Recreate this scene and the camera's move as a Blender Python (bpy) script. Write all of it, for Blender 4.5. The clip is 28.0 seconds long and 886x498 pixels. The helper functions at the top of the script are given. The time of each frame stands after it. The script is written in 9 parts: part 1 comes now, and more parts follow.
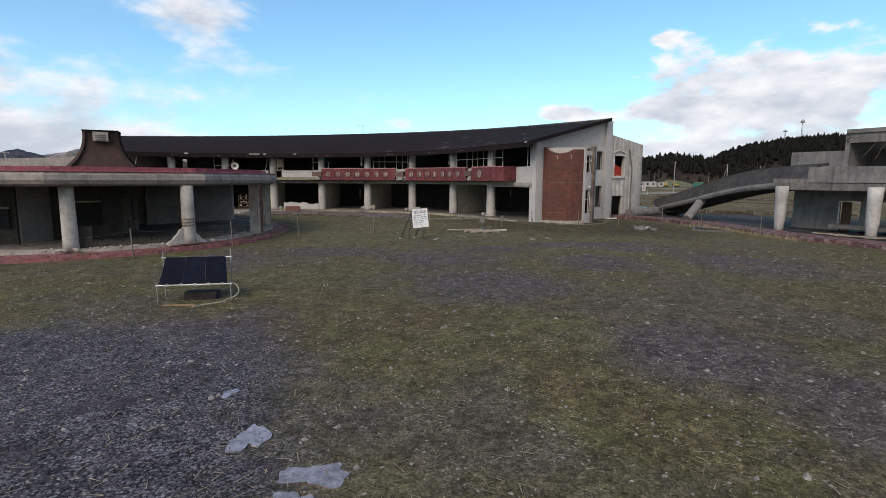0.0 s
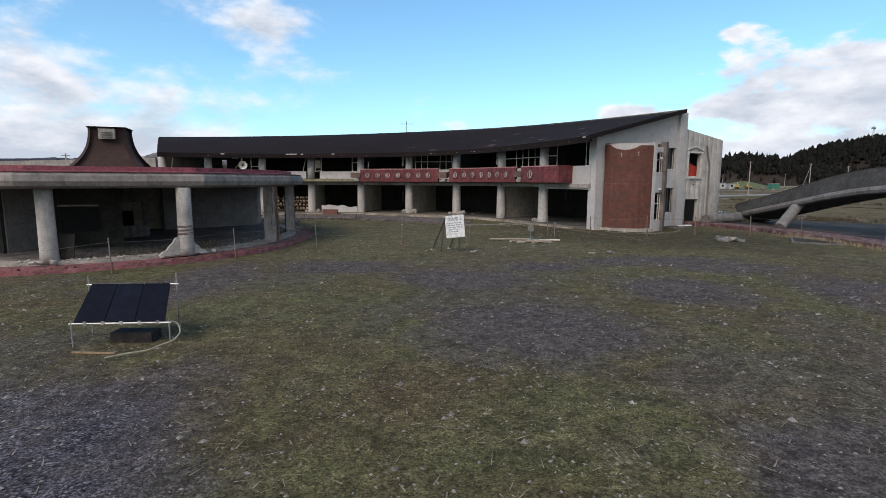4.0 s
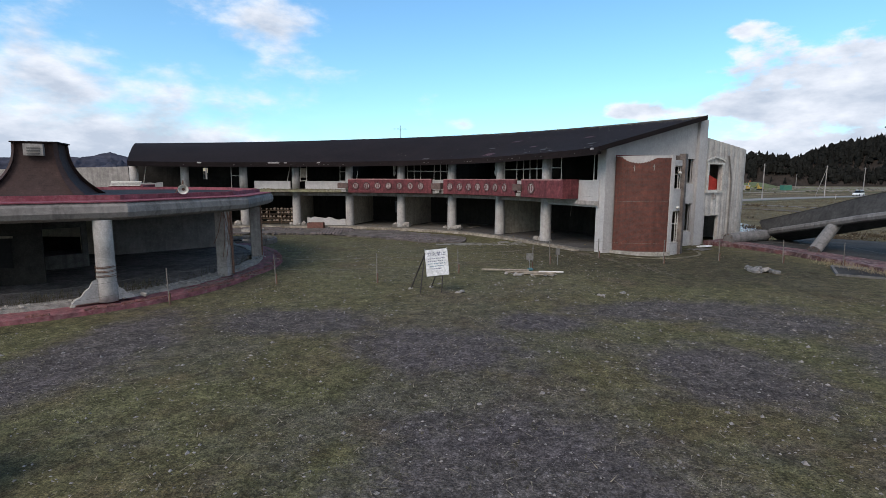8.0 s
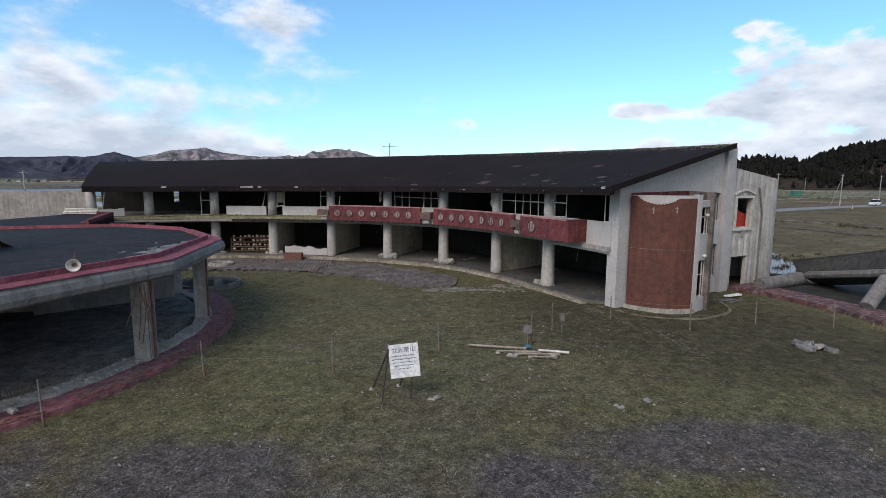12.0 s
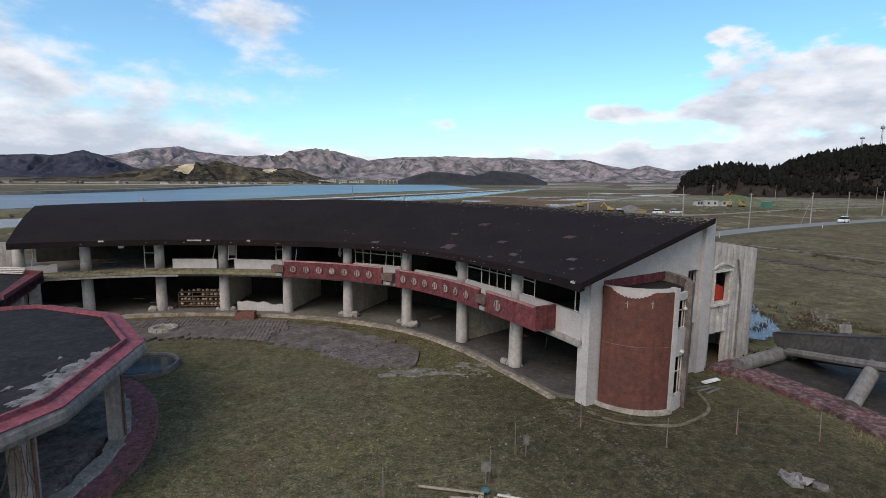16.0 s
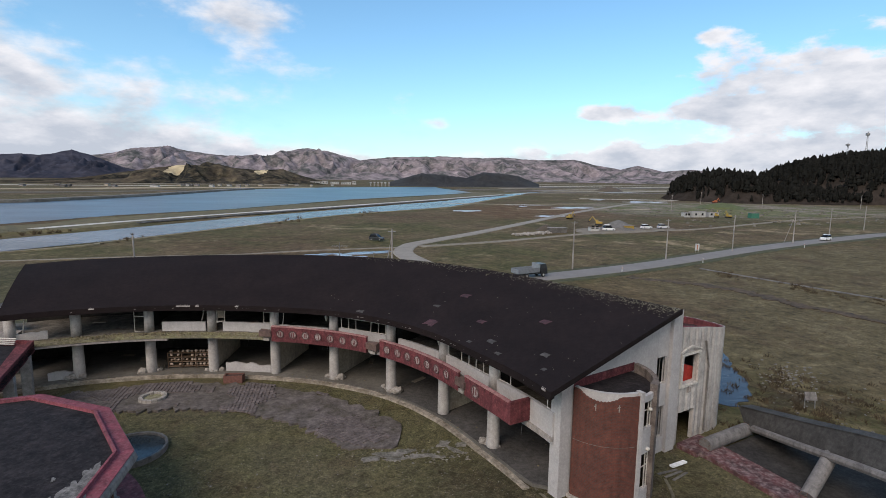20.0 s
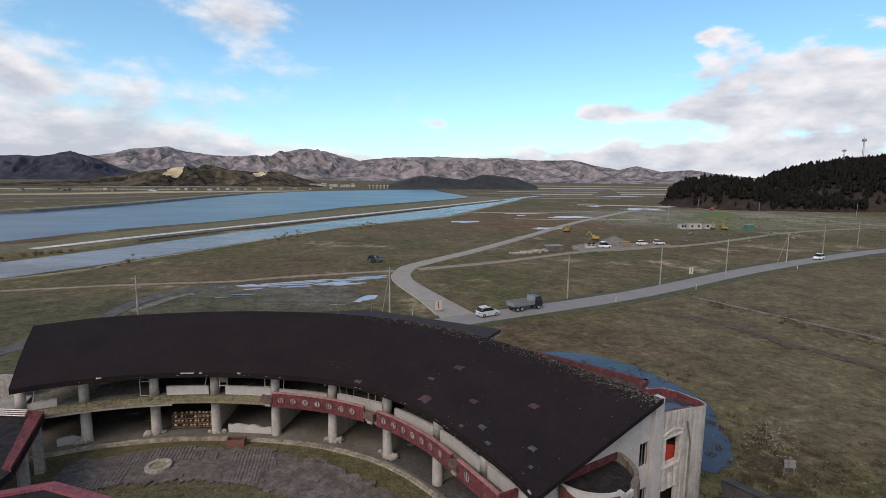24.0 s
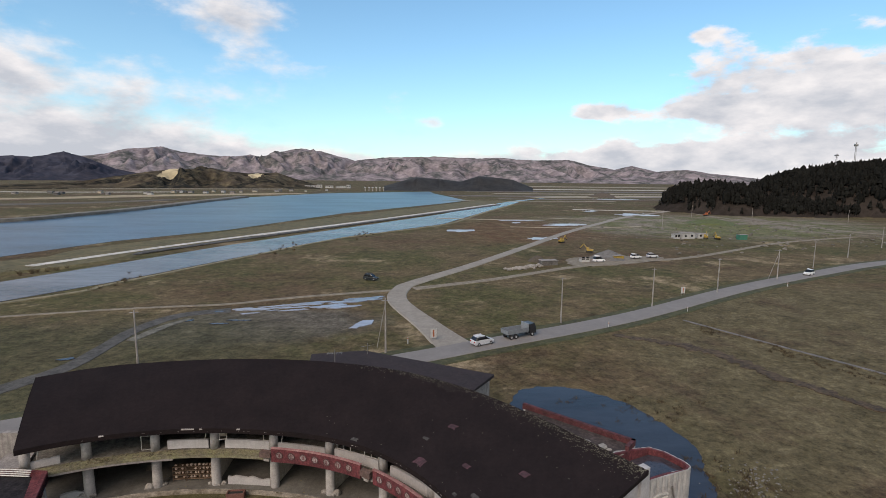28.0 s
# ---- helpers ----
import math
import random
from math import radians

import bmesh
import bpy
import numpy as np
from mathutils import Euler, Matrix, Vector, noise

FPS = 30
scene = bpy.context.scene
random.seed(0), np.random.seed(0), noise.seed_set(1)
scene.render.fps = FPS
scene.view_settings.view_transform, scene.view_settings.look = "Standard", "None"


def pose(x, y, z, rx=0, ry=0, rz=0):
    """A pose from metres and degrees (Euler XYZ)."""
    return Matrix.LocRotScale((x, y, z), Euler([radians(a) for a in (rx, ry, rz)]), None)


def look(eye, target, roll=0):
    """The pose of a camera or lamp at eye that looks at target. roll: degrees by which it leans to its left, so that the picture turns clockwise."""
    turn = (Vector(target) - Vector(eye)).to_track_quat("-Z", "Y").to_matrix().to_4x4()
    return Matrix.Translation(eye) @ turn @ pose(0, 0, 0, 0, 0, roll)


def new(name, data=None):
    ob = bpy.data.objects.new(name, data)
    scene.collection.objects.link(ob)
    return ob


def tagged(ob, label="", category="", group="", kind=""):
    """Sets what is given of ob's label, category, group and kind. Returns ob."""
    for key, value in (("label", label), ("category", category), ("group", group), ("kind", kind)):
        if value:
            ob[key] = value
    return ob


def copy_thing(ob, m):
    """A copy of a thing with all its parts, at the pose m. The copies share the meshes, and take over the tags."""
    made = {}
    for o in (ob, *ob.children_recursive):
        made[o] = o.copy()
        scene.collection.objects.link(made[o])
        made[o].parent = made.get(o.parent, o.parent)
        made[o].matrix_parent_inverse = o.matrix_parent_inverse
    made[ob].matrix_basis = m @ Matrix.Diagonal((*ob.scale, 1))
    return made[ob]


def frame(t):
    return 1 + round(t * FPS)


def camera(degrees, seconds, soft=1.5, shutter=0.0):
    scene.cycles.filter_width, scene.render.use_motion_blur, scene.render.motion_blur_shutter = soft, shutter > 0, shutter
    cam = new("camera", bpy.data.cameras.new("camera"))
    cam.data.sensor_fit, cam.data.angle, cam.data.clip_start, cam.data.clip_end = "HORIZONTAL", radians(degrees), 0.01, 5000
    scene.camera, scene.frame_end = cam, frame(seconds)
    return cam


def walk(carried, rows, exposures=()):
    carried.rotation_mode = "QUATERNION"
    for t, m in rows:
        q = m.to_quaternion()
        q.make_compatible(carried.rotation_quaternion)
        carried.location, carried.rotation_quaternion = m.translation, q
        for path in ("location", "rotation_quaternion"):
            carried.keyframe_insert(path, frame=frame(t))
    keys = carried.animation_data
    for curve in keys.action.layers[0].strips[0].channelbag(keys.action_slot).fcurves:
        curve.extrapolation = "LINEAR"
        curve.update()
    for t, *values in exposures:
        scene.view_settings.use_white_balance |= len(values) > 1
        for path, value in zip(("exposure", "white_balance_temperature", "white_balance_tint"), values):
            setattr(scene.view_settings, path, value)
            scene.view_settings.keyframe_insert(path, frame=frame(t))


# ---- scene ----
cam = camera(81.7, 28.0, soft=0.75)
PATH = [
    (0, (-1.776, -7.473, 3.412), (-1.543, -5.505, 3.140), 0.21),
    (0.5, (-1.448, -7.007, 3.413), (-1.216, -5.039, 3.142), 0.07),
    (1, (-1.166, -6.579, 3.414), (-0.952, -4.610, 3.141), -0.03),
    (1.5, (-0.870, -6.181, 3.423), (-0.659, -4.211, 3.150), -0.03),
    (2, (-0.620, -5.646, 3.442), (-0.410, -3.676, 3.168), -0.03),
    (2.5, (-0.533, -4.928, 3.395), (-0.378, -2.953, 3.122), -0.04),
    (3, (-0.593, -4.146, 3.367), (-0.486, -2.168, 3.096), 0.03),
    (3.5, (-0.553, -3.503, 3.382), (-0.486, -1.523, 3.114), 0.08),
    (4, (-0.489, -2.816, 3.370), (-0.466, -0.834, 3.104), 0.13),
    (4.5, (-0.467, -2.175, 3.409), (-0.470, -0.193, 3.142), 0.16),
    (6.5, (0.122, -0.429, 4.013), (0.114, 1.554, 3.745), 0.16),
    (7, (0.376, 0.102, 4.173), (0.354, 2.083, 3.905), 0.15),
    (7.5, (0.571, 0.818, 4.292), (0.586, 2.800, 4.023), 0.13),
    (8, (0.622, 1.474, 4.505), (0.622, 3.455, 4.234), 0.15),
    (8.5, (0.833, 2.181, 4.750), (0.825, 4.163, 4.478), 0.17),
    (9, (0.930, 2.915, 5.059), (0.908, 4.897, 4.785), 0.16),
    (9.5, (1.001, 3.374, 5.359), (0.975, 5.354, 5.084), 0.15),
    (10, (1.150, 4.156, 5.552), (1.151, 6.137, 5.277), 0.16),
    (10.5, (1.281, 4.928, 5.762), (1.297, 6.909, 5.487), 0.14),
    (11, (1.438, 5.487, 6.074), (1.442, 7.468, 5.799), 0.20),
    (11.5, (1.544, 6.137, 6.361), (1.533, 8.118, 6.087), 0.22),
    (12, (1.668, 6.691, 6.752), (1.654, 8.672, 6.480), 0.28),
    (12.5, (1.838, 7.206, 7.169), (1.819, 9.188, 6.897), 0.37),
    (14.5, (1.953, 8.915, 9.118), (1.959, 10.897, 8.849), 0.47),
    (15, (2.248, 9.417, 9.667), (2.300, 11.399, 9.400), 0.59),
    (15.5, (2.604, 9.770, 10.285), (2.663, 11.751, 10.015), 0.56),
    (16, (2.797, 9.925, 10.973), (2.865, 11.905, 10.702), 0.62),
    (16.5, (2.950, 9.941, 11.658), (3.024, 11.921, 11.385), 0.60),
    (17, (3.065, 9.934, 12.357), (3.140, 11.913, 12.083), 0.60),
    (17.5, (3.158, 9.904, 13.034), (3.236, 11.884, 12.761), 0.64),
    (18, (3.205, 9.807, 13.705), (3.286, 11.787, 13.432), 0.64),
    (18.5, (3.275, 9.776, 14.394), (3.368, 11.756, 14.123), 0.68),
    (19, (3.361, 9.725, 15.061), (3.457, 11.704, 14.789), 0.67),
    (19.5, (3.365, 9.613, 15.708), (3.463, 11.592, 15.436), 0.69),
    (20, (3.441, 9.405, 16.413), (3.539, 11.384, 16.140), 0.71),
    (20.5, (3.474, 9.323, 17.182), (3.576, 11.301, 16.908), 0.69),
    (21, (3.527, 9.202, 17.950), (3.628, 11.181, 17.678), 0.68),
    (21.5, (3.585, 9.059, 18.742), (3.685, 11.038, 18.471), 0.69),
    (22, (3.630, 8.970, 19.507), (3.730, 10.949, 19.234), 0.68),
    (22.5, (3.650, 8.789, 20.200), (3.750, 10.767, 19.925), 0.67),
    (24.5, (3.703, 8.587, 23.077), (3.808, 10.565, 22.803), 0.67),
    (25, (3.692, 8.525, 23.757), (3.807, 10.502, 23.483), 0.62),
    (25.5, (3.689, 8.453, 24.451), (3.811, 10.430, 24.177), 0.56),
    (26, (3.688, 8.422, 25.084), (3.809, 10.399, 24.808), 0.56),
    (26.5, (3.688, 8.290, 25.738), (3.810, 10.267, 25.462), 0.59),
    (27, (3.747, 8.237, 26.363), (3.866, 10.214, 26.088), 0.61),
    (27.5, (3.730, 8.197, 26.995), (3.850, 10.174, 26.719), 0.63),
    (28, (3.779, 8.113, 27.587), (3.897, 10.090, 27.310), 0.63),
]
walk(cam, [(t, look(eye, target, roll)) for t, eye, target, roll in PATH],
     [(0, 0.17, 6480, 12), (4, 0.17, 6330, 12), (8, 0.16, 6080, 11), (12, 0.15, 6080, 11), (16, 0.12, 6310, 12), (20, 0.09, 6440, 13), (25, 0.07, 6640, 14), (28, 0.07, 6800, 14)])

# ---------------------------------------------------------------- sky and sun
SUN_ELEV, SUN_AZIM = 41.0, 215.0   # degrees; azimuth counted clockwise from +y
world = bpy.data.worlds.new("sky")
scene.world = world
world.use_nodes = True


def build_sky():
    nt = world.node_tree
    nt.nodes.clear()
    N, L = nt.nodes.new, nt.links.new
    out, bg = N("ShaderNodeOutputWorld"), N("ShaderNodeBackground")
    sky = N("ShaderNodeTexSky")
    sky.sky_type, sky.sun_disc = "NISHITA", False
    sky.sun_elevation, sky.sun_rotation = radians(SUN_ELEV), radians(SUN_AZIM)
    sky.air_density, sky.dust_density, sky.ozone_density = 1.0, 0.6, 2.5
    co = N("ShaderNodeTexCoord")

    def math_node(op, a, b=None, c=None, clamp=False):
        n = N("ShaderNodeMath")
        n.operation, n.use_clamp = op, clamp
        for i, v in enumerate((a, b, c)):
            if v is None:
                continue
            if isinstance(v, (int, float)):
                n.inputs[i].default_value = v
            else:
                L(v, n.inputs[i])
        return n.outputs[0]

    sep = N("ShaderNodeSeparateXYZ")
    L(co.outputs["Generated"], sep.inputs[0])
    # flatten the cloud layer: stretch by the height over the horizon
    mp = N("ShaderNodeMapping")
    mp.inputs["Scale"].default_value = (1.0, 1.0, 2.2)
    L(co.outputs["Generated"], mp.inputs[0])
    n1 = N("ShaderNodeTexNoise")
    n1.inputs["Scale"].default_value, n1.inputs["Detail"].default_value, n1.inputs["Roughness"].default_value = 7.5, 10, 0.58
    L(mp.outputs[0], n1.inputs["Vector"])
    n2 = N("ShaderNodeTexNoise")
    n2.inputs["Scale"].default_value, n2.inputs["Detail"].default_value = 2.2, 4
    L(mp.outputs[0], n2.inputs["Vector"])

    def lobe(az, el, width, height, gain):
        """A bank of cloud round a direction (degrees): how dense it is there."""
        a, e = radians(az), radians(el)
        d = Vector((math.sin(a) * math.cos(e), math.cos(a) * math.cos(e), math.sin(e)))
        side = Vector((math.cos(a), -math.sin(a), 0))
        up = side.cross(d)
        terms = []
        for axis, size in ((side, width), (up, height)):
            n = N("ShaderNodeVectorMath")
            n.operation = "DOT_PRODUCT"
            L(co.outputs["Generated"], n.inputs[0])
            n.inputs[1].default_value = axis
            terms.append(math_node("POWER", math_node("ABSOLUTE", math_node("DIVIDE", n.outputs["Value"], math.sin(radians(size)))), 2.0))
        front = N("ShaderNodeVectorMath")
        front.operation = "DOT_PRODUCT"
        L(co.outputs["Generated"], front.inputs[0])
        front.inputs[1].default_value = d
        ahead = math_node("MULTIPLY", front.outputs["Value"], 1.6, clamp=True)
        g = math_node("EXPONENT", math_node("MULTIPLY", math_node("ADD", terms[0], terms[1]), -1.0))
        return math_node("MULTIPLY", math_node("MULTIPLY", g, ahead), gain)

    total = None
    for az, el, w, h, gain in ((-33, 7, 14, 7, 0.31), (-24, 2.5, 18, 3.2, 0.28), (-17.5, 15, 4.0, 3.8, 0.38), (-50, 8, 16, 9, 0.26), (0, 0.4, 85, 2.4, 0.62),
                               (37.5, 9.0, 7.0, 4.2, 0.50), (30, 6.6, 5.0, 1.7, 0.46), (20, 7.0, 3.4, 1.1, 0.44), (31, 3, 14, 1.6, 0.36), (2.3, 5.9, 1.9, 0.9, 0.42), (29, 13.5, 2, 0.9, 0.22), (48, 7, 8, 6, 0.30),
                               # two unseen banks behind the view, added to whiten the light
                               (140, 30, 60, 35, 0.50), (-140, 30, 60, 35, 0.50)):
        term = lobe(az, el, w, h, gain)
        total = term if total is None else math_node("ADD", total, term)
    dens = math_node("ADD", math_node("MULTIPLY", math_node("SUBTRACT", n1.outputs["Fac"], 0.5), 1.15),
                     math_node("ADD", math_node("MULTIPLY", math_node("SUBTRACT", n2.outputs["Fac"], 0.5), 0.35), math_node("MULTIPLY", total, 1.0)))
    # crisp heaped cloud on one hand, a soft bank on the other
    veil, crisp = N("ShaderNodeMapRange"), N("ShaderNodeMapRange")
    for node, lo, hi in ((veil, 0.14, 0.52), (crisp, 0.20, 0.36)):
        node.interpolation_type = "SMOOTHSTEP"
        node.inputs[1].default_value, node.inputs[2].default_value = lo, hi
        L(dens, node.inputs[0])
    hand = N("ShaderNodeMapRange")
    hand.inputs[1].default_value, hand.inputs[2].default_value = 0.0, 0.3
    L(sep.outputs["X"], hand.inputs[0])
    cover = N("ShaderNodeMix")
    L(hand.outputs[0], cover.inputs["Factor"])
    L(veil.outputs[0], cover.inputs["A"])
    L(crisp.outputs[0], cover.inputs["B"])
    # the same heaps a little higher up: where they thin out above, the top is lit
    above = N("ShaderNodeMapping")
    above.inputs["Scale"].default_value, above.inputs["Location"].default_value = (1.0, 1.0, 2.2), (0.0, 0.0, 0.05)
    L(co.outputs["Generated"], above.inputs[0])
    n4 = N("ShaderNodeTexNoise")
    n4.inputs["Scale"].default_value, n4.inputs["Detail"].default_value, n4.inputs["Roughness"].default_value = 7.5, 10, 0.58
    L(above.outputs[0], n4.inputs["Vector"])
    lit_top = math_node("SUBTRACT", n1.outputs["Fac"], n4.outputs["Fac"])
    shade = N("ShaderNodeMapRange")
    for i, v in ((1, 0.20), (2, 0.66), (3, 1.0), (4, 0.12)):
        shade.inputs[i].default_value = v
    n3 = N("ShaderNodeTexNoise")
    n3.inputs["Scale"].default_value, n3.inputs["Detail"].default_value, n3.inputs["Roughness"].default_value = 11.0, 8, 0.55
    lower = N("ShaderNodeMapping")
    lower.inputs["Scale"].default_value, lower.inputs["Location"].default_value = (1.0, 1.0, 2.6), (3.0, 1.0, 0.4)
    L(co.outputs["Generated"], lower.inputs[0])
    L(lower.outputs[0], n3.inputs["Vector"])
    low_noise = math_node("MULTIPLY", math_node("SUBTRACT", n3.outputs["Fac"], 0.5), 0.9)
    L(math_node("SUBTRACT", math_node("ADD", dens, low_noise), math_node("MULTIPLY", lit_top, 1.5)), shade.inputs[0])
    cloud = N("ShaderNodeMix")
    cloud.data_type = "RGBA"
    cloud.inputs["A"].default_value = (4.5, 5.05, 5.8, 1)
    cloud.inputs["B"].default_value = (8.2, 8.3, 8.5, 1)
    L(shade.outputs[0], cloud.inputs["Factor"])
    mix = N("ShaderNodeMix")
    mix.data_type = "RGBA"
    # a thin white haze, deepest at the horizon
    haze = math_node("ADD", math_node("MULTIPLY", math_node("EXPONENT", math_node("MULTIPLY", math_node("MAXIMUM", sep.outputs["Z"], 0.0), -8.0)), 0.27), 0.03)
    clear = math_node("SUBTRACT", 1.0, cover.outputs["Result"])
    L(math_node("ADD", cover.outputs["Result"], math_node("MULTIPLY", clear, haze), clamp=True), mix.inputs["Factor"])
    tone = N("ShaderNodeMix")
    tone.data_type, tone.blend_type = "RGBA", "MULTIPLY"
    tone.inputs["Factor"].default_value = 1.0
    tone.inputs["B"].default_value = (1.10, 1.63, 1.68, 1)
    L(sky.outputs[0], tone.inputs["A"])
    L(tone.outputs["Result"], mix.inputs["A"])
    L(cloud.outputs["Result"], mix.inputs["B"])
    L(mix.outputs["Result"], bg.inputs["Color"])
    bg.inputs["Strength"].default_value = 0.105
    L(bg.outputs[0], out.inputs["Surface"])


build_sky()
sun_data = bpy.data.lights.new("sun", "SUN")
sun_data.energy, sun_data.angle, sun_data.color = 2.45, radians(34), (1.0, 0.86, 0.725)
sun = new("sun", sun_data)
_a, _e = radians(SUN_AZIM), radians(SUN_ELEV)
sun.matrix_world = look((0, 0, 60), (-50 * math.sin(_a) * math.cos(_e), -50 * math.cos(_a) * math.cos(_e), 60 - 50 * math.sin(_e)))


# ---------------------------------------------------------------- materials
def surf(name, base, dark, light=None, scale=1.2, fine=18.0, rough=0.85, bump=0.25, metal=0.0, streak=0.0, spec=0.3, mix=0.5, grime=0.3, patch=(0.36, 0.66)):
    """A worn surface: two tones by coarse noise, a third by fine grain, optional vertical streaks, and relief."""
    m = bpy.data.materials.new(name)
    m.use_nodes = True
    nt = m.node_tree
    N, L = nt.nodes.new, nt.links.new
    b = nt.nodes["Principled BSDF"]
    b.inputs["Roughness"].default_value, b.inputs["Metallic"].default_value = rough, metal
    b.inputs["Specular IOR Level"].default_value = spec
    geo = N("ShaderNodeNewGeometry")
    c = N("ShaderNodeTexNoise")
    c.inputs["Scale"].default_value, c.inputs["Detail"].default_value, c.inputs["Roughness"].default_value = scale, 6, 0.62
    L(geo.outputs["Position"], c.inputs["Vector"])
    ramp = N("ShaderNodeMapRange")
    ramp.inputs[1].default_value, ramp.inputs[2].default_value = patch
    L(c.outputs["Fac"], ramp.inputs[0])
    m1 = N("ShaderNodeMix")
    m1.data_type = "RGBA"
    m1.inputs["A"].default_value, m1.inputs["B"].default_value = (*dark, 1), (*base, 1)
    L(ramp.outputs[0], m1.inputs["Factor"])
    g = N("ShaderNodeTexNoise")
    g.inputs["Scale"].default_value, g.inputs["Detail"].default_value = fine, 5
    g.inputs["Roughness"].default_value = 0.68
    L(geo.outputs["Position"], g.inputs["Vector"])
    r2 = N("ShaderNodeMapRange")
    r2.inputs[1].default_value, r2.inputs[2].default_value, r2.inputs[4].default_value = 0.45, 0.75, mix
    L(g.outputs["Fac"], r2.inputs[0])
    m2 = N("ShaderNodeMix")
    m2.data_type = "RGBA"
    m2.inputs["B"].default_value = (*(light or tuple(min(1, v * 1.35) for v in base)), 1)
    L(r2.outputs[0], m2.inputs["Factor"])
    L(m1.outputs["Result"], m2.inputs["A"])
    last = m2.outputs["Result"]
    if streak:
        mp = N("ShaderNodeMapping")
        mp.inputs["Scale"].default_value = (3.2, 3.2, 0.22)
        L(geo.outputs["Position"], mp.inputs[0])
        s = N("ShaderNodeTexNoise")
        s.inputs["Scale"].default_value, s.inputs["Detail"].default_value = 1.3, 6
        L(mp.outputs[0], s.inputs["Vector"])
        r3 = N("ShaderNodeMapRange")
        r3.inputs[1].default_value, r3.inputs[2].default_value, r3.inputs[4].default_value = 0.5, 0.72, streak
        L(s.outputs["Fac"], r3.inputs[0])
        m3 = N("ShaderNodeMix")
        m3.data_type = "RGBA"
        m3.inputs["B"].default_value = (*(v * 0.45 for v in dark), 1)
        L(r3.outputs[0], m3.inputs["Factor"])
        L(last, m3.inputs["A"])
        last = m3.outputs["Result"]
    # blotches between the two scales
    if grime:
        bl = N("ShaderNodeTexNoise")
        bl.inputs["Scale"].default_value, bl.inputs["Detail"].default_value, bl.inputs["Roughness"].default_value = (scale * fine) ** 0.5, 10, 0.74
        L(geo.outputs["Position"], bl.inputs["Vector"])
        r4 = N("ShaderNodeMapRange")
        for i, v in ((1, 0.36), (2, 0.64), (3, 1 - grime), (4, 1 + grime)):
            r4.inputs[i].default_value = v
        L(bl.outputs["Fac"], r4.inputs[0])
        vs = N("ShaderNodeVectorMath")
        vs.operation = "SCALE"
        L(last, vs.inputs[0])
        L(r4.outputs[0], vs.inputs["Scale"])
        last = vs.outputs["Vector"]
    # a little difference from piece to piece
    oi = N("ShaderNodeObjectInfo")
    hv = N("ShaderNodeHueSaturation")
    rv = N("ShaderNodeMapRange")
    rv.inputs[3].default_value, rv.inputs[4].default_value = 0.9, 1.1
    L(oi.outputs["Random"], rv.inputs[0])
    L(rv.outputs[0], hv.inputs["Value"])
    L(last, hv.inputs["Color"])
    L(hv.outputs[0], b.inputs["Base Color"])
    if bump:
        bp = N("ShaderNodeBump")
        bp.inputs["Strength"].default_value, bp.inputs["Distance"].default_value = bump, 0.02
        L(g.outputs["Fac"], bp.inputs["Height"])
        L(bp.outputs[0], b.inputs["Normal"])
    return m


CONCRETE = surf("weathered_concrete", (0.325, 0.299, 0.280), (0.205, 0.187, 0.176), scale=0.7, streak=0.45, grime=0.22)
CONCRETE_MID = surf("grey_concrete", (0.190, 0.181, 0.177), (0.108, 0.103, 0.101), scale=0.8, streak=0.5, grime=0.2)
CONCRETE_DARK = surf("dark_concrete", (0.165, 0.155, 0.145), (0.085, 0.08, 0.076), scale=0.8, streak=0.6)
COLUMN = surf("column_concrete", (0.42, 0.398, 0.378), (0.29, 0.274, 0.262), scale=0.9, streak=0.25, grime=0.16)
WHITE = surf("white_plaster", (0.438, 0.421, 0.415), (0.36, 0.345, 0.34), scale=0.35, streak=0.10, fine=9, grime=0.09)
RIBBED = surf("ribbed_concrete", (0.475, 0.448, 0.420), (0.32, 0.30, 0.28), scale=0.6, streak=0.42, fine=9, grime=0.16)
BEIGE = surf("beige_plaster", (0.47, 0.425, 0.345), (0.34, 0.30, 0.24), scale=0.5, streak=0.4, grime=0.25)
RED = surf("faded_red_paint", (0.135, 0.033, 0.038), (0.080, 0.021, 0.025), light=(0.225, 0.09, 0.09), scale=0.9, fine=9, streak=0.55, grime=0.4)
RED_BRIGHT = surf("red_board", (0.42, 0.045, 0.03), (0.33, 0.03, 0.02), scale=0.6)
RED_PAVE = surf("red_brick_paving", (0.130, 0.050, 0.052), (0.060, 0.036, 0.038), light=(0.34, 0.27, 0.265), scale=0.9, fine=3.0, mix=0.85, grime=0.4)
ROOF = surf("dark_brown_shingle", (0.0166, 0.0120, 0.0122), (0.0116, 0.0087, 0.0091), light=(0.0225, 0.0168, 0.0166), scale=0.35, fine=22, rough=0.92, bump=0.3, spec=0.09, grime=0.16)
ROOF_FLAT = surf("black_bitumen", (0.024, 0.0205, 0.022), (0.0125, 0.011, 0.012), light=(0.058, 0.052, 0.052), scale=0.7, fine=5, rough=0.8, spec=0.12, grime=0.45)
BARE = surf("bare_pale_cement", (0.075, 0.068, 0.064), (0.03, 0.027, 0.026), scale=1.6)
PINK = surf("bare_pink_patch", (0.080, 0.036, 0.044), (0.035, 0.020, 0.023), scale=1.6)
FRAME = surf("white_window_frame", (0.536, 0.510, 0.463), (0.411, 0.391, 0.360), scale=2.0, rough=0.5)
STEEL = surf("dull_steel", (0.30, 0.30, 0.30), (0.20, 0.19, 0.18), scale=4, rough=0.5, metal=0.6)
RUST = surf("rusty_iron", (0.14, 0.075, 0.05), (0.08, 0.05, 0.04), scale=3)
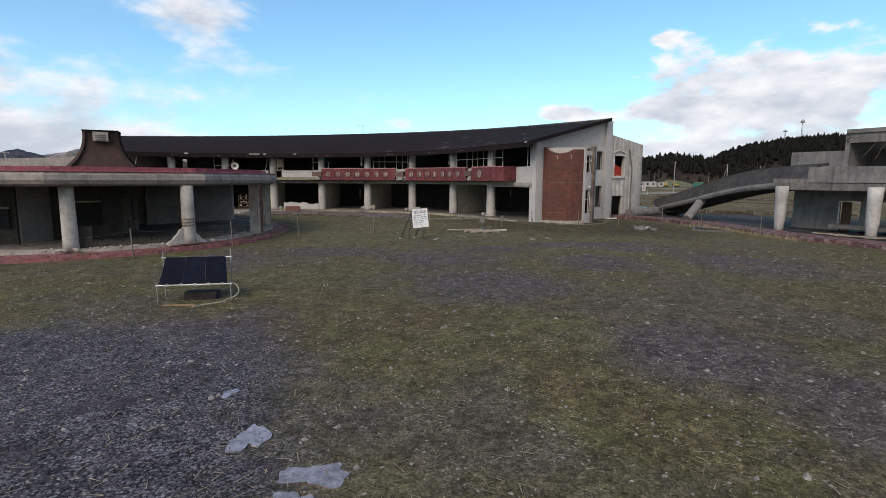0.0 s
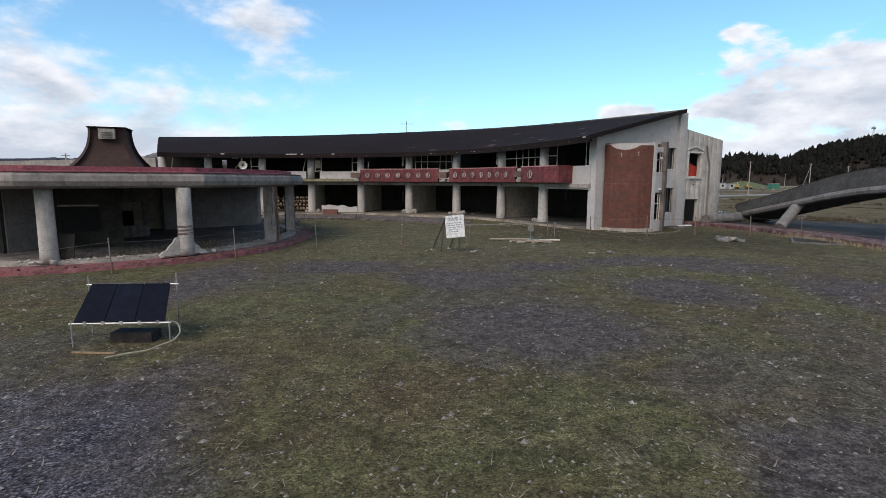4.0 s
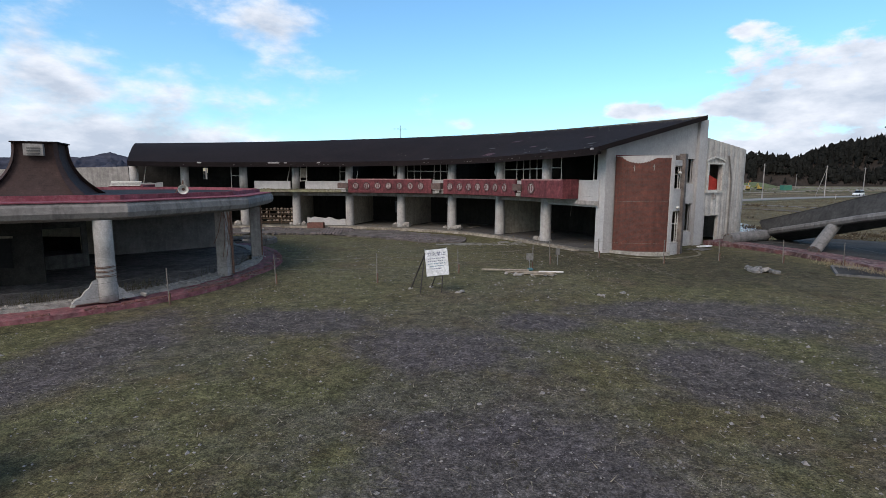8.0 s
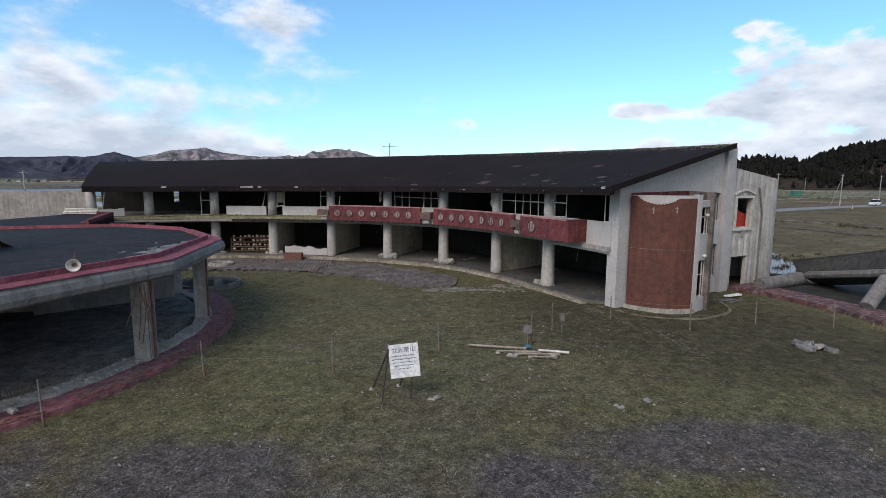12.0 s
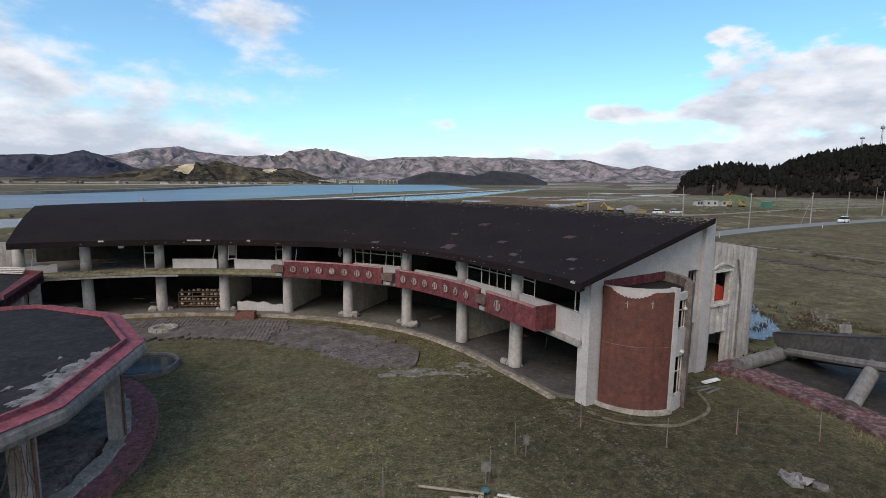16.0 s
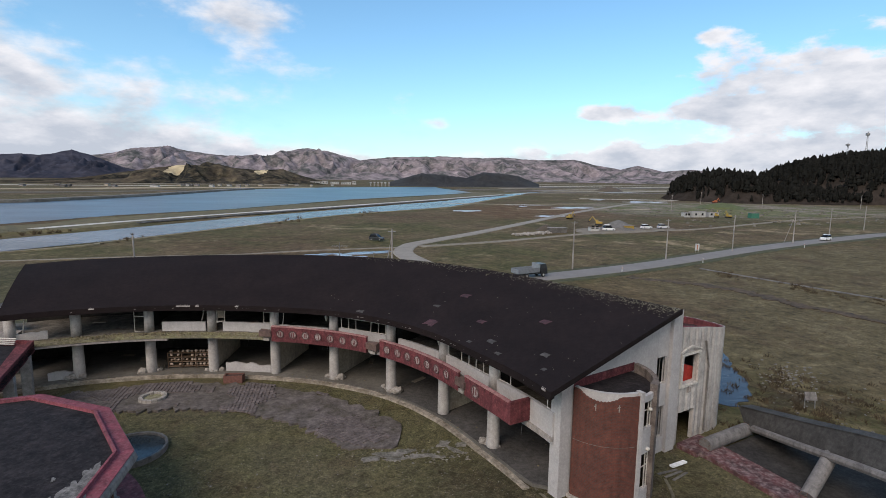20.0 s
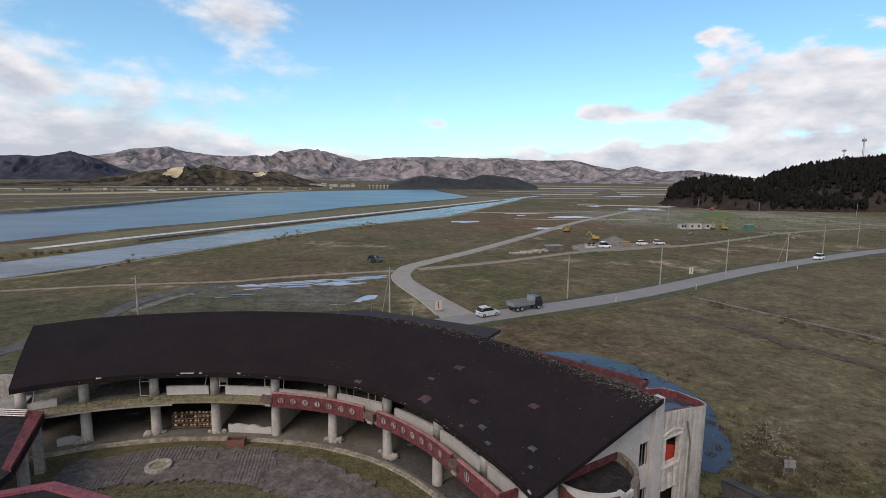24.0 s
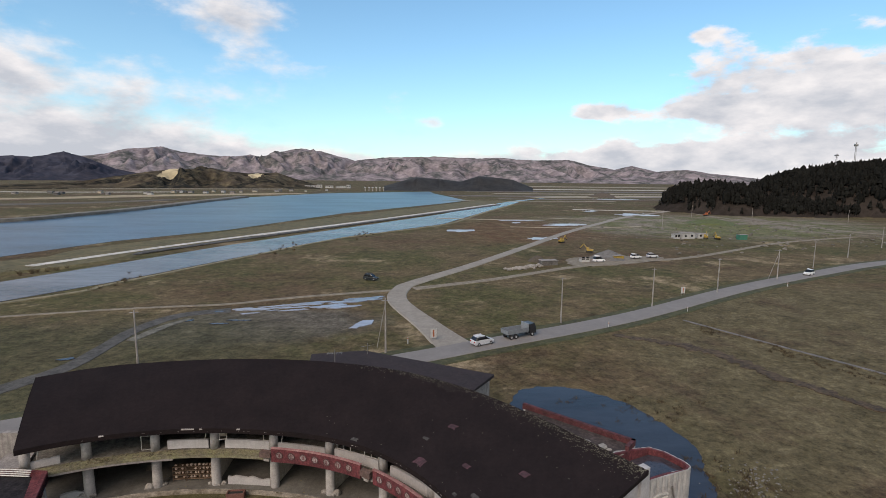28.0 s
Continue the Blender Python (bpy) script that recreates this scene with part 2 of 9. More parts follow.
RUBBLE = surf("pale_rubble", (0.325, 0.302, 0.275), (0.210, 0.192, 0.169), scale=2.0)
WOOD = surf("grey_timber", (0.27, 0.23, 0.18), (0.18, 0.15, 0.12), scale=2.5)
MOSS = surf("mossy_concrete", (0.195, 0.188, 0.095), (0.140, 0.125, 0.085), light=(0.32, 0.29, 0.24), scale=0.9, grime=0.45)
STONE_DARK = surf("dark_ground", (0.05, 0.047, 0.045), (0.022, 0.021, 0.02), light=(0.085, 0.08, 0.076), scale=0.7, spec=0.12)
PAVER = surf("worn_paver", (0.152, 0.127, 0.123), (0.084, 0.071, 0.065), scale=1.2)
ROPE = surf("weathered_rope", (0.17, 0.155, 0.135), (0.10, 0.095, 0.085), scale=3)


# ---------------------------------------------------------------- mesh tools
def mesh_of(name, bm, material, smooth=False):
    me = bpy.data.meshes.new(name)
    bmesh.ops.recalc_face_normals(bm, faces=bm.faces)
    bm.to_mesh(me)
    bm.free()
    if smooth:
        for p in me.polygons:
            p.use_smooth = True
    me.materials.append(material)
    return me


def part(name, bm, material, parent=None, label="", smooth=False):
    ob = new(name, mesh_of(name, bm, material, smooth))
    if parent is not None:
        ob.parent = parent
    if label:
        tagged(ob, label)
    return ob


def thing(name, label, category, group="", kind="", at=None):
    ob = new(name)
    ob.empty_display_size = 0.2
    if at is not None:
        ob.location = at
    return tagged(ob, label, category, group, kind)


def struct(name, bm, material, label, category, smooth=False):
    return tagged(part(name, bm, material, smooth=smooth), label, category, kind="structure")


def box(bm, x0, x1, y0, y1, z0, z1, m=None):
    vs = [bm.verts.new((x, y, z)) for z in (z0, z1) for x, y in ((x0, y0), (x1, y0), (x1, y1), (x0, y1))]
    if m is not None:
        for v in vs:
            v.co = m @ v.co
    for f in ((3, 2, 1, 0), (4, 5, 6, 7), (0, 1, 5, 4), (1, 2, 6, 5), (2, 3, 7, 6), (3, 0, 4, 7)):
        bm.faces.new([vs[i] for i in f])
    return vs


def prism(bm, pts, z0, z1):
    """A plate over a polygon; z0 and z1 are heights or functions of (x, y)."""
    lo = [bm.verts.new((x, y, z0(x, y) if callable(z0) else z0)) for x, y in pts]
    hi = [bm.verts.new((x, y, z1(x, y) if callable(z1) else z1)) for x, y in pts]
    n = len(pts)
    bm.faces.new(lo[::-1])
    bm.faces.new(hi)
    for i in range(n):
        bm.faces.new((lo[i], lo[(i + 1) % n], hi[(i + 1) % n], hi[i]))


def sweep(bm, rings, closed=False, caps=True):
    """Skin a row of equal rings of points."""
    vs = [[bm.verts.new(p) for p in r] for r in rings]
    n = len(vs[0])
    for i in range(len(vs) if closed else len(vs) - 1):
        a, b = vs[i], vs[(i + 1) % len(vs)]
        for j in range(n):
            bm.faces.new((a[j], a[(j + 1) % n], b[(j + 1) % n], b[j]))
    if caps and not closed:
        bm.faces.new(vs[0][::-1])
        bm.faces.new(vs[-1])


def lathe(bm, prof, at=(0, 0, 0), n=16, m=None, wob=0.0):
    """Rings of (radius, height) round an upright axis."""
    rings = []
    for r, z in prof:
        ring = []
        for k in range(n):
            a = 2 * math.pi * k / n
            rr = r * (1 + wob * math.sin(3 * a + 2 * z))
            p = Vector((rr * math.cos(a), rr * math.sin(a), z))
            p = (m @ p) if m is not None else p
            ring.append(p + Vector(at))
        rings.append(ring)
    sweep(bm, rings)


def rod(bm, a, b, r, n=6, r2=None):
    a, b = Vector(a), Vector(b)
    q = (b - a).to_track_quat("Z", "Y").to_matrix()
    r2 = r if r2 is None else r2
    rings = [[p + q @ Vector((rr * math.cos(2 * math.pi * k / n), rr * math.sin(2 * math.pi * k / n), 0)) for k in range(n)] for p, rr in ((a, r), (b, r2))]
    sweep(bm, rings)


def lump(bm, at, size, rng, squash=0.6):
    """An angular broken piece."""
    vs = bmesh.ops.create_icosphere(bm, subdivisions=1, radius=1)["verts"]
    turn = Euler((rng.uniform(0, 6), rng.uniform(0, 6), rng.uniform(0, 6))).to_matrix()
    for v in vs:
        p = turn @ (v.co * rng.uniform(0.7, 1.15))
        v.co = Vector(at) + Vector((p.x * size, p.y * size * 0.8, (p.z * squash + squash * 0.6) * size))


def bm_new():
    return bmesh.new()


# ---------------------------------------------------------------- the ground, one sheet to the horizon
GZ = -0.12


def ground_height(x, y):
    near = math.exp(-((x - 0) ** 2 + (y - 20) ** 2) / 32 ** 2)
    h = 0.05 * noise.noise(Vector((x * 0.25, y * 0.25, 0))) + 0.02 * noise.noise(Vector((x * 1.1, y * 1.1, 3)))
    return GZ - 0.25 * (1 - near) + h * (0.4 + 0.6 * near)


def ground_material():
    m = bpy.data.materials.new("field_ground")
    m.use_nodes = True
    nt = m.node_tree
    N, L = nt.nodes.new, nt.links.new
    b = nt.nodes["Principled BSDF"]
    b.inputs["Roughness"].default_value, b.inputs["Specular IOR Level"].default_value = 0.95, 0.12
    geo = N("ShaderNodeNewGeometry")
    pos = geo.outputs["Position"]

    def nz(scale, detail=5, rough=0.6, seed=0.0):
        mp = N("ShaderNodeMapping")
        mp.inputs["Location"].default_value = (seed, seed * 0.7, 0)
        L(pos, mp.inputs[0])
        n = N("ShaderNodeTexNoise")
        n.inputs["Scale"].default_value, n.inputs["Detail"].default_value, n.inputs["Roughness"].default_value = scale, detail, rough
        L(mp.outputs[0], n.inputs["Vector"])
        return n.outputs["Fac"]

    def rng(v, a, b_, lo=0.0, hi=1.0):
        r = N("ShaderNodeMapRange")
        for i, q in ((1, a), (2, b_), (3, lo), (4, hi)):
            r.inputs[i].default_value = q
        L(v, r.inputs[0])
        return r.outputs[0]

    def mixc(f, a, b_):
        n = N("ShaderNodeMix")
        n.data_type = "RGBA"
        L(f, n.inputs["Factor"])
        for key, v in (("A", a), ("B", b_)):
            if isinstance(v, tuple):
                n.inputs[key].default_value = (*v, 1)
            else:
                L(v, n.inputs[key])
        return n.outputs["Result"]

    def mul(a, b_, op="MULTIPLY"):
        n = N("ShaderNodeMath")
        n.operation = op
        for i, v in enumerate((a, b_)):
            if isinstance(v, (int, float)):
                n.inputs[i].default_value = v
            else:
                L(v, n.inputs[i])
        return n.outputs[0]

    def spot(x, y, rx, ry, turn=0.0):
        mp = N("ShaderNodeMapping")
        mp.vector_type = "TEXTURE"
        mp.inputs["Location"].default_value = (x, y, 0)
        mp.inputs["Rotation"].default_value = (0, 0, radians(turn))
        mp.inputs["Scale"].default_value = (rx, ry, 1e5)
        L(pos, mp.inputs[0])
        ln = N("ShaderNodeVectorMath")
        ln.operation = "LENGTH"
        L(mp.outputs[0], ln.inputs[0])
        return ln.outputs["Value"]

    # school yard: grit, dark earth, brown and green moss in patches
    grit = mixc(rng(nz(7, 8, 0.75), 0.38, 0.66), (0.043, 0.037, 0.036), (0.112, 0.099, 0.094))
    moss = mixc(rng(nz(1.1, 8, 0.72), 0.38, 0.64), (0.070, 0.053, 0.028), (0.094, 0.084, 0.034))
    moss = mixc(rng(nz(6.0, 8, 0.78, 4), 0.46, 0.74, 0, 0.8), moss, (0.105, 0.083, 0.044))
    green = mixc(rng(nz(8.0, 7, 0.75, 14), 0.35, 0.70), (0.056, 0.056, 0.023), (0.115, 0.112, 0.050))
    moss = mixc(rng(nz(0.20, 8, 0.74, 17), 0.40, 0.56, 0, 0.9), moss, green)
    moss = mixc(rng(nz(0.24, 8, 0.72, 31), 0.53, 0.64, 0, 0.55), moss, (0.082, 0.060, 0.032))
    xyz = N("ShaderNodeSeparateXYZ")
    L(pos, xyz.inputs[0])
    moss = mixc(mul(rng(xyz.outputs["Y"], 10, 26, 0, 0.75), rng(nz(0.35, 8, 0.74, 57), 0.36, 0.56)), moss, mixc(rng(nz(5.0, 8, 0.76, 59), 0.38, 0.66), (0.080, 0.078, 0.034), (0.142, 0.132, 0.066)))
    yard = mixc(mul(rng(nz(0.13, 10, 0.66, 9), 0.47, 0.56), rng(xyz.outputs["Y"], 13, 24, 0.45, 0.15)), moss, grit)
    # bare gritty patches worn into the moss
    worn = None
    for x, y, rx, ry, turn in ((-4.2, 17.8, 3.0, 1.7, -8), (0.5, 15.2, 2.9, 1.9, -20), (9.2, 19.4, 4.4, 1.5, 5), (7.6, 13.4, 2.2, 2.2, 30), (1.8, 9.0, 2.9, 2.5, 15), (-8.8, 15.0, 1.7, 4.2, 0),
                               (3.8, 17.8, 1.8, 1.2, 0), (11.6, 17.8, 2.6, 1.6, 0), (4.9, 2.2, 1.9, 2.4, -25), (-5.6, 3.2, 1.8, 3.8, 0), (5.9, -0.8, 1.5, 2.0, 0), (13.5, 12.5, 2.5, 3.5, 0)):
        one = spot(x, y, rx, ry, turn)
        worn = one if worn is None else mul(worn, one, "MINIMUM")
    worn = mul(worn, mul(nz(0.8, 9, 0.8, 91), 1.9), "ADD")
    yard = mixc(rng(worn, 1.60, 2.15, 0.8, 0), yard, grit)
    yard = mixc(rng(nz(0.12, 6, 0.68, 2), 0.58, 0.66, 0, 0.7), yard, (0.098, 0.076, 0.046))
    # darker moss before the tower
    dark_moss = mul(spot(13, 31, 11, 8, -35), mul(nz(0.5, 8, 0.72, 61), 0.8), "ADD")
    yard = mixc(rng(dark_moss, 1.0, 1.5, 0.8, 0), yard, mixc(rng(nz(2.0, 8, 0.75, 63), 0.40, 0.62), (0.036, 0.036, 0.018), (0.066, 0.054, 0.030)))
    # the gravelled drive
    edge = mul(spot(-9.5, -0.5, 6.4, 6.2, 20), mul(nz(0.7, 7, 0.7, 5), 0.9), "ADD")
    stones = N("ShaderNodeTexVoronoi")
    stones.inputs["Scale"].default_value = 24
    L(pos, stones.inputs["Vector"])
    tint = N("ShaderNodeSeparateColor")
    L(stones.outputs["Color"], tint.inputs[0])
    gravel = mixc(tint.outputs[0], (0.036, 0.035, 0.037), (0.152, 0.149, 0.156))
    gravel = mixc(rng(stones.outputs["Distance"], 0.42, 0.75), gravel, (0.018, 0.017, 0.020))
    gravel = mixc(rng(nz(1.4, 6, 0.7, 23), 0.50, 0.66, 0, 0.8), gravel, (0.050, 0.044, 0.046))
    yard = mixc(rng(edge, 1.28, 1.62, 1, 0), yard, gravel)
    # pale chips and stones, small and smaller
    for scale, size, thin, sd in ((5.5, 0.10, 0.53, 7), (13.0, 0.14, 0.50, 19), (27.0, 0.2, 0.47, 29)):
        chips = N("ShaderNodeTexVoronoi")
        chips.inputs["Scale"].default_value = scale
        L(pos, chips.inputs["Vector"])
        pick = N("ShaderNodeSeparateColor")
        L(chips.outputs["Color"], pick.inputs[0])
        here = mul(rng(chips.outputs["Distance"], size * 0.6, size, 1, 0), rng(nz(0.9, 5, 0.65, sd), thin, thin + 0.1))
        here = mul(here, rng(pick.outputs[1], 0.35, 0.4))
        yard = mixc(here, yard, mixc(pick.outputs[0], (0.13, 0.11, 0.10), (0.42, 0.37, 0.33)))
    # a close grain of light and dark over everything
    cells = N("ShaderNodeTexVoronoi")
    cells.inputs["Scale"].default_value = 34
    L(pos, cells.inputs["Vector"])
    cell = N("ShaderNodeSeparateColor")
    L(cells.outputs["Color"], cell.inputs[0])
    clods = N("ShaderNodeTexVoronoi")
    clods.inputs["Scale"].default_value = 11
    L(pos, clods.inputs["Vector"])
    clod = N("ShaderNodeSeparateColor")
    L(clods.outputs["Color"], clod.inputs[0])
    crumb = mul(rng(cell.outputs[0], 0, 1, 0.55, 1.45), rng(clod.outputs[0], 0, 1, 0.72, 1.28))
    grain = mul(crumb, mul(rng(nz(26, 8, 0.8, 41), 0.36, 0.66, 0.55, 1.5), rng(nz(2.2, 9, 0.72, 43), 0.36, 0.66, 0.62, 1.36)))
    vm = N("ShaderNodeVectorMath")
    vm.operation = "SCALE"
    L(yard, vm.inputs[0])
    L(grain, vm.inputs["Scale"])
    yard = vm.outputs["Vector"]
    # fields beyond the buildings: brown, olive and tan by turns
    field = mixc(rng(nz(0.03, 9, 0.68, 1), 0.44, 0.56), (0.064, 0.061, 0.025), (0.104, 0.078, 0.044))
    field = mixc(rng(nz(0.011, 8, 0.66, 33), 0.49, 0.60, 0, 0.85), field, (0.082, 0.050, 0.032))
    field = mixc(rng(nz(0.019, 9, 0.70, 8), 0.53, 0.60, 0, 0.9), field, (0.062, 0.061, 0.025))
    field = mixc(rng(nz(0.026, 9, 0.72, 51), 0.57, 0.64, 0, 0.9), field, (0.25, 0.195, 0.125))
    field = mixc(rng(nz(0.05, 9, 0.72, 81), 0.58, 0.66, 0, 0.8), field, (0.048, 0.036, 0.024))
    field = mixc(rng(nz(0.5, 9, 0.76, 3), 0.47, 0.72, 0, 0.55), field, (0.19, 0.145, 0.085))
    meadow = mixc(rng(nz(0.10, 8, 0.74, 6), 0.40, 0.62), (0.080, 0.067, 0.036), (0.116, 0.096, 0.056))
    meadow = mixc(rng(nz(1.4, 8, 0.78, 16), 0.45, 0.72, 0, 0.75), meadow, (0.152, 0.125, 0.074))
    meadow = mixc(rng(nz(0.05, 7, 0.7, 26), 0.55, 0.66, 0, 0.75), meadow, (0.064, 0.042, 0.028))
    right = mul(spot(92, 88, 70, 42, 32), mul(nz(0.06, 4, 0.6, 2), 0.4), "ADD")
    field = mixc(rng(right, 1.02, 1.22, 1, 0), field, meadow)
    mud = mul(spot(-26, 103, 26, 13, 8), mul(nz(0.12, 7, 0.7, 12), 0.8), "ADD")
    field = mixc(rng(mud, 1.1, 1.45, 0.85, 0), field, mixc(rng(nz(0.3, 7, 0.7, 60), 0.4, 0.62), (0.072, 0.066, 0.056), (0.135, 0.122, 0.100)))
    work = mul(spot(200, 330, 130, 90, 20), mul(nz(0.03, 6, 0.65, 15), 0.8), "ADD")
    field = mixc(rng(work, 1.0, 1.5, 0.85, 0), field, mixc(rng(nz(0.05, 7, 0.72, 20), 0.44, 0.56), (0.205, 0.178, 0.150), (0.105, 0.112, 0.050)))
    damp2 = mul(spot(-55, 84, 46, 26, 10), mul(nz(0.08, 7, 0.7, 27), 0.8), "ADD")
    field = mixc(rng(damp2, 1.1, 1.5, 0.75, 0), field, mixc(rng(nz(0.3, 8, 0.74, 28), 0.40, 0.62), (0.046, 0.046, 0.024), (0.080, 0.074, 0.042)))
    reeds = mul(spot(62, 285, 42, 75, -18), mul(nz(0.03, 7, 0.7, 35), 0.9), "ADD")
    field = mixc(rng(reeds, 1.15, 1.5, 0.8, 0), field, mixc(rng(nz(0.12, 7, 0.74, 37), 0.42, 0.60), (0.092, 0.046, 0.026), (0.140, 0.098, 0.055)))
    turf = mul(spot(185, 292, 40, 42, 10), mul(nz(0.05, 7, 0.7, 45), 0.9), "ADD")
    field = mixc(rng(turf, 1.15, 1.45, 0.75, 0), field, mixc(rng(nz(0.15, 7, 0.74, 47), 0.42, 0.60), (0.085, 0.095, 0.036), (0.155, 0.150, 0.075)))
    grain2 = mul(rng(nz(1.2, 9, 0.8, 71), 0.36, 0.66, 0.5, 1.5), rng(nz(0.22, 10, 0.78, 75), 0.38, 0.64, 0.68, 1.32))
    vm2 = N("ShaderNodeVectorMath")
    vm2.operation = "SCALE"
    L(field, vm2.inputs[0])
    L(grain2, vm2.inputs["Scale"])
    away = mul(spot(-2, 17, 36, 36), mul(nz(0.3, 4, 0.6, 11), 0.25), "ADD")
    warm = N("ShaderNodeVectorMath")
    warm.inputs[1].default_value = (1.11, 1.105, 1.09)
    L(vm2.outputs["Vector"], warm.inputs[0])
    warm.operation = "MULTIPLY"
    dusty = N("ShaderNodeVectorMath")
    dusty.operation = "MULTIPLY"
    dusty.inputs[1].default_value = (1.02, 0.985, 1.07)
    L(yard, dusty.inputs[0])
    col = mixc(rng(away, 1.02, 1.28), dusty.outputs["Vector"], warm.outputs["Vector"])
    L(col, b.inputs["Base Color"])
    bp = N("ShaderNodeBump")
    bp.inputs["Strength"].default_value, bp.inputs["Distance"].default_value = 0.55, 0.05
    L(mul(nz(14, 5, 0.7), mul(stones.outputs["Distance"], 0.4), "ADD"), bp.inputs["Height"])
    L(bp.outputs[0], b.inputs["Normal"])
    return m


GROUND = ground_material()


def build_ground():
    def axis(lo, hi, centre, step, grow):
        vals, s, v = [centre], step, centre
        while v < hi:
            v += s
            s = step if v < centre + 40 else s * grow
            vals.append(v)
        s, v = step, centre
        while v > lo:
            v -= s
            s = step if v > centre - 40 else s * grow
            vals.insert(0, v)
        return vals

    xs, ys = axis(-6000, 6000, 0, 0.8, 1.13), axis(-1500, 6000, 20, 0.8, 1.13)
    verts = [(x, y, ground_height(x, y)) for y in ys for x in xs]
    n = len(xs)
    faces = [(j * n + i, j * n + i + 1, (j + 1) * n + i + 1, (j + 1) * n + i) for j in range(len(ys) - 1) for i in range(n - 1)]
    me = bpy.data.meshes.new("ground")
    me.from_pydata(verts, [], faces)
    for p in me.polygons:
        p.use_smooth = True
    me.materials.append(GROUND)
    tagged(new("ground", me), "mossy gritty yard running out into brown winter fields", "ground", kind="structure")


build_ground()


# ---------------------------------------------------------------- the curved two-storey school building
# Its front stands on a circle round CX, CY; u counts the columns from the left end (0 to 8).
CX, CY = -13.86, 27.76
COL_ANGLE = (113.8, 101.7, 89.9, 77.2, 64.9, 52.4, 39.8, 27.2, 14.5)
COL_RADIUS = (25.1, 24.65, 24.35, 24.35, 24.76, 25.05, 24.96, 24.77, 25.3)
FLOOR1, FLOOR2 = 0.0, 3.5


def smooth_at(vals, u):
    """Catmull-Rom through evenly spaced values, straight past the ends."""
    n = len(vals) - 1
    if u <= 0:
        return vals[0] + (vals[1] - vals[0]) * u
    if u >= n:
        return vals[n] + (vals[n] - vals[n - 1]) * (u - n)
    i = int(u)
    p = [vals[max(0, min(n, i + k))] for k in (-1, 0, 1, 2)]
    t = u - i
    return 0.5 * (2 * p[1] + (p[2] - p[0]) * t + (2 * p[0] - 5 * p[1] + 4 * p[2] - p[3]) * t * t + (3 * p[1] - p[0] - 3 * p[2] + p[3]) * t ** 3)


def front(u, off=0.0, z=0.0):
    """The point off metres behind the column line."""
    a, r = radians(smooth_at(COL_ANGLE, u)), smooth_at(COL_RADIUS, u) + off
    return Vector((CX + r * math.cos(a), CY + r * math.sin(a), z))


def steps(u0, u1, per=6):
    n = max(1, int(math.ceil((u1 - u0) * per)))
    return [u0 + (u1 - u0) * k / n for k in range(n + 1)]


def arc_box(bm, u0, u1, o0, o1, z0, z1, per=6, jag=0.0, rng=None):
    """A curved bar along the front; jag roughens its top edge."""
    rings = []
    for u in steps(u0, u1, per):
        top = z1 - (rng.uniform(0, jag) if jag else 0)
        rings.append([front(u, o0, z0), front(u, o1, z0), front(u, o1, top), front(u, o0, top)])
    sweep(bm, rings)


def radial(u, off, z, turn=0.0):
    """A pose at the front with x along the wall to the right and y into the building."""
    d = front(u + 0.01, off) - front(u - 0.01, off)
    return Matrix.Translation(front(u, off, z)) @ Matrix.Rotation(math.atan2(d.y, d.x) + turn, 4, "Z")


R1 = random.Random(11)
GDIR = Vector((math.cos(radians(29.3)), math.sin(radians(29.3)), 0))
GOUT = Vector((GDIR.y, -GDIR.x, 0))
G0 = Vector((11.05, 34.35, 0))


def gab(s, n=0.0, z=0.0):
    """On the gable end: s metres along it from the front corner, n metres out of it."""
    return G0 + GDIR * s + GOUT * n + Vector((0, 0, z))


# ---- ridge and eave of the roof (angle round the centre, radius, height)
RIDGE = ((122.0, 34.6, 8.2), (113, 34.2, 8.4), (100, 33.0, 8.6), (85, 32.3, 8.8), (72, 32.2, 8.93), (60, 32.5, 9.0), (50, 32.6, 9.0), (36, 32.8, 8.97), (25, 33.5, 8.93), (17.6, 34.5, 8.92))


def ridge(k):
    a, r, z = (smooth_at([p[i] for p in RIDGE], k * (len(RIDGE) - 1)) for i in range(3))
    a = radians(a)
    return Vector((CX + r * math.cos(a), CY + r * math.sin(a), z))


def eave(k):
    u = -0.88 + k * 9.16
    return front(u, -1.55 + 0.15 * k, 6.0 + 0.40 * k ** 2)


def roof_at(k, v, lift=0.0):
    e, r = eave(k), ridge(k)
    p = e.lerp(r, v)
    p.z += 0.25 * math.sin(math.pi * v) * (1 - k) + lift
    return p


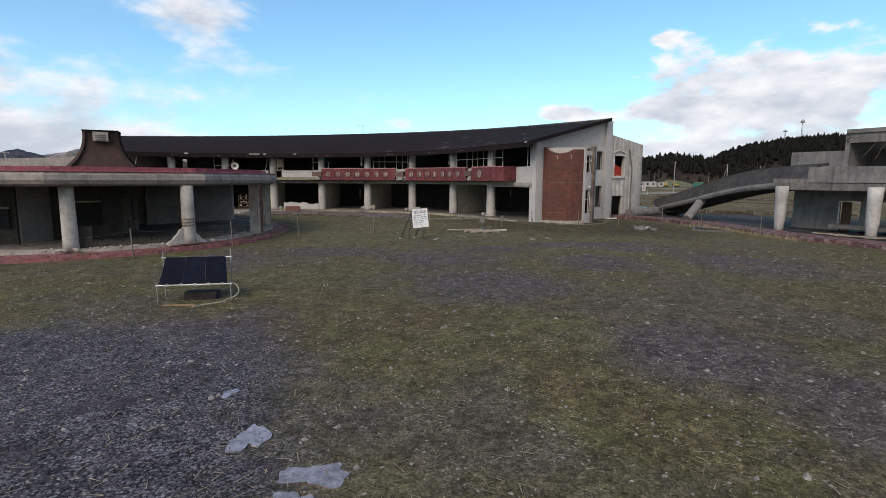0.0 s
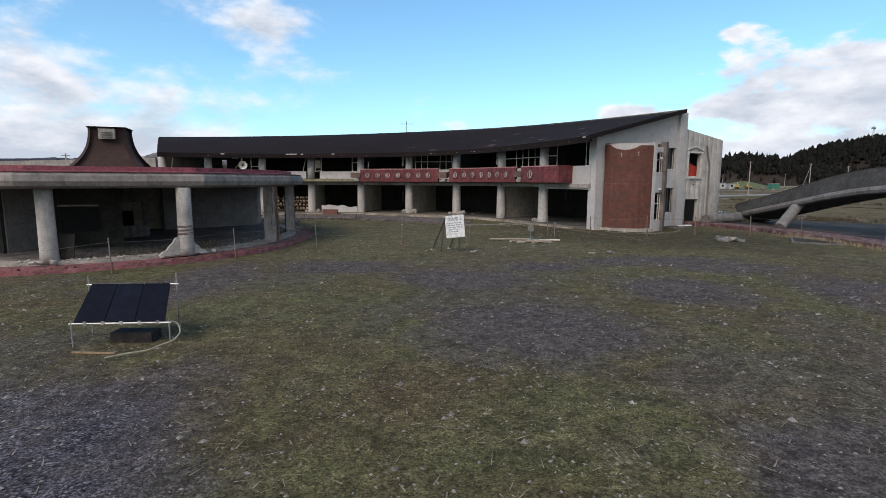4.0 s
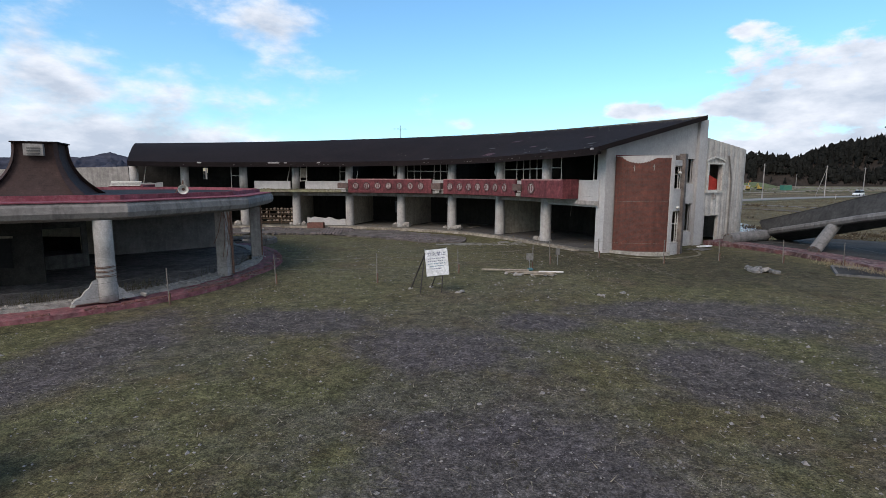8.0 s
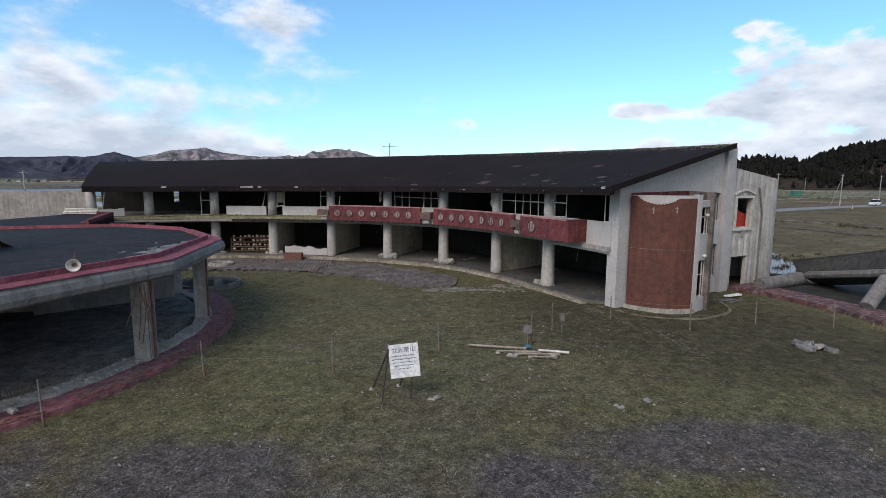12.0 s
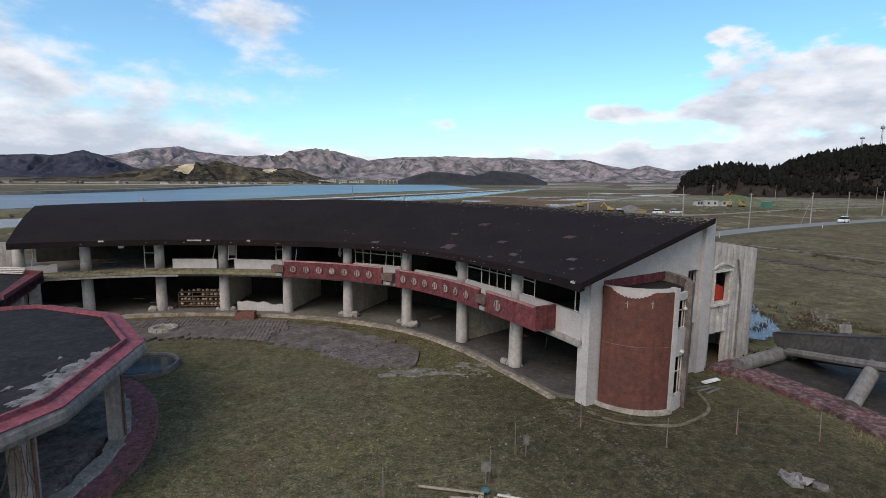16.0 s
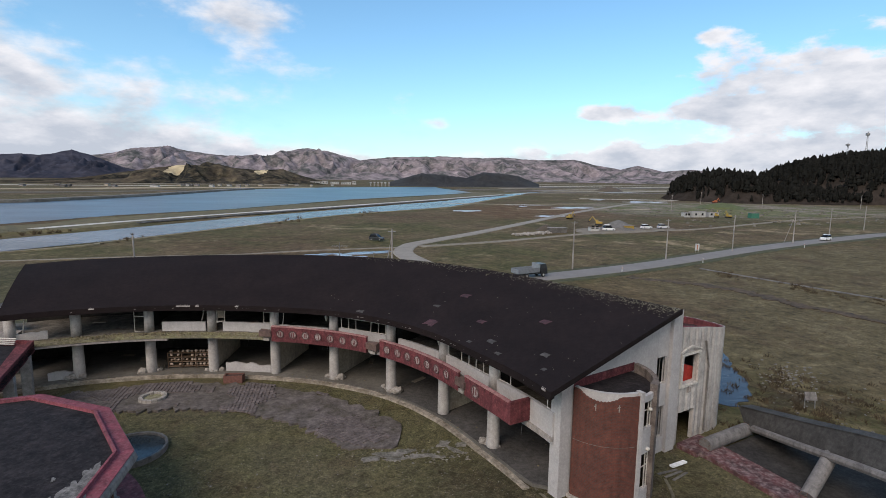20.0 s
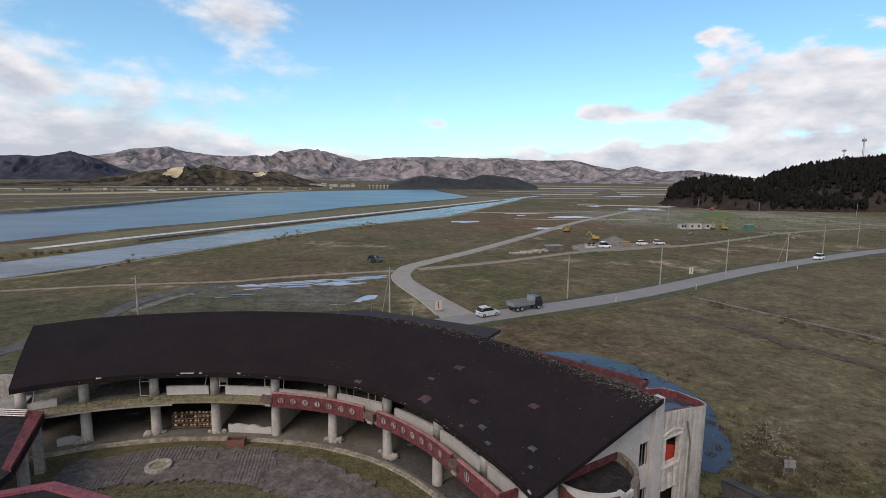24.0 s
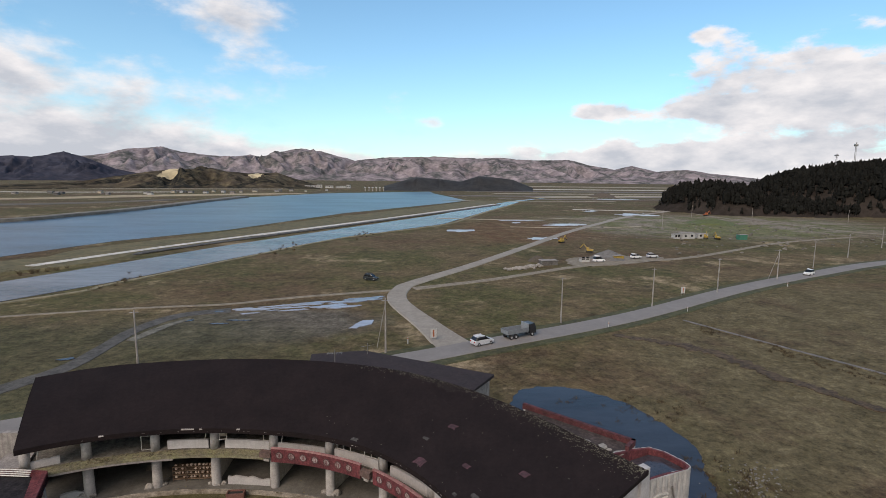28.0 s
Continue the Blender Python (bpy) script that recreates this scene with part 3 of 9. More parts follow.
def build_roof():
    roof = tagged(thing("main_roof", "dark brown shingled single-pitch roof over the curved school building", "roof", kind="structure"))
    K, V = 96, 14
    bm = bm_new()
    top = [[bm.verts.new(roof_at(i / K, j / V)) for j in range(V + 1)] for i in range(K + 1)]
    low = [[bm.verts.new(roof_at(i / K, j / V, -0.28)) for j in range(V + 1)] for i in range(K + 1)]
    for i in range(K):
        for j in range(V):
            bm.faces.new((top[i][j], top[i + 1][j], top[i + 1][j + 1], top[i][j + 1]))
            bm.faces.new((low[i][j], low[i][j + 1], low[i + 1][j + 1], low[i + 1][j]))
        bm.faces.new((top[i][0], low[i][0], low[i + 1][0], top[i + 1][0]))
        bm.faces.new((top[i][V], top[i + 1][V], low[i + 1][V], low[i][V]))
    for i in (0, K):
        for j in range(V):
            bm.faces.new((top[i][j], top[i][j + 1], low[i][j + 1], low[i][j]))
    part("shingle_deck", bm, ROOF, roof)
    # eave board and its pale torn strips
    bm = bm_new()
    sweep(bm, [[eave(k / 80) + Vector((0, 0, -0.26)), eave(k / 80) + Vector((0, 0, -0.44)), roof_at(k / 80, 0.03, -0.46), roof_at(k / 80, 0.03, -0.30)] for k in range(81)])
    part("eave_board", bm, ROOF, roof)
    bm = bm_new()
    for k0, k1 in ((0.13, 0.138), (0.265, 0.29), (0.30, 0.306), (0.37, 0.376), (0.985, 0.992)):
        for k in (k0,):
            sweep(bm, [[roof_at(q, -0.003, -0.05), roof_at(q, -0.003, -0.11), roof_at(q, 0.003, -0.11), roof_at(q, 0.003, 0.008)] for q in (k0, (k0 + k1) / 2, k1)])
    part("torn_flashing", bm, CONCRETE, roof, "pale torn strips of eave flashing")
    # splintered boards and felt hanging from the eave
    frng = random.Random(71)
    for mat, count, lab in ((ROOF, 150, "dark splinters hanging along the eave"), (CONCRETE, 70, "pale chips along the broken eave")):
        bm = bm_new()
        for _ in range(count):
            k = frng.random() ** 0.8 * 0.97
            a, b = roof_at(k, 0.002, -0.20), roof_at(min(1, k + frng.uniform(0.001, 0.006)), 0.002, -0.20)
            out = (roof_at(k, 0.0) - roof_at(k, 0.05)).normalized() * 0.02
            drop = Vector((0, 0, -frng.uniform(0.03, 0.20 if mat is ROOF else 0.07)))
            lift = Vector((0, 0, frng.uniform(0.02, 0.05) - (0.0 if mat is ROOF else 0.06)))
            tilt = Vector((frng.uniform(-0.04, 0.04), frng.uniform(-0.04, 0.04), 0))
            sweep(bm, [[p + lift, p + lift + out, p + out + d + tilt, p + d + tilt] for p, d in ((a, drop), (b, drop * frng.uniform(0.2, 0.9)))])
        tagged(part("eave_splinters", bm, mat, roof, lab), kind="stuff")
    # verge boards at both ends
    for nm, k in (("verge_board", 1.0), ("verge_board", 0.0)):
        bm = bm_new()
        side = (1 if k else -1) * (roof_at(1.0, 0.5) - roof_at(0.99, 0.5)).normalized()
        sweep(bm, [[roof_at(k, v, 0.03), roof_at(k, v, -0.27), roof_at(k, v, -0.27) + side * 0.1, roof_at(k, v, 0.03) + side * 0.1] for v in (0, 0.33, 0.66, 1)])
        part(nm, bm, ROOF, roof)
    # bare patches where shingles are gone
    rng = random.Random(5)
    for k, v, w, d, mat in ((0.728, 0.52, 0.006, 0.030, PINK), (0.735, 0.09, 0.009, 0.038, PINK), (0.872, 0.48, 0.006, 0.028, PINK), (0.60, 0.04, 0.006, 0.018, BARE),
                            (0.80, 0.27, 0.006, 0.02, PINK), (0.71, 0.30, 0.005, 0.015, BARE), (0.855, 0.13, 0.006, 0.018, BARE), (0.93, 0.20, 0.006, 0.018, BARE),
                            (0.885, 0.06, 0.004, 0.012, BARE), (0.83, 0.05, 0.004, 0.012, BARE), (0.955, 0.10, 0.004, 0.012, BARE)):
        bm = bm_new()
        pts = [(-1, -1), (-0.2, -0.8), (1, -1), (0.85, 0.1), (1, 0.9), (0.1, 1), (-0.9, 0.8), (-1.1, 0)]
        ring = [roof_at(k + w * (x + rng.uniform(-.15, .15)), v + d * (y + rng.uniform(-.15, .15)), 0.012) for x, y in pts]
        vs = [bm.verts.new(p) for p in ring]
        lo = [bm.verts.new(p - Vector((0, 0, 0.02))) for p in ring]
        bm.faces.new(vs)
        for i in range(len(vs)):
            bm.faces.new((vs[i], lo[i], lo[(i + 1) % len(vs)], vs[(i + 1) % len(vs)]))
        part("bare_patch", bm, mat, roof, "bare patch where shingles are missing")
    # pale chips thick along the ridge
    bm = bm_new()
    for _ in range(1300):
        k = 0.45 + 0.55 * rng.random() ** 0.6
        v = 1 - abs(rng.gauss(0, 0.02 + 0.035 * k)) if rng.random() < 0.95 else rng.random()
        if not 0.02 < v < 1:
            continue
        p = roof_at(k, v, 0.0)
        s = rng.uniform(0.015, 0.05)
        a = rng.uniform(0, 6.28)
        d1, d2 = Vector((math.cos(a), math.sin(a), 0)) * s, Vector((-math.sin(a), math.cos(a), 0)) * s * rng.uniform(0.3, 1)
        q = [bm.verts.new(p + w + Vector((0, 0, h))) for h in (0.0, 0.025) for w in (d1, d2, -d1)]
        bm.faces.new(q[3:])
        for i in range(3):
            bm.faces.new((q[i], q[(i + 1) % 3], q[3 + (i + 1) % 3], q[3 + i]))
    chips = part("moss_chips", bm, surf("grey_lichen", (0.20, 0.19, 0.145), (0.10, 0.095, 0.07), scale=4), roof, "pale lichen and chips strewn along the ridge")
    tagged(chips, kind="stuff")
    # television aerial on the ridge
    base = ridge(0.442) + Vector((0, 0, -0.05))
    ant = thing("aerial", "thin grey television aerial standing on the roof ridge", "aerial")
    bm = bm_new()
    rod(bm, base, base + Vector((0, 0, 1.35)), 0.03)
    part("mast", bm, STEEL, ant)
    bm = bm_new()
    rod(bm, base + Vector((-0.75, 0, 1.0)), base + Vector((0.75, 0.1, 1.0)), 0.022)
    part("boom", bm, STEEL, ant)
    for k in range(7):
        bm = bm_new()
        x = -0.7 + k * 0.23
        rod(bm, base + Vector((x, -0.3, 1.0)), base + Vector((x, 0.35, 1.0)), 0.014, 4)
        part("element", bm, STEEL, ant)


build_roof()


# room shade is put into this plaster's base colour; the streaks are wear
SHADE_DARK = surf("shade_dark_plaster", (0.035, 0.032, 0.028), (0.014, 0.013, 0.012), light=(0.06, 0.054, 0.046), scale=0.5, streak=0.5)


# ---- floors, back wall, cross walls
def build_shell():
    def deck(o0, z0, z1):
        """A storey's floor, cut off along the gable."""
        bm = bm_new()
        arc_box(bm, -0.95, 7.3, o0, 6.3, z0, z1)
        o1 = o0 if o0 < -0.5 else -0.02
        pts = [front(7.3, o1), front(7.5, o1), front(7.72, max(o1, -0.5)), gab(-0.1, -0.3), gab(6.6, -0.3), front(7.3, 6.3)]
        prism(bm, [tuple(q.xy) for q in pts], z0, z1)
        return bm

    bm = deck(-0.75, -0.45, FLOOR1)
    struct("floor_ground_storey", bm, surf("worn_floor", (0.135, 0.126, 0.112), (0.080, 0.074, 0.064), scale=0.35, grime=0.2), "dusty bare concrete floor of the open ground storey", "floor")
    # a thin darker plate is added over the floor of the end bays
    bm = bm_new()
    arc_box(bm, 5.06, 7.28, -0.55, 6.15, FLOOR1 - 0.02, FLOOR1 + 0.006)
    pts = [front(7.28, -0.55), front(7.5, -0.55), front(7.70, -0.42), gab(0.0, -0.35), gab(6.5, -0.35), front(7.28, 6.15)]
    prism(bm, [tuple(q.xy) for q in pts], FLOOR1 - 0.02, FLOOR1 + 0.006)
    struct("floor_end_bay", bm, surf("darker_end_floor", (0.070, 0.066, 0.064), (0.042, 0.040, 0.039), light=(0.12, 0.112, 0.10), scale=0.5, grime=0.35), "dark worn floor plate in the end bays", "floor")
    bm = bm_new()
    arc_box(bm, -1.0, 7.75, -1.12, -0.75, -0.45, -0.03, jag=0.06, rng=R1)
    struct("kerb_front", bm, surf("mossy_kerb", (0.30, 0.265, 0.22), (0.12, 0.098, 0.07), scale=0.9, fine=7, grime=0.4), "broken pale concrete kerb along the building front", "kerb")
    bm = deck(-0.25, 3.12, FLOOR2)
    struct("floor_upper_storey", bm, surf("littered_slab", (0.17, 0.155, 0.13), (0.075, 0.066, 0.056), scale=0.8, fine=6, grime=0.4), "concrete slab of the upper storey", "floor")
    bm = bm_new()
    arc_box(bm, -1.0, 3.02, -1.3, -0.25, 3.22, 3.46, jag=0.04, rng=R1)
    struct("ledge_balcony", bm, MOSS, "mossy balcony slab whose railing is gone", "balcony")
    bm = bm_new()
    arc_box(bm, -0.98, 1.35, -1.27, -0.30, 3.03, 3.215, jag=0.05, rng=R1)
    struct("slab_lip", bm, CONCRETE, "pale broken slab edge under the mossy balcony", "balcony")
    bm = bm_new()
    arc_box(bm, 3.02, 7.50, -1.3, -0.25, 3.22, 3.44)
    struct("slab_balcony", bm, CONCRETE, "thin concrete balcony slab behind the red parapet", "balcony")
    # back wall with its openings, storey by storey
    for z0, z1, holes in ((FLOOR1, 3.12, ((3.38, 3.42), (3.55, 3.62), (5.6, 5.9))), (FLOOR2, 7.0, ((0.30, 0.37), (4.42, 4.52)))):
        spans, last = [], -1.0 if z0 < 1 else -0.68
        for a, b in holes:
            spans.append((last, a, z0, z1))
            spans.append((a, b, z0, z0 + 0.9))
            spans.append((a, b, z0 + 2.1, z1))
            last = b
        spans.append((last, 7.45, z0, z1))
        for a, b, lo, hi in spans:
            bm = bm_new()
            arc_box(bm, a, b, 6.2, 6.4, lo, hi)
            struct("wall_back", bm, SHADE_DARK, "streaked plaster back wall of the classrooms, toned dark for shade", "wall")
    # cross walls behind the columns; the dark ones hold room shade in their colour
    for u, z0, z1, mat, o1 in ((0, 0, 3.12, SHADE_DARK, 6.2), (2, 0, 3.12, BEIGE, 6.2), (3, 0, 3.12, BEIGE, 6.2), (4, 0, 3.12, BEIGE, 6.2), (6, 0, 3.12, BEIGE, 6.2),
                               (1, 3.5, 6.4, SHADE_DARK, 6.2), (3, 3.5, 6.4, SHADE_DARK, 6.2), (5, 3.5, 6.4, SHADE_DARK, 6.2), (7, 3.5, 6.4, SHADE_DARK, 6.2)):
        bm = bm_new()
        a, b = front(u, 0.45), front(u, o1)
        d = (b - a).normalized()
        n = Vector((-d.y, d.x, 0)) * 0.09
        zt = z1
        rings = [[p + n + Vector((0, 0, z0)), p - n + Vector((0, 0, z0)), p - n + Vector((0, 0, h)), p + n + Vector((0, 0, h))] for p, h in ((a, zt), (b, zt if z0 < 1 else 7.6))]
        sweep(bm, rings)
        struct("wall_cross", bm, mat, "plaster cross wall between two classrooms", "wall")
    # low front walls on both storeys
    for u0, u1, z0, z1, mat, lab, jag in ((1.20, 1.90, FLOOR2, 4.28, WHITE, "white low wall under a lost window", 0.02), (2.18, 2.93, FLOOR2, 4.28, WHITE, "white low wall under a lost window", 0.02), (3.08, 3.92, FLOOR2, 4.2, WHITE, "white low wall under a lost window", 0.02),
                                          (-0.80, -0.35, FLOOR2, 4.15, WHITE, "broken white low wall at the end of the upper storey", 0.12), (4.1, 4.92, FLOOR2, 4.35, WHITE, "white low wall behind the balcony", 0.0),
                                          (5.15, 5.92, FLOOR2, 4.35, WHITE, "white low wall behind the balcony", 0.0), (6.06, 6.95, FLOOR2, 4.35, WHITE, "white low wall behind the balcony", 0.0),
                                          (7.05, 7.95, FLOOR2 - 0.1, 4.45, WHITE, "white spandrel wall beside the corner column", 0.0), (7.05, 7.95, 2.72, FLOOR2 - 0.11, WHITE, "white beam over the last open bay", 0.0),
                                          (2.2, 2.92, FLOOR1, 0.80, WHITE, "broken white low wall in the ground storey", 0.3), (-0.4, 0.1, FLOOR1, 0.7, WHITE, "broken white low wall in the ground storey", 0.2)):
        bm = bm_new()
        arc_box(bm, u0, u1, -0.12, 0.10, z0, z1, per=14 if jag else 6, jag=jag, rng=R1)
        struct("wall_low", bm, mat, lab, "wall")
    bm = bm_new()
    arc_box(bm, -0.9, 7.95, -0.25, 0.25, 2.85, 3.115)
    struct("beam_ground_storey", bm, CONCRETE, "concrete edge beam over the ground storey", "beam")


build_shell()


def build_columns():
    prof = [(0.43, -0.4), (0.42, 0.3), (0.40, 2.0), (0.385, 3.115)]
    up = [(0.385, 0.0), (0.37, 1.3), (0.36, 3.05)]
    bm = bm_new()
    lathe(bm, prof, n=18)
    low = thing("column_lower", "round weathered concrete column of the ground storey", "column", "columns along the front")
    part("shaft", bm, COLUMN, low, smooth=True)
    low.location = front(0)
    for u in range(1, 8):
        copy_thing(low, Matrix.Translation(front(u, 0, 0)) @ Matrix.Rotation(u * 1.3, 4, "Z"))
    bm = bm_new()
    lathe(bm, up, n=18)
    high = thing("column_upper", "round weathered concrete column of the upper storey", "column", "columns along the front")
    part("shaft", bm, COLUMN, high, smooth=True)
    def under_roof(u):
        """How much of a full upper column fits below the roof there."""
        k = (u + 0.88) / 9.16
        e, r = eave(k), ridge(k)
        z = e.z + (r.z - e.z) * 1.5 / (r - e).xy.length - 0.16
        return Matrix.Scale((z - 3.46) / 3.05, 4, (0, 0, 1))

    high.matrix_basis = Matrix.Translation(front(0, 0, 3.46)) @ under_roof(0)
    for u in (-0.78, 1, 2, 3, 4, 5, 6, 7):
        copy_thing(high, Matrix.Translation(front(u, 0, 3.46)) @ Matrix.Rotation(u * 1.3, 4, "Z") @ under_roof(u))
    # square white corner pier at the tower
    pier = thing("corner_pier", "tall white corner pier between the open bays and the brick tower", "column")
    bm = bm_new()
    m = Matrix.Translation(gab(-0.05, -0.05)) @ Matrix.Rotation(radians(29.3), 4, "Z")
    box(bm, -0.42, 0.42, -0.35, 0.35, -0.5, 6.45, m)
    part("shaft", bm, WHITE, pier)
    # broken skirts of the column feet
    rng = random.Random(3)
    for u, s in ((0, 0.5), (1, 0.6), (2, 0.4), (4, 0.7), (5, 0.7), (7, 0.5)):
        heap = thing("rubble_heap", "pale heap of broken concrete at a column's foot", "rubble", "rubble at the column feet")
        for _ in range(9):
            bm = bm_new()
            p = front(u + rng.uniform(-0.16, 0.14), rng.uniform(-0.35, 0.25), -0.02)
            lump(bm, p, rng.uniform(0.12, 0.34) * (0.7 + s), rng, 0.8)
            part("chunk", bm, RUBBLE, heap)


build_columns()


# ---- the red balcony parapet, in three lengths, with round cast emblems
EMBLEM_PALE = surf("pale_worn_emblem", (0.29, 0.235, 0.225), (0.15, 0.10, 0.10), light=(0.42, 0.38, 0.36), scale=2.5, fine=12)


def build_balcony():
    n_em = 0
    for u0, u1, ems in ((3.10, 4.78, (3.25, 3.47, 3.69, 3.91, 4.13, 4.35, 4.56)), (5.03, 6.66, (5.17, 5.38, 5.58, 5.78, 5.98, 6.18, 6.40)), (6.80, 7.56, (7.02,))):
        par = thing("balcony_parapet", "faded red concrete balcony parapet with round cast emblems", "parapet", "red balcony parapets")
        bm = bm_new()
        arc_box(bm, u0, u1, -1.50, -1.32, 3.22, 4.42, per=16)
        part("panel", bm, RED, par)
        bm = bm_new()
        arc_box(bm, u0, u1, -1.53, -1.29, 4.42, 4.50, per=16)
        part("coping", bm, surf("pale_red_coping", (0.34, 0.19, 0.18), (0.23, 0.10, 0.10), scale=1.2), par)
        for u in ems:
            big = 1.25 if u > 7 else 1.0
            m = radial(u, -1.50, 3.86) @ Matrix.Rotation(radians(90), 4, "X")
            bm = bm_new()
            rings = []
            for k in range(20):
                a = 2 * math.pi * k / 20
                rings.append([m @ Vector((r * big * math.cos(a), r * big * math.sin(a), z)) for r, z in ((0.25, -0.01), (0.27, 0.05), (0.33, 0.05), (0.35, -0.01))])
            sweep(bm, rings, closed=True, caps=False)
            em = part("emblem_ring", bm, surf("emblem_grey", (0.10, 0.042, 0.042), (0.06, 0.026, 0.028), light=(0.18, 0.12, 0.115), scale=3) if n_em == 0 else bpy.data.materials["emblem_grey"], par, "round cast emblem ring")
            n_em += 1
            bm = bm_new()
            rings = [(0.0, 0.02), (0.10 * big, 0.045), (0.20 * big, 0.015)]
            lathe(bm, [(0.26 * big, -0.02), (0.255 * big, 0.012), (0.13 * big, 0.03), (0.02, 0.035)], n=14, m=m)
            part("emblem_boss", bm, EMBLEM_PALE, em)
            for x in (-0.085, 0.085) if R1.random() < 0.8 else (0.04,):
                bm = bm_new()
                x += R1.uniform(-0.03, 0.03)
                top, foot = R1.uniform(0.12, 0.21), R1.uniform(0.12, 0.21)
                box(bm, (x - 0.026) * big, (x + 0.026) * big, -foot * big, top * big, 0.0, 0.052, m @ Matrix.Rotation(radians(R1.uniform(-9, 9)), 4, "Z"))
                part("emblem_bar", bm, RED, em)
        # end returns
        if u1 > 7:
            bm = bm_new()
            m = radial(u1, -1.41, 0)
            box(bm, -0.02, 0.16, -0.09, 1.25, 3.22, 4.50, m)
            part("end_panel", bm, RED, par)
    for u in (3.0, 4.89, 6.73):
        spout = thing("planter_bracket", "broken brown planter box between the parapets", "planter", "broken planters on the balcony")
        m = radial(u, -1.38, 0)
        bm = bm_new()
        vs = box(bm, -0.50, 0.50, -0.28, 0.22, 3.55, 4.20, m)
        for v in vs[:4]:
            v.co.z += R1.uniform(0, 0.12)
        for v in vs[4:]:
            v.co.z -= R1.uniform(0, 0.14)
        part("box", bm, surf("brown_planter", (0.13, 0.085, 0.07), (0.08, 0.055, 0.05), scale=2) if u == 3.0 else bpy.data.materials["brown_planter"], spout)
        bm = bm_new()
        box(bm, -0.15, 0.32, -0.22, 0.1, 3.28, 3.50, m)
        part("bracket", bm, RUBBLE, spout)


build_balcony()


# ---- window frames left in the upper bays
def window(u0, u1, z0, z1, cols, rows, lost=(), name="window_frame", lean=0.0):
    w = thing(name, "bent white aluminium window frame without glass", "window", "window frames of the upper storey")
    a, b = front(u0, 0.05), front(u1, 0.05)
    d = b - a
    t = 0.035
    for i in range(cols + 1):
        if ("v", i) in lost:
            continue
        p = a + d * (i / cols)
        q = p + d.normalized() * lean * R1.uniform(-1, 1)
        bm = bm_new()
        rod(bm, p + Vector((0, 0, z0)), q + Vector((0, 0, z1)), t, 4)
        part("mullion", bm, FRAME, w)
    for j in range(rows + 1):
        if ("h", j) in lost:
            continue
        z = z0 + (z1 - z0) * (j / rows if rows < 3 else (0, 0.66, 1, 1)[j])
        bm = bm_new()
        rod(bm, a + Vector((0, 0, z)), b + Vector((0, 0, z + lean * R1.uniform(-0.6, 0.6))), t, 4)
        part("rail", bm, FRAME, w)
    return w


window(4.13, 4.90, 4.35, 6.1, 6, 2, lost=(("v", 3),), lean=0.12)
window(6.07, 6.93, 4.35, 6.15, 6, 2, lost=(("v", 1),), lean=0.06)
window(7.06, 7.24, 4.45, 6.2, 1, 2, lean=0.05)
window(7.78, 7.96, 4.45, 6.25, 1, 1)
window(0.80, 0.93, FLOOR2, 6.05, 1, 2, lean=0.06)
window(2.82, 2.93, 4.28, 6.05, 1, 2, lean=0.04)
for u0, u1, z1 in ((-0.66, -0.58, 6.0), (1.80, 1.92, 6.0), (3.12, 3.17, 5.2), (4.03, 4.05, 5.6)):
    pole_w = thing("loose_frame_bar", "leaning white bar torn from a window frame", "window", "window frames of the upper storey")
    bm = bm_new()
    rod(bm, front(u0, 0.0, FLOOR2), front(u1, -0.1, z1), 0.04, 4)
    part("bar", bm, FRAME, pole_w)
lw = thing("loose_window", "white sash hanging askew beside a column", "window")
for dz in (4.25, 5.75):
    bm = bm_new()
    rod(bm, front(2.08, -0.1, dz), front(2.22, -0.1, dz + 0.1), 0.04, 4)
    part("rail", bm, FRAME, lw)
for uu in (2.09, 2.21):
    bm = bm_new()
    rod(bm, front(uu, -0.1, 4.2), front(uu + 0.01, -0.1, 5.85), 0.04, 4)
    part("stile", bm, FRAME, lw)
bm = bm_new()
arc_box(bm, 2.105, 2.20, -0.11, -0.09, 4.6, 5.5)
part("panel", bm, WOOD, lw)


# curtain rags at two columns
for u in (3.86, 4.93, 5.88):
    rag = thing("curtain_rag", "torn pale curtain knotted beside a column", "curtain", "torn curtains")
    bm = bm_new()
    lathe(bm, [(0.05, 0.0), (0.13, 0.25), (0.07, 0.55), (0.12, 0.9), (0.04, 1.25)], at=front(u, 0.1, 4.75), n=9, wob=0.3)
    part("cloth", bm, FRAME, rag, smooth=True)


# ---------------------------------------------------------------- gable end, brick stair tower, ribbed block
def wall_panel(s0, s1, z0, z1, mat, name="wall_gable", n0=-0.3, n1=0.0, label="white concrete gable wall"):
    """A piece of the gable wall; heights may be numbers or functions of s."""
    bm = bm_new()
    f = lambda z, s: z(s) if callable(z) else z
    rings = [[gab(s, n0, f(z0, s)), gab(s, n1, f(z0, s)), gab(s, n1, f(z1, s)), gab(s, n0, f(z1, s))] for s in (s0, (s0 + s1) / 2, s1)]
    sweep(bm, rings)
    return struct(name, bm, mat, label, "wall")


def verge(s):
    return 6.62 + 0.237 * s


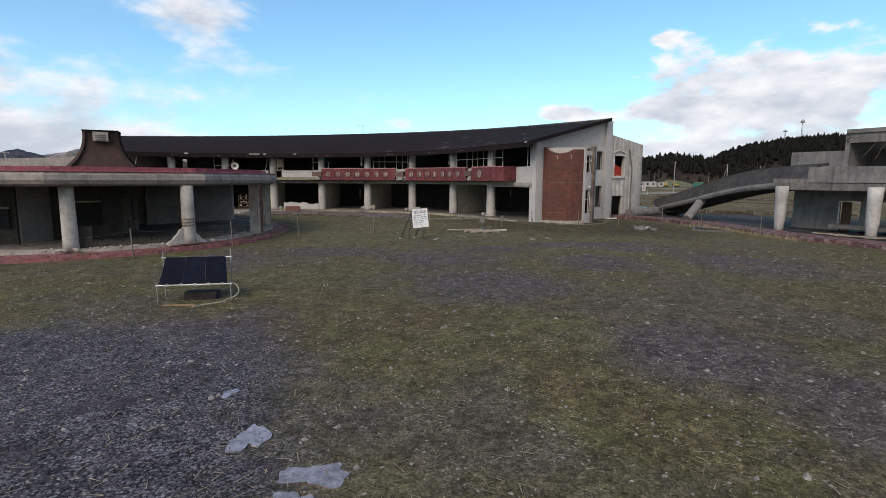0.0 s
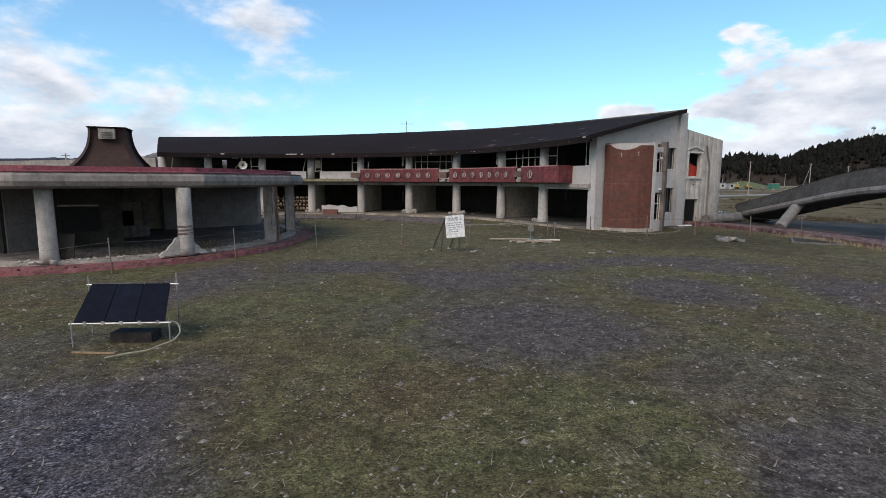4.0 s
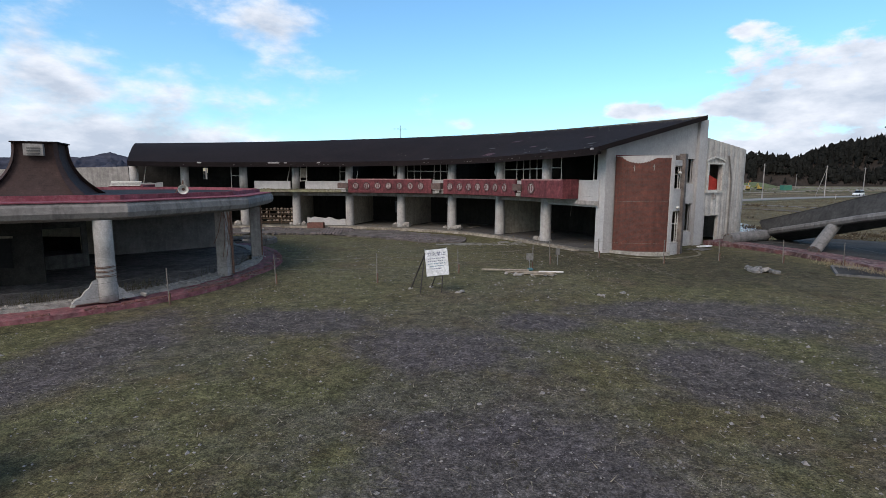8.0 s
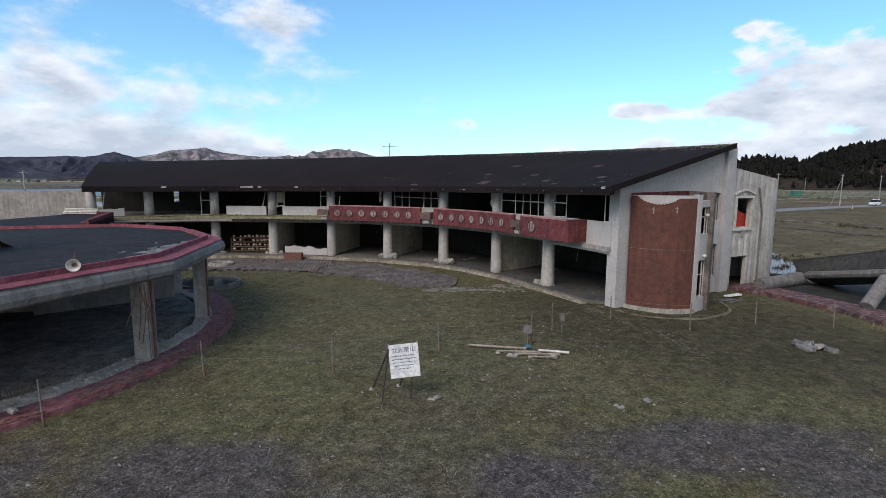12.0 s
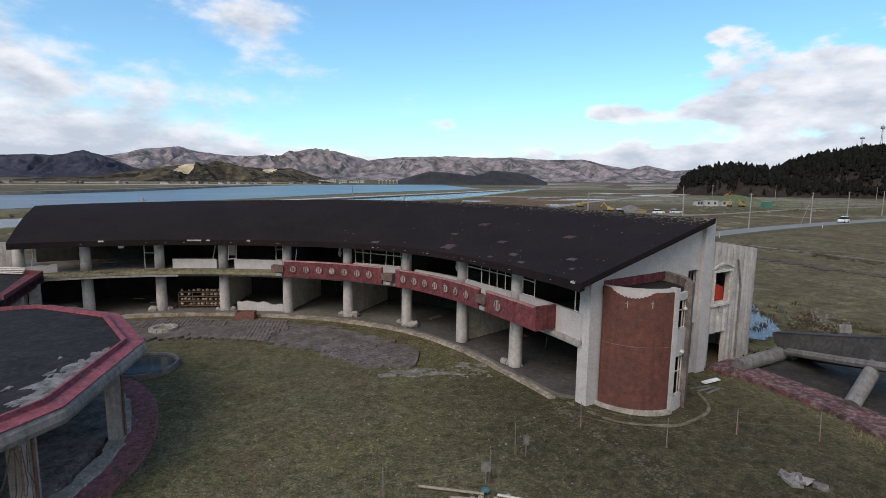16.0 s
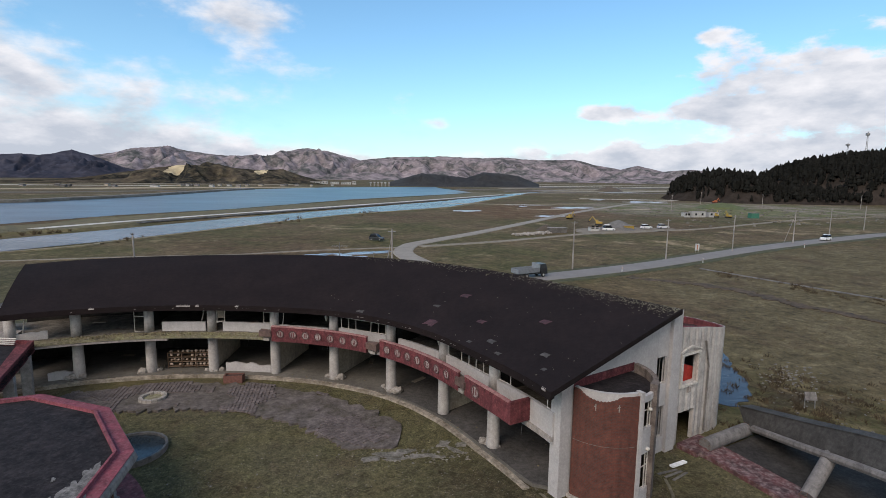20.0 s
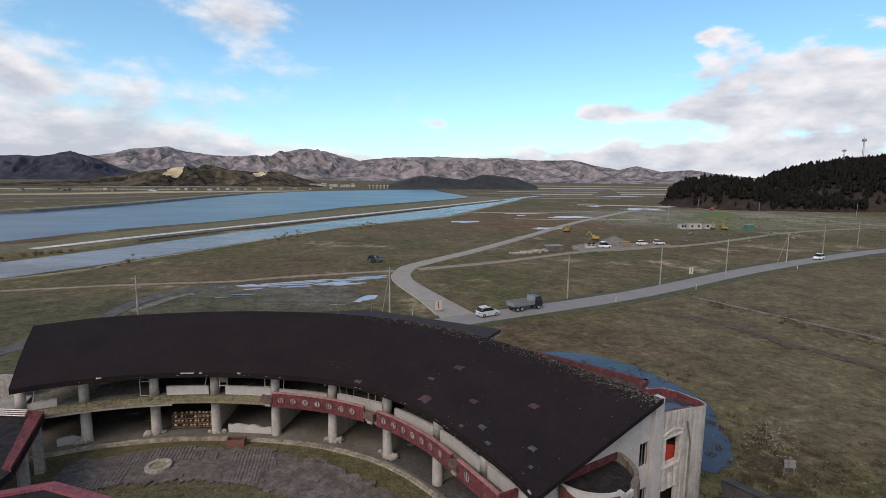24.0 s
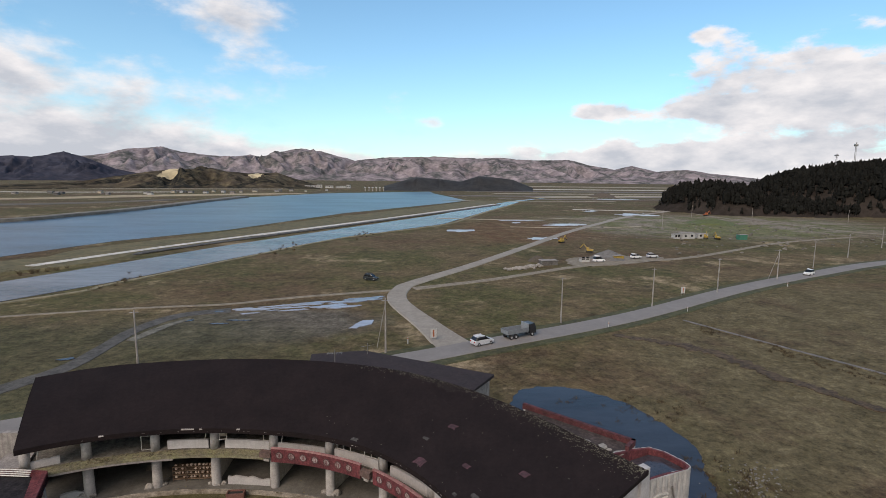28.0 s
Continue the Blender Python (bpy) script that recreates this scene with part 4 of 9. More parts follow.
W0, W1 = 7.68, 8.62                  # the gable's window bay
wall_panel(0.3, W0, 5.95, verge, WHITE)
wall_panel(0.3, W0, -0.4, 5.95, WHITE)
wall_panel(W0, W1, 5.95, verge, WHITE)
wall_panel(W0, W1, 2.80, 4.20, WHITE)
wall_panel(W0, W1, -0.4, 0.75, WHITE)
wall_panel(W1, 8.75, -0.4, verge, WHITE)
wall_panel(8.75, 9.62, -0.4, 8.72, WHITE, name="pier_gable", n0=-0.35, n1=0.22, label="white pier at the high end of the gable")
for z0, z1 in ((0.75, 2.80), (4.20, 5.95)):
    w = thing("gable_window", "empty window opening with thin frame in the gable", "window", "gable windows")
    for s in (W0 + 0.03, W0 + 0.45, W1 - 0.03):
        bm = bm_new()
        rod(bm, gab(s, -0.15, z0), gab(s, -0.15, z1), 0.03, 4)
        part("mullion", bm, CONCRETE_DARK, w)
    bm = bm_new()
    rod(bm, gab(W0, -0.15, z0 + 0.04), gab(W1, -0.15, z0 + 0.04), 0.05, 4)
    part("sill", bm, FRAME, w)

# ---- curved brick stair tower: a circle segment standing out of the gable
TS, TN, TR = 2.90, 0.15, 2.66


def tow(a, r=TR, z=0.0):
    """On the tower's arc; a counts degrees from its left end."""
    ang = radians(178 - a)
    return gab(TS + r * math.cos(ang), TN + r * math.sin(ang), z)


def tower_arc(bm, a0, a1, r0, r1, z0, z1, n=16):
    f = lambda z, a: z(a) if callable(z) else z
    rings = []
    for k in range(n + 1):
        a = a0 + (a1 - a0) * k / n
        rings.append([tow(a, r0, f(z0, a)), tow(a, r1, f(z0, a)), tow(a, r1, f(z1, a)), tow(a, r0, f(z1, a))])
    sweep(bm, rings)


def brick_material(name, base, dark, light, joint):
    m = surf(name, base, dark, light=light, scale=1.0, fine=11, streak=0.35)
    nt = m.node_tree
    b = nt.nodes["Principled BSDF"]
    geo = nt.nodes.new("ShaderNodeNewGeometry")
    sep, com = nt.nodes.new("ShaderNodeSeparateXYZ"), nt.nodes.new("ShaderNodeCombineXYZ")
    nt.links.new(geo.outputs["Position"], sep.inputs[0])
    nt.links.new(sep.outputs["X"], com.inputs["X"])
    nt.links.new(sep.outputs["Z"], com.inputs["Y"])
    br = nt.nodes.new("ShaderNodeTexBrick")
    br.inputs["Scale"].default_value = 1.0
    br.inputs["Brick Width"].default_value, br.inputs["Row Height"].default_value, br.inputs["Mortar Size"].default_value = 0.23, 0.075, 0.008
    nt.links.new(com.outputs[0], br.inputs["Vector"])
    mix = nt.nodes.new("ShaderNodeMix")
    mix.data_type = "RGBA"
    src = b.inputs["Base Color"].links[0].from_socket
    nt.links.new(src, mix.inputs["A"])
    mix.inputs["B"].default_value = (*joint, 1)
    nt.links.new(br.outputs["Fac"], mix.inputs["Factor"])
    nt.links.new(mix.outputs["Result"], b.inputs["Base Color"])
    return m


BRICK = brick_material("red_brown_brick", (0.118, 0.038, 0.027), (0.078, 0.028, 0.021), (0.155, 0.062, 0.045), (0.07, 0.05, 0.044))
CHIMNEY_BRICK = brick_material("dark_brown_brick", (0.048, 0.027, 0.024), (0.032, 0.019, 0.017), (0.070, 0.040, 0.034), (0.040, 0.023, 0.020))
BRICK_END = 78.0


def tower_top(a):
    torn = 0.0
    if 12 < a < 56:
        torn = 0.40 * math.sin((a - 12) / 44 * math.pi) ** 0.7 + 0.05 * math.sin(a * 1.7)
    return 5.92 - torn * 0.9 - 0.12 * min(1, a / 60)


bm = bm_new()
tower_arc(bm, 4, BRICK_END, TR - 0.06, TR, 0.02, tower_top, 40)
tower = struct("wall_tower_brick", bm, BRICK, "curved red-brown brick wall of the stair tower, torn along its top", "wall")
bm = bm_new()
tower_arc(bm, 4, BRICK_END, TR - 0.26, TR - 0.065, -0.3, 5.95, 30)
struct("wall_tower_core", bm, WHITE, "white plastered concrete core of the stair tower, bared at the top", "wall")
bm = bm_new()
tower_arc(bm, 2, BRICK_END + 4, TR - 0.2, TR + 0.12, -0.5, 0.03, 30)
struct("plinth_tower", bm, RUBBLE, "pale concrete plinth round the brick tower", "plinth")
bm = bm_new()
tower_arc(bm, 4, BRICK_END, TR - 0.02, TR + 0.010, 3.135, 3.158, 30)
struct("trim_tower", bm, CONCRETE_DARK, "thin pale joint line round the brick tower", "trim")
bm = bm_new()
tower_arc(bm, BRICK_END, BRICK_END + 5, TR - 0.28, TR + 0.10, -0.4, 6.0, 3)
struct("pier_tower", bm, WHITE, "white pier beside the tower's glazed slot", "pier")
bm = bm_new()
tower_arc(bm, 106, 118, TR - 0.26, TR + 0.12, -0.4, 6.1, 6)
struct("pier_tower_stained", bm, surf("rust_stained_concrete", (0.20, 0.165, 0.145), (0.10, 0.08, 0.072), light=(0.30, 0.26, 0.23), scale=0.8, streak=0.6), "stained concrete end pier of the stair tower", "pier")
for z0, z1 in ((-0.4, 0.55), (2.55, 3.9), (5.35, 5.7)):
    bm = bm_new()
    tower_arc(bm, BRICK_END + 5, 106, TR - 0.24, TR - 0.06, z0, z1, 6)
    struct("spandrel_tower", bm, WHITE, "white panel in the tower's glazed slot", "wall")
for z0, z1 in ((0.55, 2.55), (3.9, 5.35)):
    w = thing("stair_window", "narrow stair window with a thin white frame", "window", "stair windows")
    for a in (BRICK_END + 6, BRICK_END + 20, 105):
        bm = bm_new()
        rod(bm, tow(a, TR - 0.15, z0), tow(a, TR - 0.15, z1), 0.035, 4)
        part("mullion", bm, FRAME, w)
    for z in (z0 + 0.03, (z0 + z1) / 2 + 0.2, z1 - 0.03):
        bm = bm_new()
        rod(bm, tow(BRICK_END + 5, TR - 0.15, z), tow(106, TR - 0.15, z), 0.035, 4)
        part("rail", bm, FRAME, w)
for z in (2.75, 4.9):
    lamp = thing("wall_lamp", "small white wall lamp on the tower", "lamp", "tower lamps")
    bm = bm_new()
    p = tow(97, TR - 0.02, z)
    lathe(bm, [(0.03, -0.08), (0.11, -0.03), (0.12, 0.05), (0.05, 0.11)], at=p, n=10)
    part("globe", bm, FRAME, lamp, smooth=True)
# roof of the tower with its red flashing
bm = bm_new()
pts = [tow(a, TR - 0.27) for a in range(4, 177, 6)] + [gab(5.3, 0.01), gab(0.5, 0.01)]
prism(bm, [(p.x, p.y) for p in pts], 5.40, 5.62)
struct("roof_tower", bm, ROOF_FLAT, "black flat roof sunk behind the tower's parapet", "roof")
bm = bm_new()
sweep(bm, [[gab(s, 0.004, z - 0.02), gab(s, 0.09, z - 0.02), gab(s, 0.09, z + 0.42), gab(s, 0.004, z + 0.42)] for s, z in ((0.35, 5.62), (3.0, 5.66), (5.5, 5.70))])
struct("flashing_tower", bm, RED, "red flashing where the tower roof meets the gable", "trim")
bm = bm_new()
tower_arc(bm, 118, 178, TR - 0.22, TR + 0.05, -0.4, lambda a: 6.02 + 0.1 * (a - 118) / 60, 10)
struct("wall_tower_return", bm, bpy.data.materials["rust_stained_concrete"], "stained curved wall closing the stair tower", "wall")
# drain pipe and rust marks on the brick
for a, z in ((30, 5.0), (54, 5.05)):
    mark = thing("wall_bracket", "small pale bracket fixed to the brick wall", "bracket", "brackets on the brick")
    bm = bm_new()
    p = tow(a, TR + 0.02, z)
    rod(bm, p, p + Vector((0, 0, 0.35)), 0.025, 5)
    part("stem", bm, RUBBLE, mark)
    bm = bm_new()
    rod(bm, p + GDIR * -0.12 + Vector((0, 0, 0.25)), p + GDIR * 0.12 + Vector((0, 0, 0.25)), 0.025, 5)
    part("arm", bm, RUBBLE, mark)

# ---- ribbed concrete stair block beyond the gable, its wall bending away at the far end
BLK = ((9.62, 0.0), (12.2, 0.0), (14.6, -0.02), (15.3, -0.25), (15.6, -0.9), (15.6, -2.6), (15.0, -3.6), (13.0, -3.9), (9.62, -3.9))


def blk_top(s):
    return 7.55 - (s - 9.62) * 0.14


def blk_line():
    """The block's outer line from the gable round to its back, in steps of one rib."""
    out = []
    for (s0, n0), (s1, n1) in zip(BLK, BLK[1:]):
        k = max(1, int(round(math.hypot(s1 - s0, n1 - n0) / 0.16)))
        for i in range(k):
            out.append((s0 + (s1 - s0) * i / k, n0 + (n1 - n0) * i / k))
    return out + [BLK[-1]]


def blk_wall(lo, hi, i0, i1, depth=0.28):
    bm = bm_new()
    rings = []
    for i, (s, n) in enumerate(blk_line()):
        if not i0 <= i <= i1:
            continue
        d = Vector((12.0 - s, -1.9 - n)).normalized()
        if i < 30:
            d = Vector((0, -1)).lerp(d, max(0, (i - 18) / 12)).normalized()
        groove = 0.06 if i % 4 == 0 else 0.0
        h = hi(s) if callable(hi) else hi
        a, c = (s + d.x * groove, n + d.y * groove), (s + d.x * depth, n + d.y * depth)
        rings.append([gab(*a, lo), gab(*c, lo), gab(*c, h), gab(*a, h)])
    sweep(bm, rings)
    return struct("wall_stair_block", bm, RIBBED, "white ribbed concrete wall of the stair block", "wall")


WIN = (10.26, 11.86)                 # door and window stand one over the other
blk_wall(5.62, blk_top, 0, 14)
blk_wall(3.75, 5.62, 0, 4)
blk_wall(1.85, 3.75, 0, 14)
blk_wall(-0.4, 1.85, 0, 4)
blk_wall(-0.4, blk_top, 14, 999)
bm = bm_new()
prism(bm, [(gab(s + (0.25 if s > 15 else 0) * -1, n - 0.1 if n > -2 else n + 0.1).x, gab(s + (0.25 if s > 15 else 0) * -1, n - 0.1 if n > -2 else n + 0.1).y) for s, n in BLK], 6.15, 6.3)
struct("roof_stair_block", bm, surf("wet_dark_roof", (0.05, 0.05, 0.06), (0.03, 0.03, 0.036), light=(0.10, 0.05, 0.05), scale=0.6, rough=0.12, bump=0.05, spec=0.5), "sunken wet roof of the stair block", "roof")
bm = bm_new()
rings = []
for s, n in blk_line():
    d = Vector((12.0 - s, -1.9 - n)).normalized()
    rings.append([gab(s + d.x * 0.12, n + d.y * 0.12, blk_top(s) - 0.05), gab(s + d.x * 0.29, n + d.y * 0.29, blk_top(s) - 0.9), gab(s + d.x * 0.33, n + d.y * 0.33, blk_top(s) - 0.9), gab(s + d.x * 0.33, n + d.y * 0.33, blk_top(s) + 0.015), gab(s + d.x * 0.12, n + d.y * 0.12, blk_top(s) + 0.015)])
sweep(bm, rings)
struct("coping_stair_block", bm, RED, "red inner coping of the stair block", "trim")
# framed upper window with a broken pediment, a red board inside
w = thing("pediment_window", "empty window in a white moulded frame with a broken pediment", "window")
for s, z0, z1 in ((WIN[0] - 0.10, 3.6, 5.72), (WIN[1] + 0.10, 3.6, 5.72)):
    bm = bm_new()
    sweep(bm, [[gab(s - 0.10, 0.0, z), gab(s - 0.10, 0.10, z), gab(s + 0.10, 0.10, z), gab(s + 0.10, 0.0, z)] for z in (z0, z1)])
    part("jamb", bm, FRAME, w)
for z in (3.55, 5.62):
    bm = bm_new()
    sweep(bm, [[gab(s, 0.0, z), gab(s, 0.12, z), gab(s, 0.12, z + 0.12), gab(s, 0.0, z + 0.12)] for s in (WIN[0] - 0.22, WIN[1] + 0.22)])
    part("rail", bm, FRAME, w)
for s0, s1 in ((WIN[0] - 0.3, 11.06), (WIN[1] + 0.3, 11.06)):
    bm = bm_new()
    sweep(bm, [[gab(s, 0.0, z), gab(s, 0.12, z), gab(s, 0.12, z + 0.11), gab(s, 0.0, z + 0.11)] for s, z in ((s0, 5.8), ((s0 + s1) / 2, 5.98), (s1, 6.08))])
    part("pediment_arm", bm, FRAME, w)
bm = bm_new()
sweep(bm, [[gab(s, -0.46, 3.3), gab(s, -0.40, 3.3), gab(s, -0.40, z), gab(s, -0.46, z)] for s, z in ((9.9, 5.25), (12.2, 4.45))])
part("red_board", bm, RED_BRIGHT, w, "bright red board standing inside the window")
# cable channel and drain pipe on the block
pipe = thing("drain_pipe", "thin grey drain pipe running down the ribbed wall", "pipe")
bm = bm_new()
for a, b in ((gab(12.55, 0.08, 6.25), gab(13.1, 0.06, 4.5)), (gab(13.1, 0.06, 4.5), gab(13.1, 0.06, 0.0))):
    rod(bm, a, b, 0.06, 6)
part("tube", bm, CONCRETE_DARK, pipe)
frame_mark = thing("wall_channel", "short bent channel below the framed window", "bracket")
bm = bm_new()
for a, b in (((11.0, 3.5), (11.0, 3.1)), ((11.0, 3.1), (11.25, 3.1)), ((11.25, 3.1), (11.25, 3.4))):
    rod(bm, gab(a[0], 0.05, a[1]), gab(b[0], 0.05, b[1]), 0.045, 4)
part("channel", bm, CONCRETE, frame_mark)
# entrance step
bm = bm_new()
prism(bm, [tuple(gab(s, n).xy) for s, n in ((9.9, 0.25), (12.2, 0.25), (12.2, 1.6), (9.9, 1.6))], -0.3, 0.06)
struct("step_entrance", bm, RED_PAVE, "red tiled step before the block's door", "step")
# an added landing inside the block keeps it dark
bm = bm_new()
prism(bm, [tuple(gab(s, n).xy) for s, n in ((7.0, -0.35), (14.4, -1.2), (14.0, -2.8), (7.0, -3.6))], 3.0, 3.3)
struct("floor_stair_block", bm, CONCRETE, "concrete landing inside the stair block", "floor")


# ---------------------------------------------------------------- polygonal hall with a flared chimney
HX, HY = -18.42, 26.8
H_ANG = [-6, 33, 64, 90, 122, 154, 186, 218, 250, 283, 318]
H_SIZE = [0.865, 0.915, 1.0, 1.07, 1.03, 1.0, 1.0, 0.99, 0.97, 0.95, 0.915]


def hall(a, r, z=0.0):
    """Round the hall by angle; the plan is a little longer to the north."""
    b = (a + 6) % 360 - 6
    k = max(i for i in range(11) if H_ANG[i] <= b)
    a1, s1 = (H_ANG[k + 1], H_SIZE[k + 1]) if k < 10 else (354, H_SIZE[0])
    r *= H_SIZE[k] + (s1 - H_SIZE[k]) * (b - H_ANG[k]) / (a1 - H_ANG[k])
    return Vector((HX + r * math.cos(radians(a)), HY + r * math.sin(radians(a)), z))


def hall_ring(bm, profile, angs=None, closed=True):
    """A moulding round the hall: profile of (radius, height) at each corner."""
    rings = [[hall(a, r, z) for r, z in profile] for a in (angs or H_ANG)]
    sweep(bm, rings, closed=closed, caps=not closed)


HALL_WALL = surf("grey_hall_plaster", (0.23, 0.212, 0.205), (0.15, 0.139, 0.133), scale=0.5, streak=0.25, fine=9, grime=0.2)
RUBBLE_GREY = surf("bare_grey_cement", (0.21, 0.20, 0.19), (0.06, 0.058, 0.056), scale=2.2, fine=9)


def build_hall():
    # roof: bitumen deck, red gutter parapet, rounded concrete nosing
    bm = bm_new()
    prism(bm, [tuple(hall(a, 10.55).xy) for a in H_ANG], 3.20, 3.72)
    struct("roof_hall", bm, ROOF_FLAT, "black bitumen roof of the hall with bare cement patches", "roof")
    bm = bm_new()
    hall_ring(bm, [(10.55, 3.45), (11.0, 3.45), (11.0, 3.69), (11.34, 3.655), (11.34, 3.69), (10.62, 3.72), (10.60, 3.90), (10.48, 3.90), (10.44, 3.60)])
    par = struct("parapet_hall", bm, surf("red_gutter_paint", (0.245, 0.058, 0.078), (0.150, 0.042, 0.055), light=(0.33, 0.17, 0.185), scale=0.8, fine=9, streak=0.3), "faded red parapet and gutter round the hall roof", "parapet")
    bm = bm_new()
    prof = [(10.3, 3.02), (11.15, 3.02), (11.38, 3.12), (11.47, 3.30), (11.42, 3.52), (11.25, 3.66), (11.0, 3.68), (11.0, 3.3), (10.3, 3.3)]
    hall_ring(bm, prof)
    struct("nosing_hall", bm, surf("streaked_nosing", (0.245, 0.220, 0.204), (0.145, 0.131, 0.122), light=(0.32, 0.288, 0.268), scale=0.5, fine=10, streak=0.6, grime=0.2), "rounded concrete roof edge of the hall with dark streaks", "eaves")
    rng = random.Random(21)
    for lay, (a0, r0, w) in enumerate(((7, 9.35, 1.35), (17, 9.45, 1.15), (-3, 9.6, 0.8), (25, 9.75, 0.7), (12, 8.6, 0.35), (26, 8.2, 0.16), (2, 8.0, 0.2))):
        bm = bm_new()
        c = hall(a0, r0, 3.728 + 0.005 * lay)
        ring, n, ph = [], 36, rng.uniform(0, 6)
        tang = Vector((-math.sin(radians(a0)), math.cos(radians(a0)), 0))
        for t in range(n):
            q = 2 * math.pi * t / n
            f = 1 + 0.25 * math.sin(3 * q + ph) + 0.18 * math.sin(7 * q + 2 * ph) + rng.uniform(-0.26, 0.22)
            ring.append(c + tang * (w * f * math.cos(q)) + tang.cross(Vector((0, 0, 1))) * (w * 0.42 * f * math.sin(q)))
        vs = [bm.verts.new(p) for p in ring]
        lo = [bm.verts.new(p - Vector((0, 0, 0.05))) for p in ring]
        bm.faces.new(vs)
        for i in range(n):
            bm.faces.new((vs[i], lo[i], lo[(i + 1) % n], vs[(i + 1) % n]))
        bmesh.ops.triangulate(bm, faces=bm.faces)
        part("bare_patch", bm, RUBBLE_GREY, par, "pale bare cement patch on the roof")
    # floor, kerb and the ring of red paving
    bm = bm_new()
    prism(bm, [tuple(hall(a, 10.1).xy) for a in H_ANG], -0.4, 0.14)
    struct("floor_hall", bm, surf("dusty_dark_floor", (0.20, 0.18, 0.172), (0.095, 0.086, 0.082), scale=0.5, fine=8, grime=0.4), "dark dusty concrete floor of the open hall", "floor")
    bm = bm_new()
    fine = [k * 2.5 for k in range(144)]
    rings = []
    for a in fine:
        j, i = rng.uniform(-0.10, 0.06), rng.uniform(-0.12, 0.12)
        rings.append([hall(a, 9.9 + i, -0.4), hall(a, 10.6 + j, -0.4), hall(a, 10.52 + j, 0.15 + j * 0.7), hall(a, 9.9 + i, 0.17)])
    sweep(bm, rings, closed=True)
    kerb = struct("kerb_hall", bm, RUBBLE, "broken pale concrete kerb round the hall", "kerb")
    crumbs = thing("kerb_rubble", "pale crumbled concrete lying along the hall kerb", "rubble", kind="stuff")
    bm = bm_new()
    for _ in range(170):
        a = rng.uniform(-80, 35)
        lump(bm, hall(a, rng.gauss(10.25, 0.28), 0.15), rng.uniform(0.025, 0.10), rng)
    part("lumps", bm, RUBBLE, crumbs)
    weeds = thing("kerb_weeds", "thin dry weeds growing along the hall kerb", "weeds", kind="stuff")
    bm = bm_new()
    for _ in range(420):
        a = rng.choice((rng.uniform(-80, 20), rng.gauss(-38, 4), rng.gauss(-58, 5)))
        p = hall(a, rng.gauss(9.75, 0.16), 0.14)
        rod(bm, p, p + Vector((rng.gauss(0, 0.08), rng.gauss(0, 0.08), rng.uniform(0.1, 0.42))), 0.005, 3)
    part("stems", bm, surf("dry_weed_stem", (0.10, 0.085, 0.045), (0.05, 0.045, 0.025), scale=3), weeds)
    bm = bm_new()
    sweep(bm, [[hall(a, 10.5, -0.4), hall(a, 11.7, -0.4), hall(a, 11.67, 0.0), hall(a, 10.5, 0.02)] for a in fine], closed=True)
    paving = struct("pavement_hall", bm, surf("wet_red_tile", (0.235, 0.080, 0.090), (0.125, 0.052, 0.058), light=(0.30, 0.20, 0.19), scale=1.2, fine=6, grime=0.45), "ring of worn red brick paving round the hall", "pavement")
    edging = surf("edging_brick", (0.19, 0.075, 0.065), (0.11, 0.045, 0.042), light=(0.30, 0.22, 0.20), scale=4, fine=14, grime=0.4)
    meshes = []
    for v in range(3):
        bm = bm_new()
        lump_w = 0.11 - 0.01 * v
        for q in box(bm, -lump_w, lump_w, -0.055, 0.055, -0.03, 0.035):
            q.co += Vector((rng.uniform(-0.012, 0.012), rng.uniform(-0.008, 0.008), rng.uniform(-0.01, 0.008)))
        meshes.append(mesh_of("brick", bm, edging))
    for k in range(150):
        a = -78 + k * 0.78
        if noise.noise(Vector((a * 0.16, 2.2, 0))) < -0.08:
            continue
        for row in (0, 1):
            if rng.random() < 0.25 + 0.3 * row:
                continue
            brick = new("brick", meshes[rng.randrange(3)])
            brick.parent = paving
            p = hall(a + rng.uniform(-0.1, 0.1), 11.55 - 0.14 * row + rng.gauss(0, 0.02), 0.03 + rng.uniform(-0.015, 0.02))
            brick.matrix_world = Matrix.Translation(p) @ Matrix.Rotation(radians(a + 90) + rng.gauss(0, 0.10), 4, "Z") @ Matrix.Rotation(rng.gauss(0, 0.06), 4, "X")
    streaks = thing("dry_creeper", "dry pale creeper stems lying over the red paving", "creeper", kind="stuff")
    bm = bm_new()
    for _ in range(150):
        a, r = rng.uniform(-30, 45), rng.uniform(10.65, 11.5)
        p = hall(a, r, 0.02)
        t = rng.uniform(0, 6.28)
        rod(bm, p, p + Vector((math.cos(t), math.sin(t), 0)) * rng.uniform(0.2, 0.9) + Vector((0, 0, 0.02)), 0.009, 3)
    part("stems", bm, ROPE, streaks)
    # columns; the two on the yard side keep wrecked masonry at their feet
    bm = bm_new()
    lathe(bm, [(0.33, 0.0), (0.315, 0.4), (0.30, 2.0), (0.30, 2.93)], n=18)
    col = thing("hall_column", "round concrete column of the hall, wires wound round it", "column", "columns of the hall")
    part("shaft", bm, COLUMN, col, smooth=True)
    col.location = hall(-74.7, 10.2, 0.1)
    for a in (-46.0, -172, -140, -107, 154.6, 122):
        copy_thing(col, Matrix.Translation(hall(a, 10.85 if a > -50 else 10.1, 0.1)))
